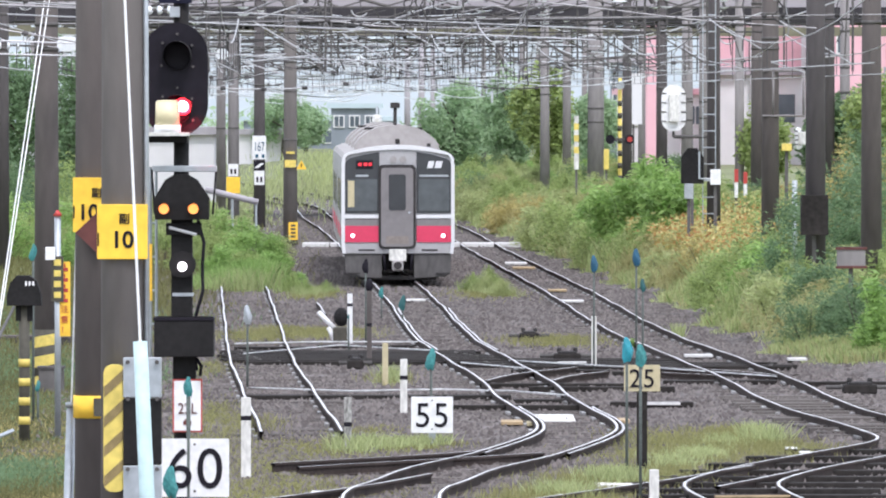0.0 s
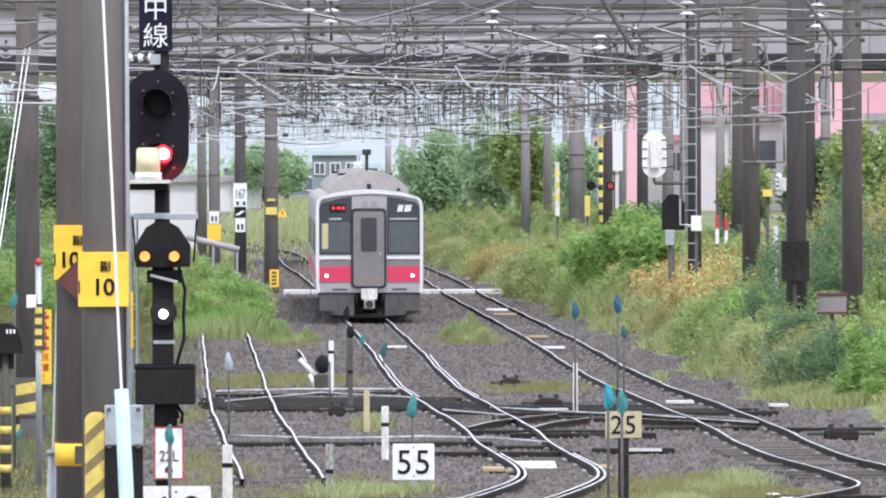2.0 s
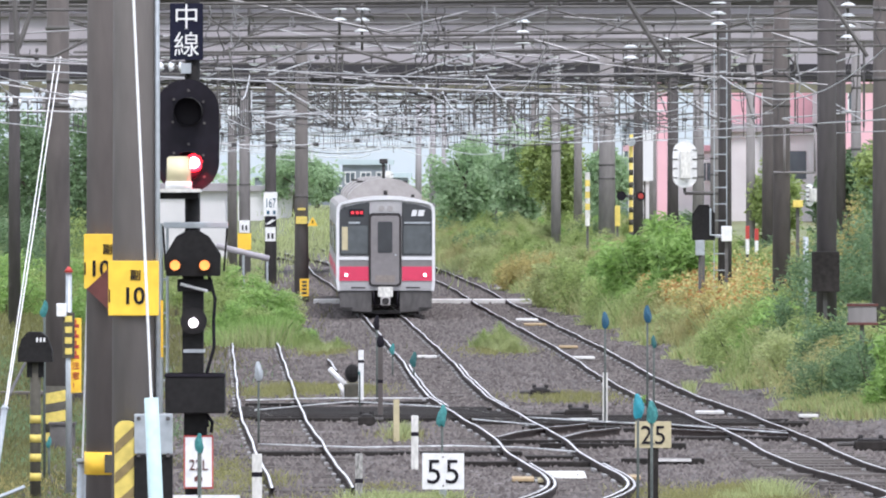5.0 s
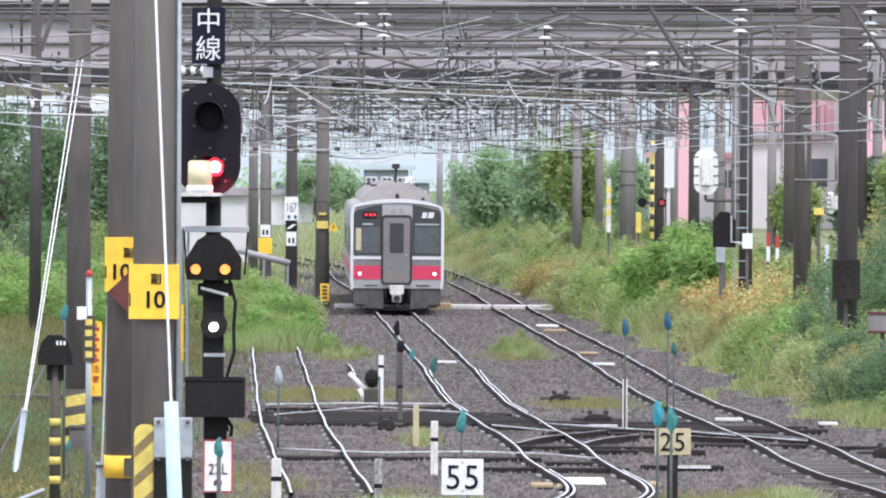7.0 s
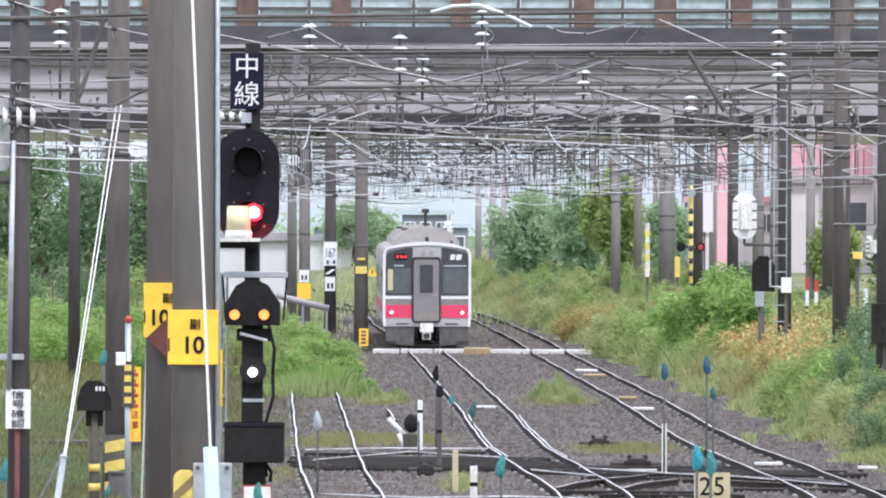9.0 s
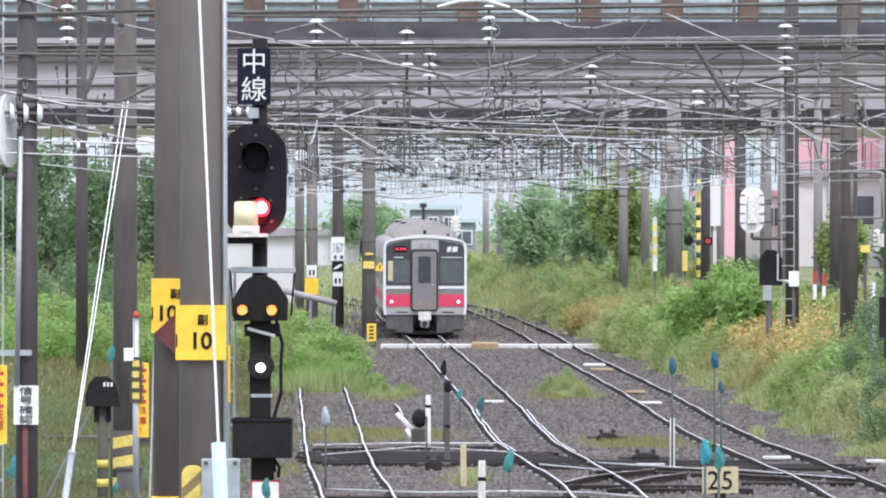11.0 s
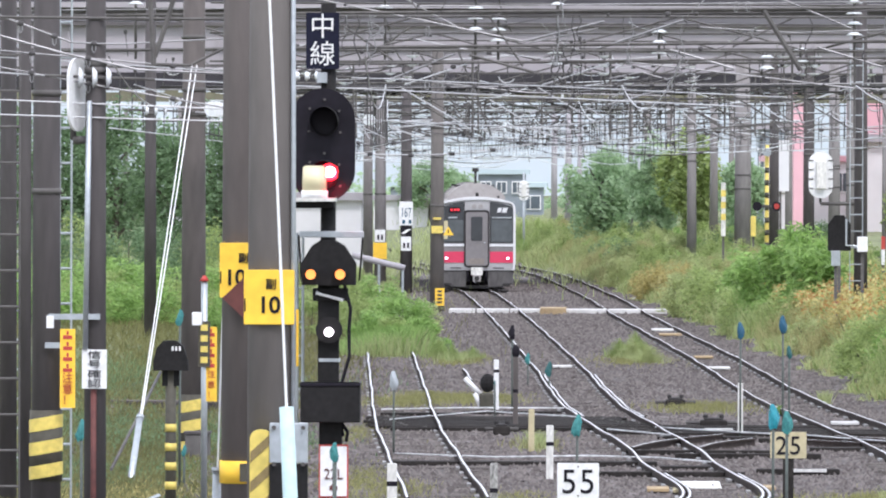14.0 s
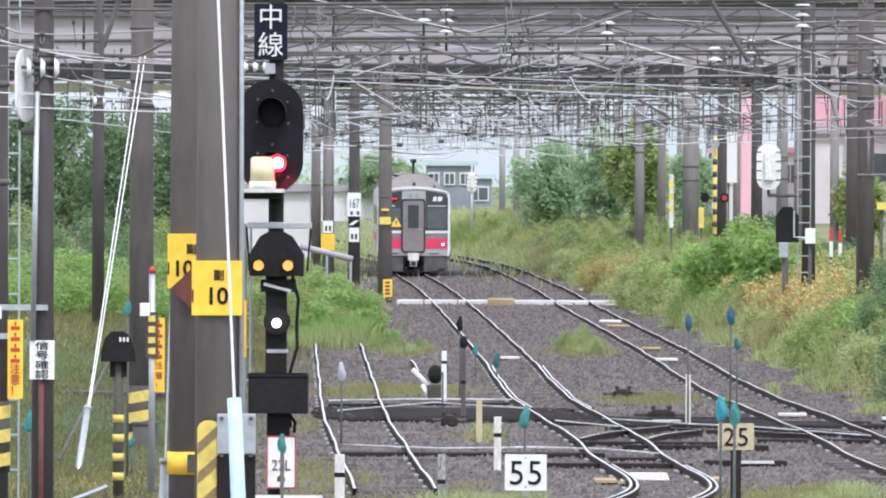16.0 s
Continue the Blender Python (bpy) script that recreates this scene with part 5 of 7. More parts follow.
oval_signal(7.98, 190, hz(245, 190), 0.35, 0.5, 60, "white curved lamp hood on a pole", 3.0)


# ---- small trackside things ----
def marker_post(x, y, h, w, mat, label, dark_band=None, top=None):
    p = thing("marker_post", (x, y, terrain(x, y)), label, "marker post", "marker posts")
    part("stake", made(box, -w / 2, w / 2, -w / 2, w / 2, -0.3, h, bevel=0.008), M[mat], p)
    if dark_band:
        part("band", made(box, -w / 2 - 0.004, w / 2 + 0.004, -w / 2 - 0.004, w / 2 + 0.004, h * dark_band, h * dark_band + 0.06), M["black"], p)
    if top:
        part("cap", made(ball, (0, 0, h + 0.10), 0.09, 0.8, 0.5, 1.4), M[top], p)
    return p


for x, y, h, w, m_, lb, db, tp in (
        (*(-2.51, 107.3), 1.03, 0.125, "white_dirty", "white marker stake with a black band", 0.72, None),
        (*(-1.84, 166.0), 1.0, 0.10, "white", "white marker stake with a black band", 0.75, None),
        (*(-0.61, 129.3), 0.82, 0.11, "white_dirty", "weathered white marker stake with a black foot", 0.62, None),
        (*(-0.98, 142.0), 0.72, 0.10, "sign_cream", "weathered cream marker stake", None, None),
        (*(-1.31, 115.6), 0.73, 0.10, "peeling", "peeling black and white marker stake", 0.45, None),
        (*(2.68, 150.6), 0.95, 0.09, "white_dirty", "weathered white marker stake beside the track", None, None),
        (*(-1.36, 154.6), 1.3, 0.09, "concrete", "grey stake with a dark oval head", 0.5, "black"),
        (*(2.40, 96.3), 0.58, 0.11, "white_dirty", "short white concrete stake", None, None)):
    marker_post(x, y, h, w, m_, lb, db, tp)


def flag_marker(x, y, h, label, mat="teal", size=0.17, y_lean=0.0):
    """A thin rod with a leaf-shaped plastic cover on top."""
    f = thing("rod_marker", (x, y, terrain(x, y)), label, "marker", "rod markers")
    part("rod", made(rod, (0, 0, -0.3), (y_lean, 0, h), 0.018, 8), M["rod_green"], f)

    def leaf(bm):
        rng = random.Random(int(abs(x) * 100 + y * 7))
        n, rows_ = 12, ((1.05, 0.10), (0.9, 0.20), (0.6, 0.30), (0.25, 0.40), (-0.15, 0.46), (-0.5, 0.47), (-0.8, 0.40), (-1.05, 0.26))
        rings = []
        for u, w in rows_:
            lean = 0.10 * size * math.sin(2.2 * u + x)
            ring = []
            for k in range(n):
                a = 2 * math.pi * k / n
                q = w * size * (1 + 0.16 * math.sin(3 * a + 2.0 * u) + rng.uniform(-0.12, 0.12))
                ring.append(bm.verts.new((y_lean + lean + q * math.cos(a), -0.01 + 0.5 * q * math.sin(a), h + size * (u + (rng.uniform(-0.18, 0.12) if u < -1 else 0)))))
            rings.append(ring)
        for a, b in zip(rings, rings[1:]):
            for k in range(n):
                bm.faces.new((a[k], a[(k + 1) % n], b[(k + 1) % n], b[k]))
        bm.faces.new(rings[0])
        bm.faces.new(rings[-1][::-1])
        bmesh.ops.recalc_face_normals(bm, faces=bm.faces[:])
    part("cover", made(leaf), M[mat], f, "crumpled plastic cover")
    return f


for x, y, top, m_, sz_ in ((-0.18, 121, 635, "teal", 0.17), (2.32, 107, 618, "teal_bright", 0.17), (2.33, 100, 629, "teal", 0.15), (3.42, 150, 455, "blue", 0.17),
                           (3.51, 149, 504, "teal_dark", 0.12), (2.66, 149.5, 466, "blue", 0.16), (-6.07, 125, 446, "teal", 0.13), (-2.235, 74, 684, "teal", 0.095),
                           (-2.37, 73.4, 852, "teal", 0.15), (-1.36, 185, 517, "teal", 0.13), (-0.87, 180, 535, "teal_dark", 0.17), (-5.90, 98, 646, "teal", 0.14),
                           (-6.05, 126, 682, "teal", 0.09), (-1.52, 165, 470, "black", 0.15), (-3.25, 140, 556, "galv", 0.17), (-1.80, 160, 560, "teal_dark", 0.05)):
    if "teal_bright" not in M:
        M["teal_bright"] = material("bright_teal_plastic", (0.02, 0.25, 0.31), 0.4, var=0.2, scale=7)
        M["teal_dark"] = material("dark_teal_plastic", (0.02, 0.10, 0.10), 0.45, var=0.2, scale=7)
    sz_ *= 0.86
    flag_marker(x, y, hz(top, y, terrain(x, y)), {"teal": "thin rod with a teal plastic cover", "blue": "thin rod with a blue plastic cover", "black": "thin rod with a black cover",
                "galv": "thin rod with a pale grey cover"}.get(m_, "thin rod with a dark teal cover"), m_, sz_)

# dwarf signal with a black hood on a striped post
dw = thing("dwarf_signal", (*(-5.88, 118.5), -0.14), "black hooded dwarf signal on a striped post", "railway signal")
part("post", made(rod, (0, 0, -0.3), (0, 0, 1.95), 0.075, 12), M["stripe_black"], dw)
for i in range(4):
    part("yellow_band", made(rod, (0, 0, 0.25 + i * 0.27), (0, 0, 0.36 + i * 0.27), 0.082, 12), M["yellow_pale"], dw)
hd = part("head", made(plate, [(-0.24, 1.92), (0.25, 1.92), (0.24, 2.08), (0.18, 2.26), (0.08, 2.34), (-0.1, 2.34), (-0.19, 2.24), (-0.24, 2.06)], -0.18, 0.12), M["black_rough"], dw, "black hooded lamp head")
for x in (0.02, 0.07, 0.12):
    part("mark", made(box, x, x + 0.028, -0.186, -0.18, 2.2, 2.26), M["white"], hd)
part("bracket", made(box, -0.12, 0.12, -0.06, 0.06, 1.7, 1.92), M["black_rough"], dw)

# post with a red cone, a dark name plate and a yellow caution sign
np_ = thing("sign_post", (-5.48, 120, -0.14), "grey post with a yellow caution sign and red cone top", "sign")
part("post", made(rod, (0, 0, -0.3), (0, 0, hz(378, 120)), 0.045, 12), M["galv"], np_)
part("cone", made(rod, (0, 0, hz(382, 120)), (0, 0, hz(372, 120)), 0.07, 12, 0.02), M["red_paint"], np_, "red conical cap")
npl = part("name_plate", made(box, -0.085, 0.085, -0.07, -0.05, hz(534, 120), hz(453, 120)), M["stripe_black"], np_, "black plate with yellow marks")
for i in range(4):
    part("mark", made(box, -0.05, 0.05, -0.076, -0.07, hz(470 + i * 19, 120), hz(459 + i * 19, 120)), M["yellow_pale"], npl)
caution_sign(np_, 0.1, -0.02, hz(595, 120), 0.16, 1.059)
part("white_box", made(box, -0.17, -0.03, -0.12, 0.0, hz(460, 120), hz(437, 120), bevel=0.01), M["white"], np_)

# equipment clutter at the striped pole's foot, a pipe and a cable on the grass
jb = thing("junction_box", (-6.40, 138, -0.14), "dark junction box at the pole's foot", "junction box")
part("case", made(box, -0.2, 0.2, -0.35, 0.1, 0, 0.42, bevel=0.02), M["truss"], jb)
part("lid", made(box, -0.22, 0.22, -0.37, 0.12, 0.42, 0.46), M["concrete_dark"], jb)
pi = tagged(new("drain_pipe"), "pale sloping pipe on the grassy verge", "pipe")
part("tube", made(rod, (-7.07, 139, 1.25), (-7.25, 128, 0.05), 0.026, 10), M["truss"], pi)
cbl = tagged(new("ground_cable"), "pale cable lying on the grass", "cable")
part("sheath", made(span, (-7.54, 108, 0.02), (-5.92, 116, 0.12), 0.12, 0.03, 12), M["galv"], cbl)

# signs on the middle poles
for px_, d, rows in ((458, 320, (("white", 240, 282, 24), ("black", 284, 300, 20), ("white", 302, 327, 18))), (513, 278, (("yellow_pale", 268, 272, 14), ("yellow_pale", 283, 296, 20))), (412, 340, (("white", 290, 312, 18), ("yellow", 313, 342, 24)))):
    for i, (m_, a, b_, w) in enumerate(rows):
        w = w * d / 14959.7
        xx = (px_ - 784) * d / 14959.7
        ob = thing("pole_plate", (xx, d - 0.3, hz(b_, d, 0)), {"white": "white number plate on a pole", "black": "black striped plate on a pole", "yellow_pale": "worn yellow marks on a pole", "yellow": "yellow guard on a pole"}[m_], "plate")
        part("sheet", made(box, -w / 2, w / 2, -0.02, 0.12, 0, (b_ - a) * d / 14959.7), M[m_], ob)
        if m_ == "white":
            if a == 240:
                text_mesh("numerals", "167", 0.5, M["blue"], ob, 0, -0.03, 0.32, 0.55)
                for k in (-0.14, 0.1):
                    part("mark", made(box, k, k + 0.1, -0.03, -0.02, 0.06, 0.2), M["blue"], ob)
            else:
                for k in (-0.11, 0.04):
                    part("mark", made(box, k, k + 0.08, -0.03, -0.02, 0.1, 0.3), M["black"], ob)
        if m_ == "black":
            part("stripe", made(plate, [(-0.2, 0.06), (-0.05, 0.06), (0.2, 0.24), (0.05, 0.24)], -0.03, -0.02), M["white"], ob)
tri = thing("warning_triangle", (-4.67, 277.7, hz(300, 277, 0)), "small yellow triangular warning sign on a pole", "sign")
part("sheet", made(plate, [(-0.17, 0), (0.17, 0), (0, 0.3)], -0.01, 0.01), M["yellow"], tri)
part("bar", made(box, -0.02, 0.02, -0.016, -0.01, 0.07, 0.19), M["black"], tri)
part("arm", made(box, -0.35, 0, 0.0, 0.03, 0.1, 0.14), M["galv"], tri)
fsn = thing("foot_plate", (-4.94, 277.4, hz(425, 277, 0)), "yellow plate with dark marks at a pole's foot", "plate")
part("sheet", made(box, -0.15, 0.15, -0.02, 0.02, 0, 0.58), M["yellow"], fsn)
for i in range(4):
    part("mark", made(box, -0.08, 0.08, -0.03, -0.02, 0.08 + i * 0.12, 0.15 + i * 0.12), M["stripe_black"], fsn)

# ramp rail by the hut, cabinets and posts far off
rr = tagged(new("ramp_rail"), "pale sloping guard rail beyond the bush", "rail")
part("beam", made(rod, (-8.46, 300, 1.50), (-6.58, 300, 1.04), 0.11, 8), M["concrete_pale"], rr)
for px_, py_ in ((365, 336), (410, 347), (452, 357)):
    part("upright", made(rod, ((px_ - 784) * 300 / 14959.7, 300, -0.2), ((px_ - 784) * 300 / 14959.7, 300, hz(py_, 300, 0)), 0.05, 6), M["galv"], rr)
for px_, d, w, a, b_, m_, lb in ((1019, 300, 8, 205, 300, "white_dirty", "white and yellow striped warning post"), (1072, 320, 9, 264, 300, "yellow_pale", "yellow striped barrier machine"), (1120, 330, 30, 130, 220, "wall_white", "pale relay cabinet on legs"),
                                 (1224, 214, 40, 262, 325, "navy", "dark back of a ground signal"), (1218, 213, 16, 325, 352, "galv", "short grey steel signal stand"), (1265, 212, 18, 300, 327, "white", "small white number plate on an arm"),
                                 (1302, 230, 6, 300, 350, "white", "white and red marker stake"), (1318, 230, 6, 305, 350, "white", "white and red marker stake"), (1440, 172.5, 48, 345, 416, "tar", "dark box clamped to a pole"),
                                 (1391, 200, 18, 254, 267, "yellow_pale", "small yellow equipment cabinet"), (1505, 160, 50, 437, 475, "concrete_mid", "weathered grey board with a rusty rim")):
    x = (px_ - 784) * d / 14959.7
    w = w * d / 14959.7
    z0, z1 = hz(b_, d, 0), hz(a, d, 0)
    ob = thing("trackside_cabinet" if w > 0.25 else "trackside_post", (x, d, z0), lb, "cabinet" if w > 0.25 else "post")
    if m_ == "navy":
        h = z1 - z0
        part("hood", made(plate, [(-w / 2, 0), (w / 2, 0), (w / 2, h * 0.75), (w * 0.2, h), (-w * 0.2, h), (-w / 2, h * 0.75)], -0.2, 0.12), M["black_rough"], ob)
        part("arm", made(tube, [(w * 0.3, -0.22, h * 0.9), (w * 0.3, -0.22, h * 0.15), (w * 1.1, -0.22, h * 0.12)], 0.03, 6), M["galv"], ob)
        part("leg", made(box, -0.04, 0.04, 0.02, 0.09, -z0 - 0.2, 0.0), M["truss"], ob)
        continue
    part("case", made(box, -w / 2, w / 2, -0.28 if d > 172 and d < 173 else -0.12, 0.12, 0, z1 - z0, bevel=0.015), M[m_], ob)
    part("leg", made(box, -0.04, 0.04, 0.02, 0.09, -z0 - 0.2, 0.0), M["truss"], ob)
    if "red" in lb and w < 0.3:
        part("red_tip", made(box, -w / 2 - 0.004, w / 2 + 0.004, -0.124, 0.124, (z1 - z0) * 0.55, z1 - z0 + 0.01), M["red_paint"], ob)
    if "rim" in lb:
        for dz in (0, z1 - z0 - 0.05):
            part("rim", made(box, -w / 2 - 0.03, w / 2 + 0.03, -0.14, -0.12, dz, dz + 0.05), M["maroon"], ob)
    if "striped" in lb:
        for i in range(3):
            part("yellow_band", made(box, -w / 2 - 0.004, w / 2 + 0.004, -0.125, 0.125, (0.3 + 0.22 * i) * (z1 - z0), (0.42 + 0.22 * i) * (z1 - z0)), M["yellow_pale"], ob)
fm = thing("equipment_frame", (8.15, 199.81, 0), "grey tubular steel frame fixed to a pole", "steel frame")
za, zb = hz(205, 200, 0), hz(125, 200, 0)
for x_ in (-0.36, 0.36):
    part("upright", made(rod, (x_, 0, za), (x_, 0, zb), 0.03, 8), M["concrete_mid"], fm)
for z_ in (za, zb):
    part("rail", made(rod, (-0.62, 0, z_), (0.38, 0, z_), 0.028, 8), M["concrete_mid"], fm)
# crossing signal with black and yellow bands
cx = thing("crossing_signal", (6.36, 305, 0), "level crossing signal on a black and yellow post", "crossing signal")
part("post", made(rod, (0, 0, -0.3), (0, 0, hz(138, 305, 0)), 0.075, 12), M["yellow_pale"], cx)
for i in range(8):
    part("black_band", made(rod, (0, 0, 1.3 + i * 0.45), (0, 0, 1.50 + i * 0.5 - i * 0.05), 0.08, 12), M["stripe_black"], cx)
for s in (-1, 1):
    part("lamp", made(rod, (s * 0.35, -0.15, 3.25), (s * 0.35, -0.05, 3.25), 0.17, 16), M["black"], cx)
part("red_lens", made(rod, (0.35, -0.17, 3.25), (0.35, -0.15, 3.25), 0.10, 14), M["red_paint"], cx, "red crossing lamp lens")
part("lamp_arm", made(box, -0.4, 0.4, -0.05, 0.02, 3.21, 3.29), M["truss"], cx)
part("loud_horn", made(rod, (0, -0.3, 5.2), (0, 0, 5.2), 0.16, 12, 0.04), M["galv"], cx)

part("edge_sign", made(box, -2.49 - -2.69, -2.45 - -2.69, 0.0, 0.03, hz(528, 71.5), hz(428, 71.5)), M["yellow"], POLE_A, "yellow sign seen edge-on")

tr_ = thing("cable_trough", (-8.6, 165, -0.14), "long dark concrete cable trough on the verge", "cable trough")
part("channel", made(box, -3.2, 2.2, -0.25, 0.25, -0.1, 0.16), M["concrete_dark"], tr_)
for i in range(6):
    part("lid", made(box, -3.18 + i * 0.9, -2.32 + i * 0.9, -0.28, 0.28, 0.16, 0.21), M["concrete"], tr_)


# ---- crossing, pads and point rodding on the track bed ----
def slab(name, label, x, y, w, l, mat, z=-0.12, h=0.05, rz=0.0, category="slab"):
    s = thing(name, (x, y, z), label, category, rz=rz)
    part("slab", made(box, -w / 2, w / 2, -l / 2, l / 2, 0, h, bevel=0.006), M[mat], s)
    return s


cr = thing("foot_crossing", (0, 276, -0.12), "pale plank foot crossing over both tracks", "crossing")
for x0, x1 in ((-4.6, -3.75), (-3.7, -2.65), (-2.6, -1.5), (-0.9, 0.55), (0.6, 1.65), (1.7, 2.5)):
    part("plank", made(box, x0, x1, -0.9, 0.9, 0, 0.13, bevel=0.01), M["plank"], cr)
slab("ochre_ramp", "ochre earth ramp between the crossing planks", -1.2, 275.3, 0.85, 2.6, "orange_mat", -0.13, 0.2)
for px_, py_, w, l, m_ in ((895, 428, 0.6, 2.0, "plank"), (912, 461, 0.55, 1.8, "plank"), (926, 469, 0.55, 1.4, "orange_mat"), (1010, 527, 0.5, 0.9, "plank"), (985, 508, 0.4, 1.0, "orange_mat"), (1012, 635, 0.45, 0.6, "plank"), (735, 525, 0.4, 0.7, "plank"),
                           (870, 407, 0.5, 3.0, "plank"), (905, 738, 0.28, 0.8, "orange_mat"), (945, 740, 0.2, 0.8, "sign_cream"), (1095, 735, 0.25, 0.8, "orange_mat"), (1085, 848, 0.4, 0.5, "white_dirty"), (560, 862, 0.12, 0.4, "white"),
                           (1400, 785, 0.14, 0.35, "white"), (1425, 792, 0.14, 0.3, "white"), (1235, 622, 0.45, 0.6, "plank"), (1410, 628, 0.3, 0.5, "plank"), (1170, 705, 0.5, 0.3, "plank")):
    d = 69563 / (py_ - 178)
    slab("track_pad", {"plank": "pale worn pad on the track bed", "orange_mat": "ochre rubber pad between the rails", "white": "scrap of white material on the ballast", "sign_cream": "cream pad between the rails", "white_dirty": "flat pale slab in the grass"}[m_], (px_ - 784) * d / 14959.7, d, w * 1.15, l * 1.2, m_, -0.10, 0.045)
slab("white_sheet", "white sheet board laid between the rails", *(1.58, 126.7), 0.76, 2.6, "white_dirty", -0.13, 0.03)


def rodding(pts, label, r=0.013, dark=True):
    """A run of point rodding across the bed, on a dark sill."""
    t = tagged(new("point_rodding"), label, "point rodding", "point rodding")
    part("rod", made(lambda bm: [rod(bm, (*a, -0.02), (*b, -0.02), r, 6) for a, b in zip(pts, pts[1:])]), M["rail_dull"], t)
    if dark:
        for a, b in zip(pts, pts[1:]):
            part("sill", made(box, min(a[0], b[0]), max(a[0], b[0]) - 0.02, min(a[1], b[1]) - 0.7, min(a[1], b[1]) - 0.15, -0.2, -0.07), M["tar"], t)
    return t


rodding([(-3.19, 137.5), (-1.49, 135.9), (-0.04, 136.7), (1.10, 135.9), (1.94, 134.0)], "steel rodding run over a dark timber sill")
rodding([(-4.01, 162.5), (-2.45, 163.7), (-0.48, 163.7)], "pale steel rodding run across the siding")
rodding([(-3.69, 156.0), (-1.99, 161.4), (-0.25, 158.1)], "pale curved rodding run across the siding", dark=False)
rodding([(1.18, 151.9), (2.94, 148.6), (3.71, 147.7), (5.64, 143.1)], "steel rodding run reaching the outer track")
rodding([(0.31, 150.6), (1.44, 147.4)], "short steel rodding run between tracks", dark=False)


def lead_rail(pts, label):
    t = tagged(new("lead_rail"), label, "rail", "turnout rails", "structure")
    d0, d1 = pts[0][1], pts[-1][1]
    part("rail", made(sweep_rail, dense(pts, d0, d1, 0.35), 0.0, -0.004), [M["rail_dull"], M["rail_rust"]], t)


lead_rail([(0.70, 140.5), (1.16, 143.7), (2.33, 148.0)], "curved turnout lead rail")
lead_rail([(1.81, 140.5), (2.16, 143.1), (2.83, 145.5)], "curved turnout lead rail")
lead_rail([(-2.20, 108.4), (-0.01, 111.7), (0.73, 113.1)], "diverging turnout rail in the grass")
lead_rail([(-1.86, 107.2), (-0.01, 109.9), (1.32, 112.0)], "diverging turnout rail in the grass")
lead_rail([(-2.51, 97.7), (-1.11, 101.7), (-0.17, 105.4)], "diverging turnout rail in the grass")
lead_rail([(0.49, 97.3), (2.52, 103.1), (3.93, 107.7)], "crossover rail running to the outer track")
lead_rail([(3.31, 102.0), (3.92, 104.3), (4.47, 106.4)], "closure rail of the points beside the outer track")
lead_rail([(5.66, 143.7), (4.55, 146.6), (3.75, 148.0)], "crossover rail between the tracks")
lead_rail([(4.60, 143.4), (3.70, 145.0), (3.73, 147.6)], "crossover rail between the tracks")
lead_rail([(-2.58, 184.5), (-2.92, 194.9)], "short bent rail end beside the siding")
yp = tagged(new("stretcher_rod"), "dull ochre stretcher rod under the points", "rod")
part("rod", made(rod, (*(3.20, 99.7), -0.03), (*(4.14, 99.8), -0.03), 0.022, 10), M["orange_mat"], yp)
for x0, x1, d in ((-4.2, 0.6, 159.3), (-4.2, 0.7, 158.7), (-4.1, 0.6, 158.1), (-4.2, 0.8, 156.8), (-4.0, 1.0, 155.6), (-4.1, 4.3, 154.3), (-4.0, 4.2, 153.6), (0.3, 6.0, 152.0), (0.6, 6.3, 150.6), (-4.1, 0.6, 157.5), (-4.1, 0.9, 156.2), (-3.9, 1.3, 155.0), (-3.6, 4.2, 152.6), (0.4, 5.6, 151.2), (1.2, 6.2, 149.9), (0.6, 3.4, 140.6), (1.4, 3.8, 139.0), (2.6, 3.9, 132.0), (-0.4, 2.4, 130.6), (5.9, 8.2, 141.5),
                  (2.3, 5.6, 99.4), (2.3, 5.4, 100.9), (2.2, 5.3, 102.5), (2.2, 5.5, 104.1), (2.6, 6.2, 105.8), (3.0, 6.5, 107.6), (3.4, 7.0, 109.6), (4.0, 7.4, 111.8), (4.6, 7.8, 114.0)):
    tb = thing("crossing_timber", ((x0 + x1) / 2, d, -0.14), "long dark crossing timber in the ballast", "timber", "crossing timbers")
    for k in (-1, 1):
        part("bolt", made(rod, (k * (x1 - x0) * 0.42, 0, 0.08), (k * (x1 - x0) * 0.42, 0, 0.1), 0.035, 8), M["truss"], tb)
    part("baulk", made(box, (x0 - x1) / 2, (x1 - x0) / 2, -0.14, 0.14, -0.1, 0.085, bevel=0.012), M["tar"], tb)


def point_machine(x, y, label, w=0.5):
    p = thing("point_machine", (x, y, -0.14), label, "point machine", "point machines")
    part("case", made(box, -w / 2, w / 2, -0.3, 0.3, 0.02, 0.17, bevel=0.03), M["tar"], p)
    part("lid", made(box, -w * 0.35, w * 0.35, -0.25, 0.25, 0.17, 0.21, bevel=0.015), M["skirt"], p)
    part("drive_rod", made(rod, (-w, 0, 0.12), (w, 0, 0.12), 0.035, 8), M["truss"], p)
    for s in (-1, 1):
        part("lug", made(rod, (s * w * 0.3, 0, 0.2), (s * w * 0.3, 0, 0.27), 0.04, 8), M["skirt"], p)
    return p


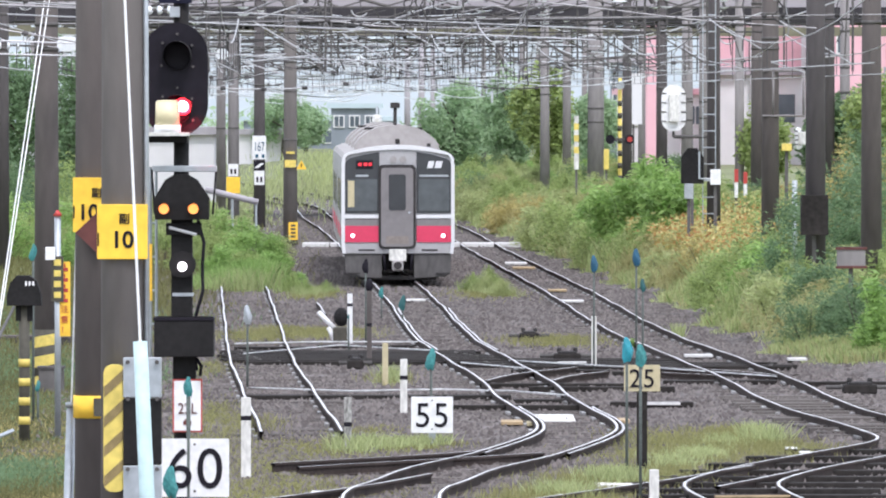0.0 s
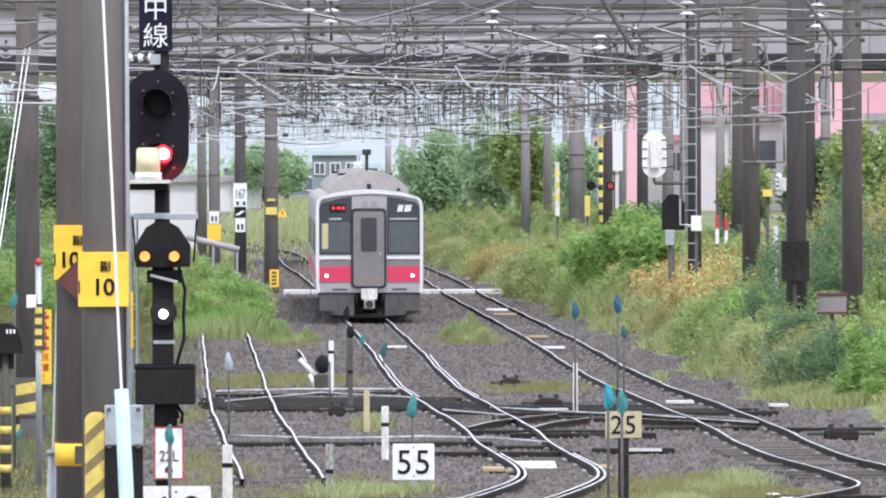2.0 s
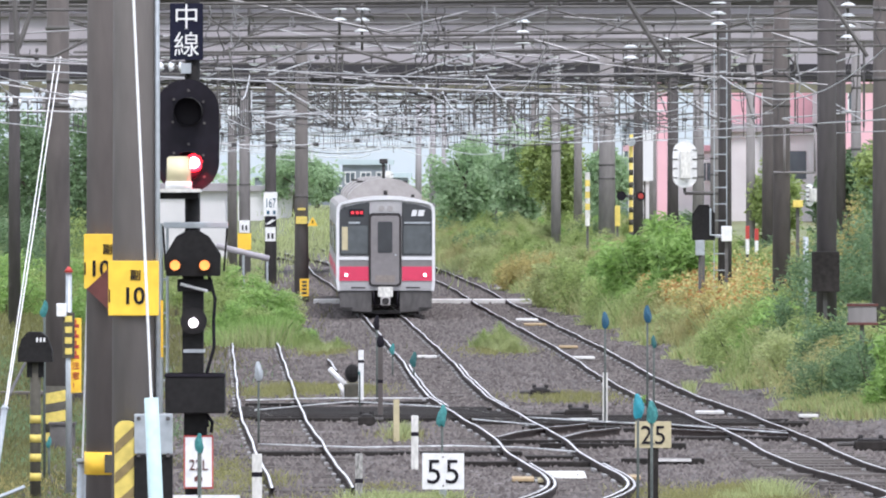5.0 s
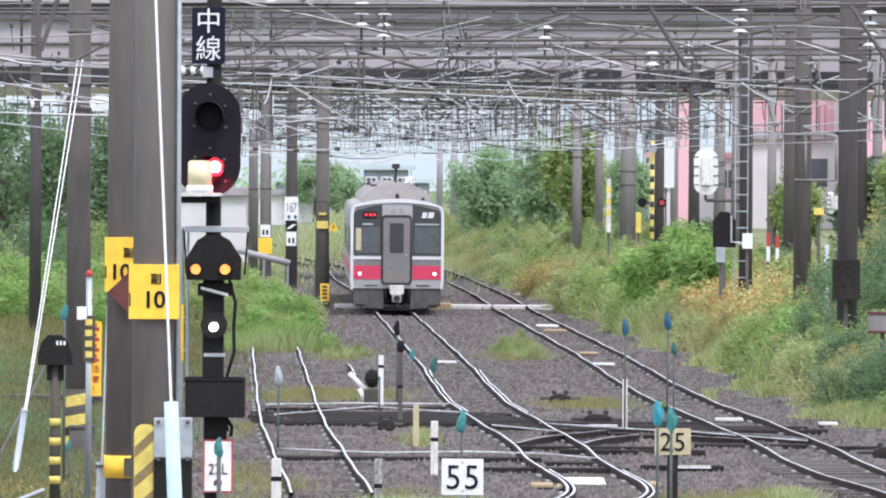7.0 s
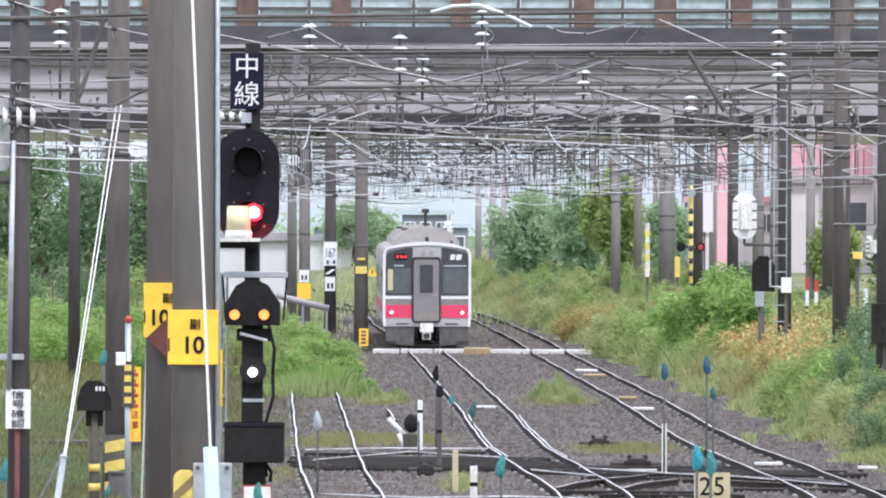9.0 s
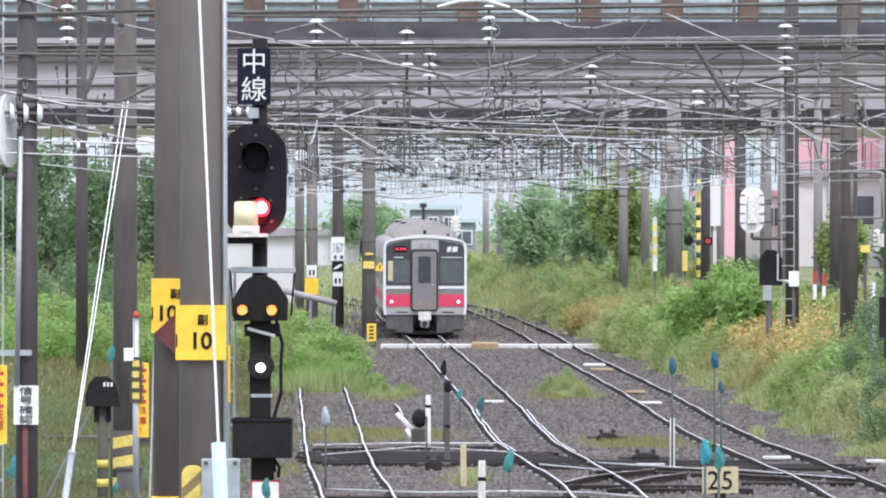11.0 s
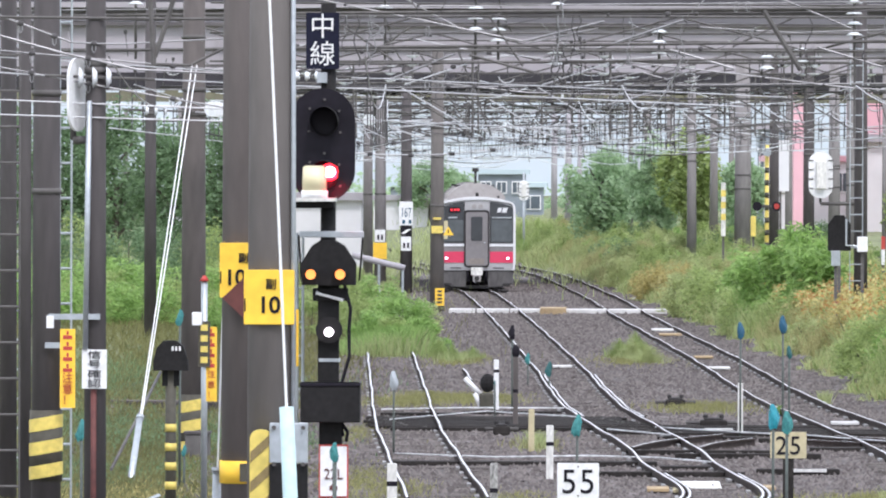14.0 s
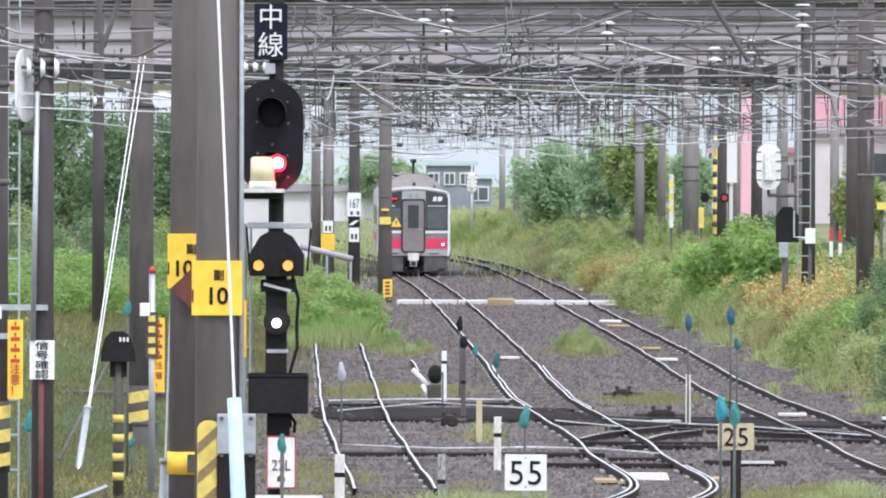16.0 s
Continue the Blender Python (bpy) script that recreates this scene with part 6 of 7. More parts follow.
point_machine(*(6.78, 137.7), "dark point machine beside the outer track", 0.55)
point_machine(*(2.26, 154.6), "dark point machine between the tracks", 0.5)
point_machine(*(1.70, 168.0), "small dark point machine in the ballast", 0.4)
point_machine(*(-1.57, 150.6), "small dark point machine by the siding", 0.3)
lev = thing("hand_lever", (*(-2.02, 166.8), -0.14), "hooded point lever with white weights", "point lever")
part("hood", made(lambda bm: ball(bm, (0, 0, 0.52), 0.17, 0.9, 0.8, 1.1)), M["black_rough"], lev)
part("stand", made(box, -0.16, 0.16, -0.2, 0.2, 0, 0.32, bevel=0.03), M["stripe_black"], lev)
part("weight_arm", made(rod, (-0.45, -0.1, 0.62), (-0.12, -0.05, 0.28), 0.05, 10), M["white"], lev)
part("weight_arm", made(rod, (-0.25, -0.12, 0.32), (-0.12, -0.1, 0.02), 0.045, 10), M["white"], lev)


# ---- vegetation ----
def cloud_mesh(name, pos, size, mat, seed, flat=0.35, long=1.0):
    """Many small leaf blades at the given points."""
    g = np.random.default_rng(seed)
    n = len(pos)
    u = g.normal(size=(n, 3))
    u[:, 2] *= 0.6
    u /= np.linalg.norm(u, axis=1)[:, None]
    v = np.cross(u, g.normal(size=(n, 3)))
    v /= np.linalg.norm(v, axis=1)[:, None]
    s = size * g.uniform(0.55, 1.35, n)[:, None]
    p = np.stack([pos - u * s * long, pos + v * s * flat, pos + u * s * long, pos - v * s * flat], 1).reshape(-1, 3)
    me = bpy.data.meshes.new(name)
    me.vertices.add(4 * n)
    me.vertices.foreach_set("co", p.ravel())
    me.loops.add(4 * n)
    me.loops.foreach_set("vertex_index", np.arange(4 * n, dtype=np.int32))
    me.polygons.add(n)
    me.polygons.foreach_set("loop_start", np.arange(0, 4 * n, 4, dtype=np.int32))
    me.materials.append(mat)
    me.update(calc_edges=True)
    return me


def blade_mesh(name, base, h, w, mat, seed, lean=0.35):
    """Grass: tapering blades from the ground points."""
    g = np.random.default_rng(seed)
    n = len(base)
    hh = h * g.uniform(0.45, 1.25, n)
    a = g.uniform(0, np.pi, n)
    d = np.stack([np.cos(a), np.sin(a), np.zeros(n)], 1) * (w * g.uniform(0.6, 1.3, n))[:, None]
    tip = base + np.stack([g.normal(0, lean, n) * hh, g.normal(0, lean, n) * hh, hh], 1)
    mid = base * 0.5 + tip * 0.5 + np.stack([np.zeros(n), np.zeros(n), hh * 0.08], 1)
    p = np.stack([base - d, base + d, mid + d * 0.7, tip, mid - d * 0.7], 1).reshape(-1, 3)
    me = bpy.data.meshes.new(name)
    me.vertices.add(5 * n)
    me.vertices.foreach_set("co", p.ravel())
    me.loops.add(5 * n)
    me.loops.foreach_set("vertex_index", np.arange(5 * n, dtype=np.int32))
    me.polygons.add(n)
    me.polygons.foreach_set("loop_start", np.arange(0, 5 * n, 5, dtype=np.int32))
    me.materials.append(mat)
    me.update(calc_edges=True)
    return me


def clumps(g, c, r, n, m):
    """n points in an uneven crown of m clumps inside an ellipsoid."""
    k = g.normal(size=(m, 3))
    k /= np.linalg.norm(k, axis=1)[:, None]
    k *= g.uniform(0.25, 0.92, m)[:, None] ** 0.6
    i = g.integers(0, m, n)
    q = g.normal(size=(n, 3))
    q /= np.linalg.norm(q, axis=1)[:, None]
    q *= (g.uniform(0, 1, n)[:, None] ** 0.45) * 0.34 * g.uniform(0.6, 1.3, m)[i][:, None]
    return np.array(c) + (k[i] + q) * np.array(r)


def bush(x, y, rx, ry, rz, mat, label, n=1500, size=0.09, seed=0, z=None, m=26, name="bush"):
    g = np.random.default_rng(seed + int(x * 10) + int(y))
    gz = terrain(x, y)
    b = thing(name, (x, y, gz), label, "shrub", "shrubs")
    pts = clumps(g, (0, 0, rz * 0.6), (rx, ry, rz), n, m)
    pts = pts[pts[:, 2] > 0]
    f = new("foliage", cloud_mesh("foliage", pts, size, M[mat], seed, flat=0.3, long=1.25))
    f.parent = b

    for i in range(4):
        a = i * 1.6
        part("stem", made(rod, (0.1 * math.cos(a), 0.1 * math.sin(a), -0.1), (rx * 0.6 * math.cos(a), ry * 0.6 * math.sin(a), rz * 1.1), 0.018, 5, 0.006), M["bark"], b)
    return b


def tree(x, y, h, r, mat, label, seed, n=5000, size=0.2, low=0.25):
    g = np.random.default_rng(seed)
    gz = terrain(x, y) if abs(x) < 69 and y < 790 else -0.14
    t = thing("tree", (x, y, gz), label, "tree", "trees")

    def trunk(bm):
        rod(bm, (0, 0, -0.3), (0.1, 0, h * 0.55), 0.14 + h * 0.012, 10, 0.08)
        for i in range(9):
            a, z = i * 2.4, h * (0.25 + 0.05 * i)
            rod(bm, (0.05, 0, z), (r * 0.7 * math.cos(a), r * 0.7 * math.sin(a), z + h * 0.22), 0.06, 6, 0.015)
    part("trunk", made(trunk), M["bark"], t)
    pts = clumps(g, (0, 0, h * (0.5 + low / 2)), (r, r, h * (0.5 - low / 2)), n, 60)
    f = new("crown", cloud_mesh("crown", pts, size, M[mat], seed, flat=0.45))
    f.parent = t
    return t


# trees in the distance and on the verge
for i, (px_, d, top, w, mat, lb) in enumerate((
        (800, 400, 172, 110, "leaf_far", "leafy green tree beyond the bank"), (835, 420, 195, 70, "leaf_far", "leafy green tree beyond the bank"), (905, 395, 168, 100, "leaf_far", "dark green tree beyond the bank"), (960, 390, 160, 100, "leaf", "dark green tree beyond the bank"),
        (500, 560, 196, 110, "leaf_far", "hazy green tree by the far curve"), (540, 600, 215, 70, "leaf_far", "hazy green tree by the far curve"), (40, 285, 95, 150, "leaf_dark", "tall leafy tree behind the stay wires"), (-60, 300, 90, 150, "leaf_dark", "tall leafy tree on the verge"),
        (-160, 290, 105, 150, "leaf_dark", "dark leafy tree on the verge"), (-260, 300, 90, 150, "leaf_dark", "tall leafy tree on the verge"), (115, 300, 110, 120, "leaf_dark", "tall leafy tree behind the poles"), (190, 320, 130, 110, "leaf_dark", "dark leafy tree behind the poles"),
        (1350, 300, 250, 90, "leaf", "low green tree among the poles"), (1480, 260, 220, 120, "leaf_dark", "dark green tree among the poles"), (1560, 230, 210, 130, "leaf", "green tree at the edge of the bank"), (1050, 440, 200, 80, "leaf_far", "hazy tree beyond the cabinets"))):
    x = (px_ - 784) * d / 14959.7
    h = hz(top, d)
    tree(x, d, h, w * d / 14959.7 * 0.55, mat, lb, 40 + i, n=7500, size=0.10 if d < 350 else 0.13, low=0.12)

# shrubs on the bank and the verge
SHRUBS = (
    (1130, 236, 1.35, 1.2, 1.75, "leaf_bright", "big bright green broad-leaved bush on the bank", 5200, 0.13), (1180, 226, 0.9, 0.9, 1.45, "leaf_bright", "bright green broad-leaved bush on the bank", 2800, 0.13), (1075, 246, 0.9, 0.9, 1.3, "leaf_bright", "bright green bush on the bank", 2600, 0.11),
    (1010, 255, 1.1, 1.4, 1.15, "leaf", "feathery green bush on the bank", 3000, 0.10), (960, 268, 0.9, 1.4, 0.95, "grass", "pale feathery weeds on the bank", 2600, 0.11), (1060, 238, 1.0, 1.2, 0.85, "leaf", "green weeds on the bank", 2400, 0.09),
    (900, 300, 1.0, 2.0, 0.75, "leaf_dry", "dry brown weeds on the bank", 2200, 0.10), (850, 330, 1.2, 2.5, 0.8, "grass", "pale green weeds by the far track", 2200, 0.11), (945, 290, 0.8, 1.4, 0.8, "leaf_dry", "dry brown weeds on the bank", 1500, 0.10),
    (1210, 214, 0.9, 1.1, 0.75, "leaf_dry", "yellowing flowered weeds on the bank", 2200, 0.075), (1260, 206, 1.0, 1.2, 0.85, "leaf_dry", "orange-tinged flowering weeds on the bank", 2400, 0.075), (1310, 200, 0.9, 1.2, 0.85, "leaf", "green weeds on the bank", 2200, 0.085),
    (1190, 212, 1.0, 1.1, 0.6, "grass", "pale green weeds on the bank", 2200, 0.09), (1290, 186, 1.0, 1.0, 0.8, "leaf", "green bush low on the bank", 2400, 0.085), (1350, 182, 1.0, 1.1, 0.95, "leaf_bright", "bright green bush on the bank", 2600, 0.09),
    (1400, 176, 0.8, 1.0, 1.25, "leaf_dark", "dark green bush beside a pole", 2400, 0.08), (1420, 188, 1.0, 1.1, 1.5, "leaf_dark", "dark reddish-green bush behind a pole", 2400, 0.09), (1500, 185, 1.1, 1.1, 1.75, "leaf_dark", "tall dark green bush on the bank", 3000, 0.10),
    (1550, 178, 1.0, 1.1, 1.7, "leaf_dark", "dark green bush on the bank", 2600, 0.10), (1460, 166, 0.9, 1.0, 0.8, "leaf_dark", "dark green weeds at a pole's foot", 2200, 0.085), (1430, 160, 0.65, 0.8, 0.62, "leaf_dark", "dark green weed clump by the ballast", 1200, 0.06),
    (1572, 153, 0.7, 0.8, 0.85, "leaf_bright", "bright green bush by the ballast", 2200, 0.08), (1485, 159, 0.6, 0.8, 0.55, "leaf_dark", "dark green weeds by the ballast", 1500, 0.08), (1380, 168, 0.8, 0.9, 0.7, "grass", "pale green weeds on the bank", 1800, 0.085),
    (1475, 192, 0.9, 1.0, 1.9, "leaf_dry", "tall brownish green bush among the poles", 3200, 0.085), (1535, 196, 1.0, 1.0, 2.0, "leaf_dark", "tall dark green bush among the poles", 3200, 0.09), (1590, 190, 1.0, 1.0, 1.9, "leaf_dry", "tall brownish bush among the poles", 3000, 0.085),
    (1395, 194, 0.7, 0.9, 1.2, "leaf", "green bush behind the dark pole", 2600, 0.085),
    (400, 222, 0.75, 0.8, 0.95, "leaf", "green bush at the end of the siding", 2600, 0.075), (450, 221, 0.85, 0.8, 1.0, "leaf_bright", "bright green bush at the end of the siding", 3000, 0.075), (495, 224, 0.55, 0.8, 0.75, "grass", "pale green bush at the end of the siding", 1800, 0.075),
    (395, 216, 0.65, 0.7, 0.75, "leaf_bright", "bright green weedy bush over the siding", 2600, 0.07), (440, 215, 0.6, 0.7, 0.65, "leaf", "green weedy bush over the siding", 2600, 0.065), (480, 216, 0.5, 0.7, 0.6, "leaf_bright", "bright green low bush over the siding", 2200, 0.065),
    (370, 240, 0.7, 0.9, 1.2, "leaf", "green bush behind the signal", 2200, 0.08), (425, 240, 0.9, 0.9, 1.1, "leaf_bright", "bright green bush at the end of the siding", 2400, 0.08), (528, 211, 0.3, 0.4, 0.32, "leaf_bright", "bright green weed clump on the ballast", 800, 0.05),
    (1116, 163, 0.12, 0.15, 0.13, "leaf_bright", "small green weed between the rails", 200, 0.04), (50, 255, 1.6, 1.6, 0.9, "leaf_bright", "bright green bush on the verge", 2600, 0.10), (-60, 250, 2.0, 1.6, 1.0, "leaf_bright", "bright green bush on the verge", 3000, 0.10),
    (-170, 255, 2.0, 1.6, 0.9, "leaf_bright", "bright green bush on the verge", 2600, 0.10), (120, 262, 1.2, 1.4, 0.9, "leaf", "green bush on the verge", 2200, 0.10), (330, 290, 1.2, 1.4, 0.9, "leaf", "green bush by the hut", 2200, 0.10),
    (-185, 228, 1.3, 1.0, 0.85, "leaf_bright", "bright green weeds along the verge", 2600, 0.08), (-95, 230, 1.4, 1.0, 0.9, "leaf", "green weeds along the verge", 2600, 0.08), (-10, 227, 1.3, 1.0, 0.8, "leaf_bright", "bright green weeds along the verge", 2600, 0.08),
    (75, 229, 1.3, 1.0, 0.85, "leaf", "green weeds along the verge", 2600, 0.08), (150, 226, 1.1, 1.0, 0.75, "leaf_bright", "bright green weeds behind the poles", 2400, 0.08), (290, 235, 1.2, 1.0, 0.8, "leaf", "green weeds behind the signal", 2400, 0.08),
    (-210, 276, 1.6, 1.4, 1.5, "leaf_dark", "dark green undergrowth below the trees", 3000, 0.10), (-120, 278, 1.7, 1.4, 1.6, "leaf", "green undergrowth below the trees", 3000, 0.10), (-35, 274, 1.6, 1.4, 1.6, "leaf_dark", "dark green undergrowth below the trees", 3000, 0.10),
    (30, 276, 1.5, 1.4, 1.5, "leaf_dark", "dark green undergrowth below the trees", 3000, 0.10), (95, 280, 1.5, 1.4, 1.5, "leaf", "green undergrowth below the trees", 3000, 0.10), (160, 284, 1.5, 1.4, 1.4, "leaf_dark", "dark green undergrowth behind the poles", 3000, 0.10))
for i, (px_, d, rx, ry, rz, mat, lb, n, size) in enumerate(SHRUBS):
    bush((px_ - 784) * d / 14959.7, d, rx, ry, rz, mat, lb, int(n * (1.5 if mat == "leaf_bright" else 2.1)), size * (0.85 if mat == "leaf_bright" else 0.62), i, m=44)

# a row of weeds and small shrubs all along the bank
KINDS = [bush(9 + i, 128 + 3 * i, rx, 0.8, rz, mat, lb, n, size, 90 + i, m=34) for i, (rx, rz, mat, lb, n, size) in enumerate((
    (0.75, 0.70, "leaf", "green weedy shrub on the bank", 3200, 0.05), (0.8, 0.55, "grass", "pale feathery weeds on the bank", 3000, 0.055), (0.7, 0.6, "leaf_bright", "fresh green shrub on the bank", 3200, 0.055),
    (0.75, 0.5, "leaf_dry", "brownish flowering weeds on the bank", 2600, 0.042), (0.9, 0.85, "leaf_dark", "dark green shrub on the bank", 3400, 0.055), (0.8, 0.6, "grass_dry", "yellowed weeds on the bank", 2600, 0.05)))]
FEATHER = []
for i, (mat, lb, h) in enumerate((("grass", "tall feathery pale green weeds", 1.0), ("leaf", "tall feathery green weeds", 1.15), ("grass_dry", "tall yellowed seeding weeds", 0.9))):
    gf = np.random.default_rng(70 + i)
    stand = thing("weed_clump", (14 + i, 130, 0.6), lb + " on the bank", "weeds", "weed clumps")
    base = np.column_stack([gf.normal(0, 0.42, 600), gf.normal(0, 0.5, 600), np.full(600, -0.05)])
    blades = new("tuft", blade_mesh("tuft", base, h * 0.8, 0.011, M[mat], 71 + i, 0.38))
    blades.parent = stand
    rr = np.abs(gf.normal(0, 0.5, 3600))
    aa = gf.uniform(0, 6.283, 3600)
    lump = 0.25 * np.sin(3 * aa + i) + 0.2 * np.sin(7 * aa)
    tips = np.column_stack([rr * np.cos(aa), rr * np.sin(aa), h * np.clip(1.0 + lump - 0.75 * rr, 0.15, 1.2) * gf.uniform(0.2, 1.0, 3600) ** 0.5])
    plumes = new("plume", cloud_mesh("plume", tips, 0.045, M[mat], 74 + i, flat=0.3, long=1.3))
    plumes.parent = stand
    FEATHER.append(stand)
# single tufts on the ballast between the tracks
for i, (x, y, k) in enumerate(((1.06, 208, 0.55), (0.72, 211, 0.4), (1.40, 206, 0.42), (1.15, 214, 0.5), (-3.35, 206, 0.36), (-2.9, 209, 0.3), (-3.75, 210, 0.42))):
    copy_thing(FEATHER[i % 2 if x > 0 else 1], pose(x, y, terrain(x, y) - 0.04, 0, 0, 50 * i) @ Matrix.Diagonal((k * 0.7, k, k, 1)))
rb = random.Random(5)
for i in range(170):
    y = 160 + 290 * rb.random()
    off = 1.0 + abs(rb.gauss(0, 1.9))
    x = interp(BANK, y) + off
    copy_thing(FEATHER[rb.choices((0, 1, 2), (4, 4, 2))[0]], pose(x, y, terrain(x, y) - 0.05, 0, 0, rb.uniform(0, 360)))
for i in range(230):
    y = 150 + 300 * rb.random() ** 1.05
    off = 0.9 + abs(rb.gauss(0, 2.6)) * (1 + y / 600)
    if y > 225 and rb.random() < 0.4:
        off = rb.uniform(2, 12)
    x = interp(BANK, y) + off
    k = rb.choices(range(6), (5, 5, 3, 3 if 190 < y < 330 else 1, 0.3 + off * 0.15, 2))[0]
    copy_thing(KINDS[k], pose(x, y, terrain(x, y) - 0.05, 0, 0, rb.uniform(0, 360)))


def grass_patch(name, label, centres, n, h, w, mat, seed, lean=0.35):
    """centres: x, y, spread x, spread y, weight."""
    g = np.random.default_rng(seed)
    c = np.array(centres, float)
    i = g.choice(len(c), n, p=c[:, 4] / c[:, 4].sum())
    xy = np.stack([c[i, 0] + g.normal(0, 1, n) * c[i, 2], c[i, 1] + g.normal(0, 1, n) * c[i, 3]], 1)
    z = np.array([terrain(a, b) for a, b in xy]) - 0.02
    ob = new(name, blade_mesh(name, np.column_stack([xy, z]), h, w, M[mat], seed, lean))
    return tagged(ob, label, "grass", kind="stuff")


def spots(rows):
    out = []
    for px_, py_, wx, wd, k in rows:
        d = 69563 / (py_ - 178)
        out.append(((px_ - 784) * d / 14959.7, d, wx, wd, k))
    return out


# tufts between the tracks
grass_patch("dry_grass", "yellow-green dry grass between the tracks", spots((
    (560, 775, 0.55, 1.6, 2.0), (660, 770, 0.5, 1.4, 1.4), (480, 812, 0.5, 2.0, 1.6), (520, 850, 0.7, 1.8, 1.6), (740, 772, 0.3, 0.8, 0.6), (420, 860, 0.5, 2, 1.2), (372, 720, 0.22, 3, 1.0), (372, 640, 0.2, 3, 0.6), (350, 780, 0.35, 3, 1.0),
    (1200, 790, 0.55, 2.0, 2.2), (1000, 862, 0.4, 1.4, 1.6), (1100, 832, 0.5, 1.6, 1.6), (1330, 772, 0.4, 1.8, 1.6), (950, 878, 0.3, 1, 0.8), (470, 585, 0.5, 2, 1.3), (580, 582, 0.5, 2, 1.0), (850, 515, 0.6, 3, 0.25),
    (980, 597, 0.5, 1.4, 0.6), (565, 512, 0.3, 3, 0.5), (1170, 765, 0.4, 2, 0.5), (1410, 785, 0.3, 1.2, 0.4))), 34000, 0.12, 0.007, "grass_low", 1, 0.5)
grass_patch("green_grass", "fresh green grass tufts between the tracks", spots((
    (600, 782, 0.5, 1.2, 1.2), (700, 775, 0.3, 0.9, 1.0), (640, 748, 0.3, 1, 0.4), (1250, 775, 0.35, 1.6, 1.8), (1300, 755, 0.3, 1.4, 1.2), (1080, 838, 0.4, 1.4, 1.0), (1180, 820, 0.35, 1.4, 0.8), (430, 740, 0.3, 2, 0.4), (540, 515, 0.25, 2, 0.5), (860, 510, 0.4, 3, 0.3),
    (870, 492, 0.12, 1.2, 0.7), (845, 515, 0.12, 1.2, 0.4), (690, 660, 0.2, 1.4, 0.3), (985, 592, 0.5, 1.2, 0.5), (500, 578, 0.5, 1.4, 0.5), (590, 580, 0.4, 1.4, 0.5), (985, 870, 0.4, 1.2, 0.8))), 15000, 0.15, 0.007, "grass_low", 2)
grass_patch("tall_tufts", "taller green tufts in the grass between tracks", spots((
    (1285, 770, 0.16, 0.8, 1.4), (1240, 790, 0.16, 0.7, 1.0), (1190, 805, 0.2, 0.7, 0.8), (705, 776, 0.2, 0.5, 0.8), (760, 772, 0.15, 0.4, 0.4), (860, 512, 0.1, 1.0, 0.8), (880, 500, 0.1, 1.0, 0.6), (1085, 838, 0.2, 0.7, 0.8), (1000, 865, 0.2, 0.6, 0.6),
    (640, 782, 0.2, 0.6, 0.6), (545, 515, 0.2, 1.0, 0.6), (1350, 765, 0.15, 0.7, 0.6), (690, 662, 0.12, 0.8, 0.3), (1200, 585, 0.06, 0.5, 0.2))), 4500, 0.26, 0.009, "grass", 15, 0.4)
grass_patch("siding_weeds", "tall bright green weeds over the end of the siding", [(-5.8, 215, 0.28, 1.2, 1.4), (-5.3, 214.5, 0.28, 1.0, 2), (-4.8, 214.5, 0.25, 1.0, 1.6)], 6000, 0.7, 0.012, "leaf_bright", 61, 0.3)
grass_patch("siding_grass", "pale seeding grass at the end of the siding", [(-5.6, 214, 0.3, 1.2, 1.6), (-4.9, 213.5, 0.35, 1.2, 1.4), (-4.5, 215, 0.15, 1.0, 0.5)], 3500, 0.6, 0.010, "grass", 62, 0.3)
# verge on the left
grass_patch("verge_grass", "yellow-green grass of the near verge", [(-6.6, 112, 1.1, 5, 3), (-5.9, 125, 0.8, 7, 2.5), (-7.4, 140, 1.2, 9, 3), (-4.9, 104, 0.45, 4, 1), (-8.4, 120, 1.2, 9, 2), (-9.8, 160, 1.6, 14, 2), (-7.4, 175, 0.9, 14, 1.5), (-9, 200, 1.6, 16, 2), (-5.4, 99, 0.6, 3, 1.0)], 40000, 0.14, 0.010, "grass_olive", 3, 0.5)
grass_patch("verge_weeds", "green weeds of the verge", [(-7.4, 130, 1.2, 12, 2), (-9.4, 170, 1.6, 18, 3), (-8, 195, 1.2, 16, 2), (-10.5, 225, 2.4, 20, 4), (-9.4, 270, 1.8, 24, 3)], 30000, 0.26, 0.013, "grass_olive", 4, 0.45)
grass_patch("far_grass", "hazy green grass beside the far curve", [(-9.5, 330, 1.2, 20, 2), (-13, 380, 2.5, 30, 4), (-17, 440, 3, 40, 4), (-9, 300, 0.7, 14, 1), (2, 420, 2.5, 40, 3), (-6, 470, 3, 40, 3)], 30000, 0.45, 0.025, "grass", 11)
grass_patch("verge_moss", "dark green low growth of the verge", [(-6.4, 118, 0.9, 3, 1), (-7.6, 133, 1.2, 3, 1.4), (-6.2, 146, 0.8, 3, 1), (-9.0, 128, 1.2, 4, 1), (-8.2, 152, 1.2, 5, 1.2), (-5.6, 107, 0.5, 2.5, 0.8), (-9.5, 180, 1.8, 8, 1.4)], 34000, 0.12, 0.016, "leaf_dark", 13, 0.6)
grass_patch("verge_straw", "brown dead grass of the verge", [(-6.0, 104, 0.8, 3, 1.4), (-5.2, 112, 0.5, 3, 1.2), (-7.0, 122, 0.9, 3, 1), (-4.9, 98, 0.5, 2, 1), (-7.8, 108, 0.8, 3, 1)], 12000, 0.12, 0.009, "leaf_dry", 14, 0.6)


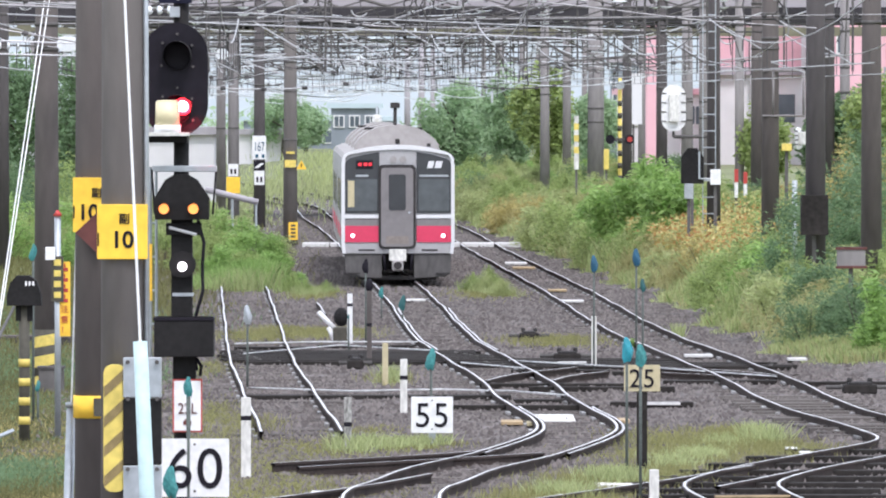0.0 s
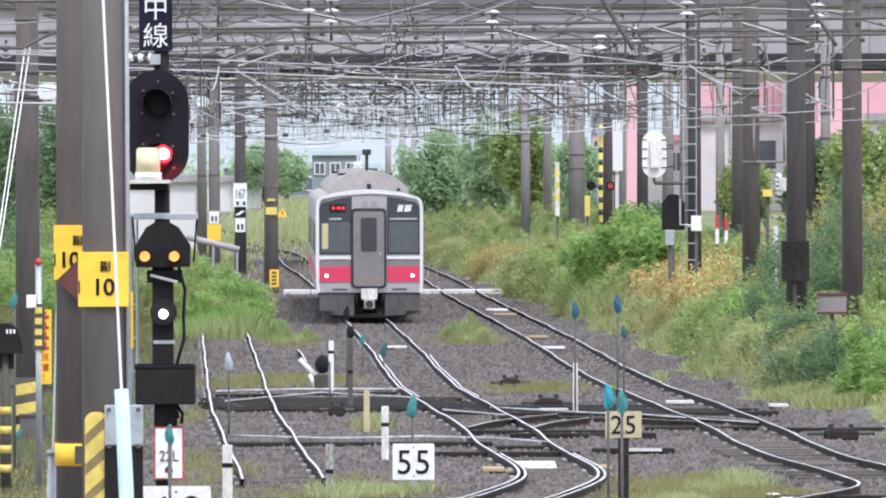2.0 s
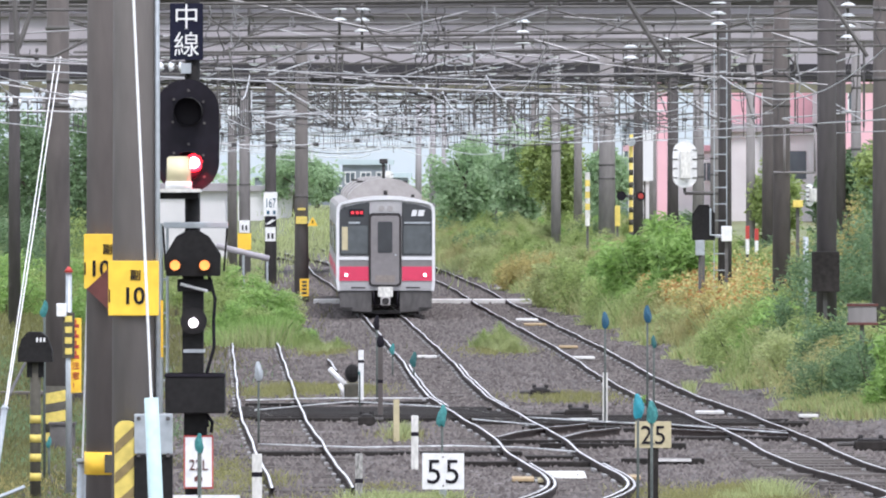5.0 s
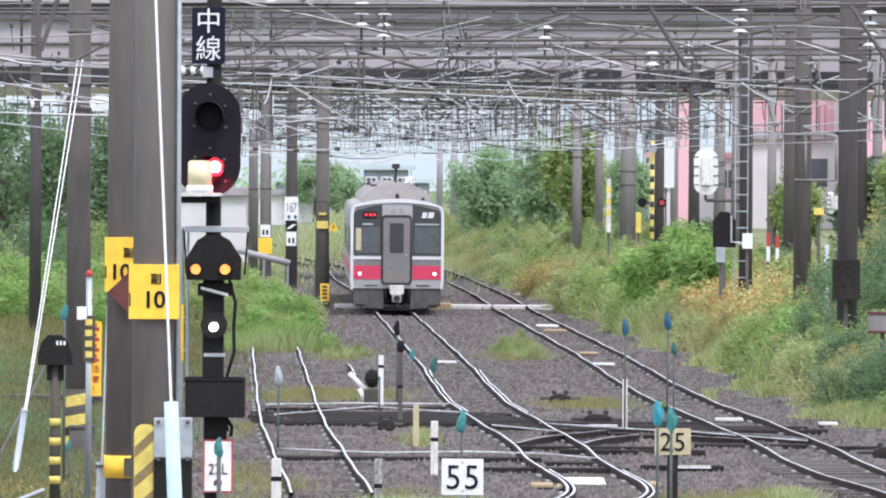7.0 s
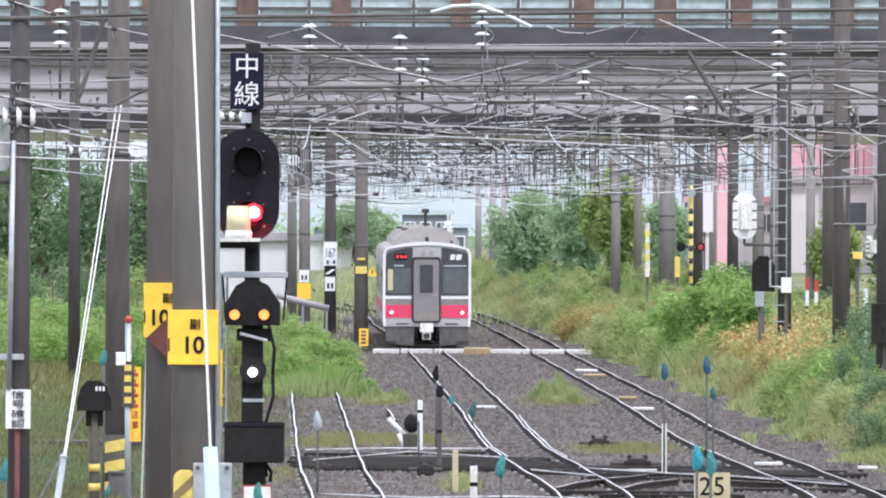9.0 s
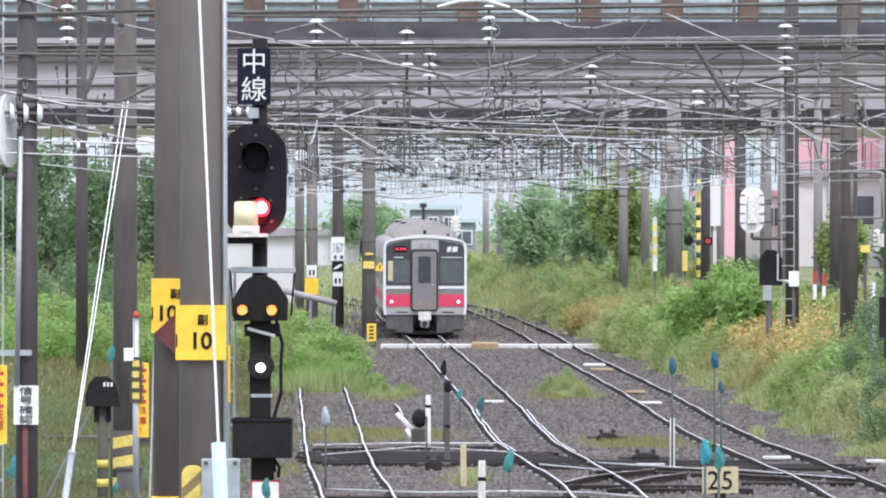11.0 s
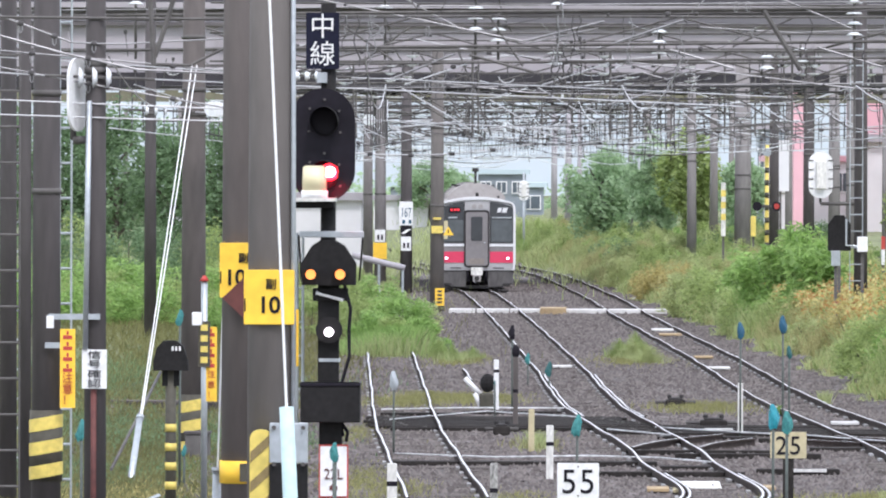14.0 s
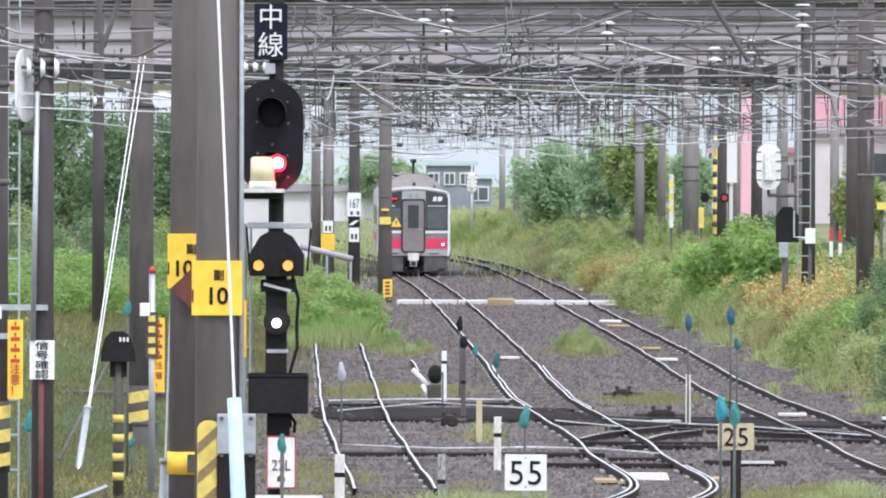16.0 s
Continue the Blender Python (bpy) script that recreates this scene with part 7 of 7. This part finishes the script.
def gravel():
    """Loose ballast stones over the track bed."""
    g = np.random.default_rng(12)
    n = 135000
    y = 95 + 250 * g.uniform(0, 1, n) ** 1.5
    x = g.uniform(-6.2, 9.0, n)
    e = np.array([interp(BANK, v) for v in y])
    keep = x < e + 0.3
    x, y = x[keep], y[keep]
    n = len(x)
    z = np.array([terrain(a, b) for a, b in zip(x, y)])
    r = g.uniform(0.018, 0.05, n)[:, None, None] * (1 + y / 400)[:, None, None]
    base = np.array([[-1, -0.7, -0.3], [1, -0.6, -0.3], [0.1, 1, -0.3], [0, 0, 0.75]])
    a = g.uniform(0, 6.283, n)
    c, s = np.cos(a)[:, None], np.sin(a)[:, None]
    b = base[None] + g.normal(0, 0.22, (n, 4, 3))
    q = np.stack([b[:, :, 0] * c - b[:, :, 1] * s, b[:, :, 0] * s + b[:, :, 1] * c, b[:, :, 2]], 2) * r
    q += np.stack([x, y, z + 0.004], 1)[:, None, :]
    me = bpy.data.meshes.new("gravel")
    me.vertices.add(4 * n)
    me.vertices.foreach_set("co", q.ravel())
    tri = np.array([[0, 1, 3], [1, 2, 3], [2, 0, 3]], np.int32)
    idx = (np.arange(n, dtype=np.int32)[:, None, None] * 4 + tri[None]).ravel()
    me.loops.add(len(idx))
    me.loops.foreach_set("vertex_index", idx)
    me.polygons.add(3 * n)
    me.polygons.foreach_set("loop_start", np.arange(0, 9 * n, 3, dtype=np.int32))
    me.materials.append(M["stone"])
    me.update(calc_edges=True)
    tagged(new("gravel", me), "loose grey ballast stones of the track bed", "gravel", kind="stuff")


gravel()


def bank_grass(name, label, n, h, w, mat, seed, reach, inset=0.0, y0=120, y1=420):
    g = np.random.default_rng(seed)
    y = y0 + (y1 - y0) * g.uniform(0, 1, n) ** 1.25
    x = np.array([interp(BANK, v) for v in y]) + inset + np.abs(g.normal(0, reach, n))
    # uneven front edge
    x += 0.35 * np.sin(y * 0.31) + 0.25 * np.sin(y * 0.93 + 1)
    z = np.array([terrain(a, b) for a, b in zip(x, y)]) - 0.03
    return tagged(new(name, blade_mesh(name, np.column_stack([x, y, z]), h, w, M[mat], seed)), label, "grass", kind="stuff")


bank_grass("bank_grass", "tall green grass on the bank", 80000, 0.42, 0.016, "grass", 5, 2.6, 0.35)
bank_grass("bank_dry_grass", "yellowed tall grass on the bank", 40000, 0.42, 0.016, "grass_dry", 6, 2.2, 0.35)
bank_grass("bank_weeds", "broad green weeds on the bank", 26000, 0.4, 0.035, "leaf", 7, 2.4, 0.4)
bank_grass("bank_fringe", "low grass fringe of the ballast", 16000, 0.18, 0.010, "grass", 8, 0.5, 0.1)

# woods beyond the far curve
gw = np.random.default_rng(33)
cw = np.column_stack([gw.uniform(-75, 45, 90), gw.uniform(690, 760, 90), gw.uniform(0.5, 2.6, 90)])
iw = gw.integers(0, 90, 26000)
woods = cw[iw] + gw.normal(0, 1, (26000, 3)) * np.array([1.5, 1.5, 0.8])
woods = woods[woods[:, 2] > -0.1]
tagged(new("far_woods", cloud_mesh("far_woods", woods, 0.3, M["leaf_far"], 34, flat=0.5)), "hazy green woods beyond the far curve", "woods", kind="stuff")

M["flower"] = material("weed_flower", (0.62, 0.46, 0.10), 0.7, var=0.4, scale=0.4, color2=(0.80, 0.72, 0.34), island=0.6, thin=0.5)
M["flower_red"] = material("orange_weed_flower", (0.50, 0.20, 0.08), 0.7, var=0.4, scale=0.4, color2=(0.72, 0.42, 0.16), island=0.6, thin=0.5)
for k_, (mat_, name_, lab_, n_) in enumerate((("flower", "bank_flowers", "yellow weed flowers on the bank", 11000), ("flower_red", "orange_flowers", "orange weed flowers on the bank", 5600))):
    gfl = np.random.default_rng(51 + k_)
    yf = 196 + 42 * gfl.uniform(0, 1, n_)
    xf = np.array([interp(BANK, v) for v in yf]) + 1.0 + np.abs(gfl.normal(0, 1.5, n_))
    keep = (np.sin(xf * 3.1 + yf * 0.7) + np.sin(yf * 1.3 + k_)) > -0.3
    xf, yf = xf[keep], yf[keep]
    zf = np.array([terrain(a, b) for a, b in zip(xf, yf)]) + gfl.uniform(0.45, 1.3, len(xf))
    tagged(new(name_, cloud_mesh(name_, np.column_stack([xf, yf, zf]), 0.05, M[mat_], 52 + k_, flat=0.6)), lab_, "flowers", kind="stuff")


# ---- the train's way and the end ----
def way(d):
    """Place and heading of a car whose rear end is d metres out, carried by its two bogies on the main track."""
    x0, x1 = interp(MAIN, d + 2.6), interp(MAIN, d + 17.0)
    k = 0.68 * (x1 - x0) / 14.4
    return interp(MAIN, d) + 0.08, math.degrees(math.atan(k))


def motions():
    rows_tail, rows_head = [], []
    for i in range(33):
        t = i * 0.5
        d = 216.6 * (1 + 0.0262 * t + 0.00055 * t * t)
        x, a = way(d)
        rows_tail.append((t, pose(x, d, 0, 0, 0, -a)))
        a2 = way(d + 20.0)[1]
        x2 = x + 20.0 * math.sin(radians(a))
        rows_head.append((t, pose(x2, d + 20.0, 0, 0, 0, -a2)))
    walk(TRAIN_TAIL, rows_tail)
    walk(TRAIN_HEAD, rows_head)


motions()
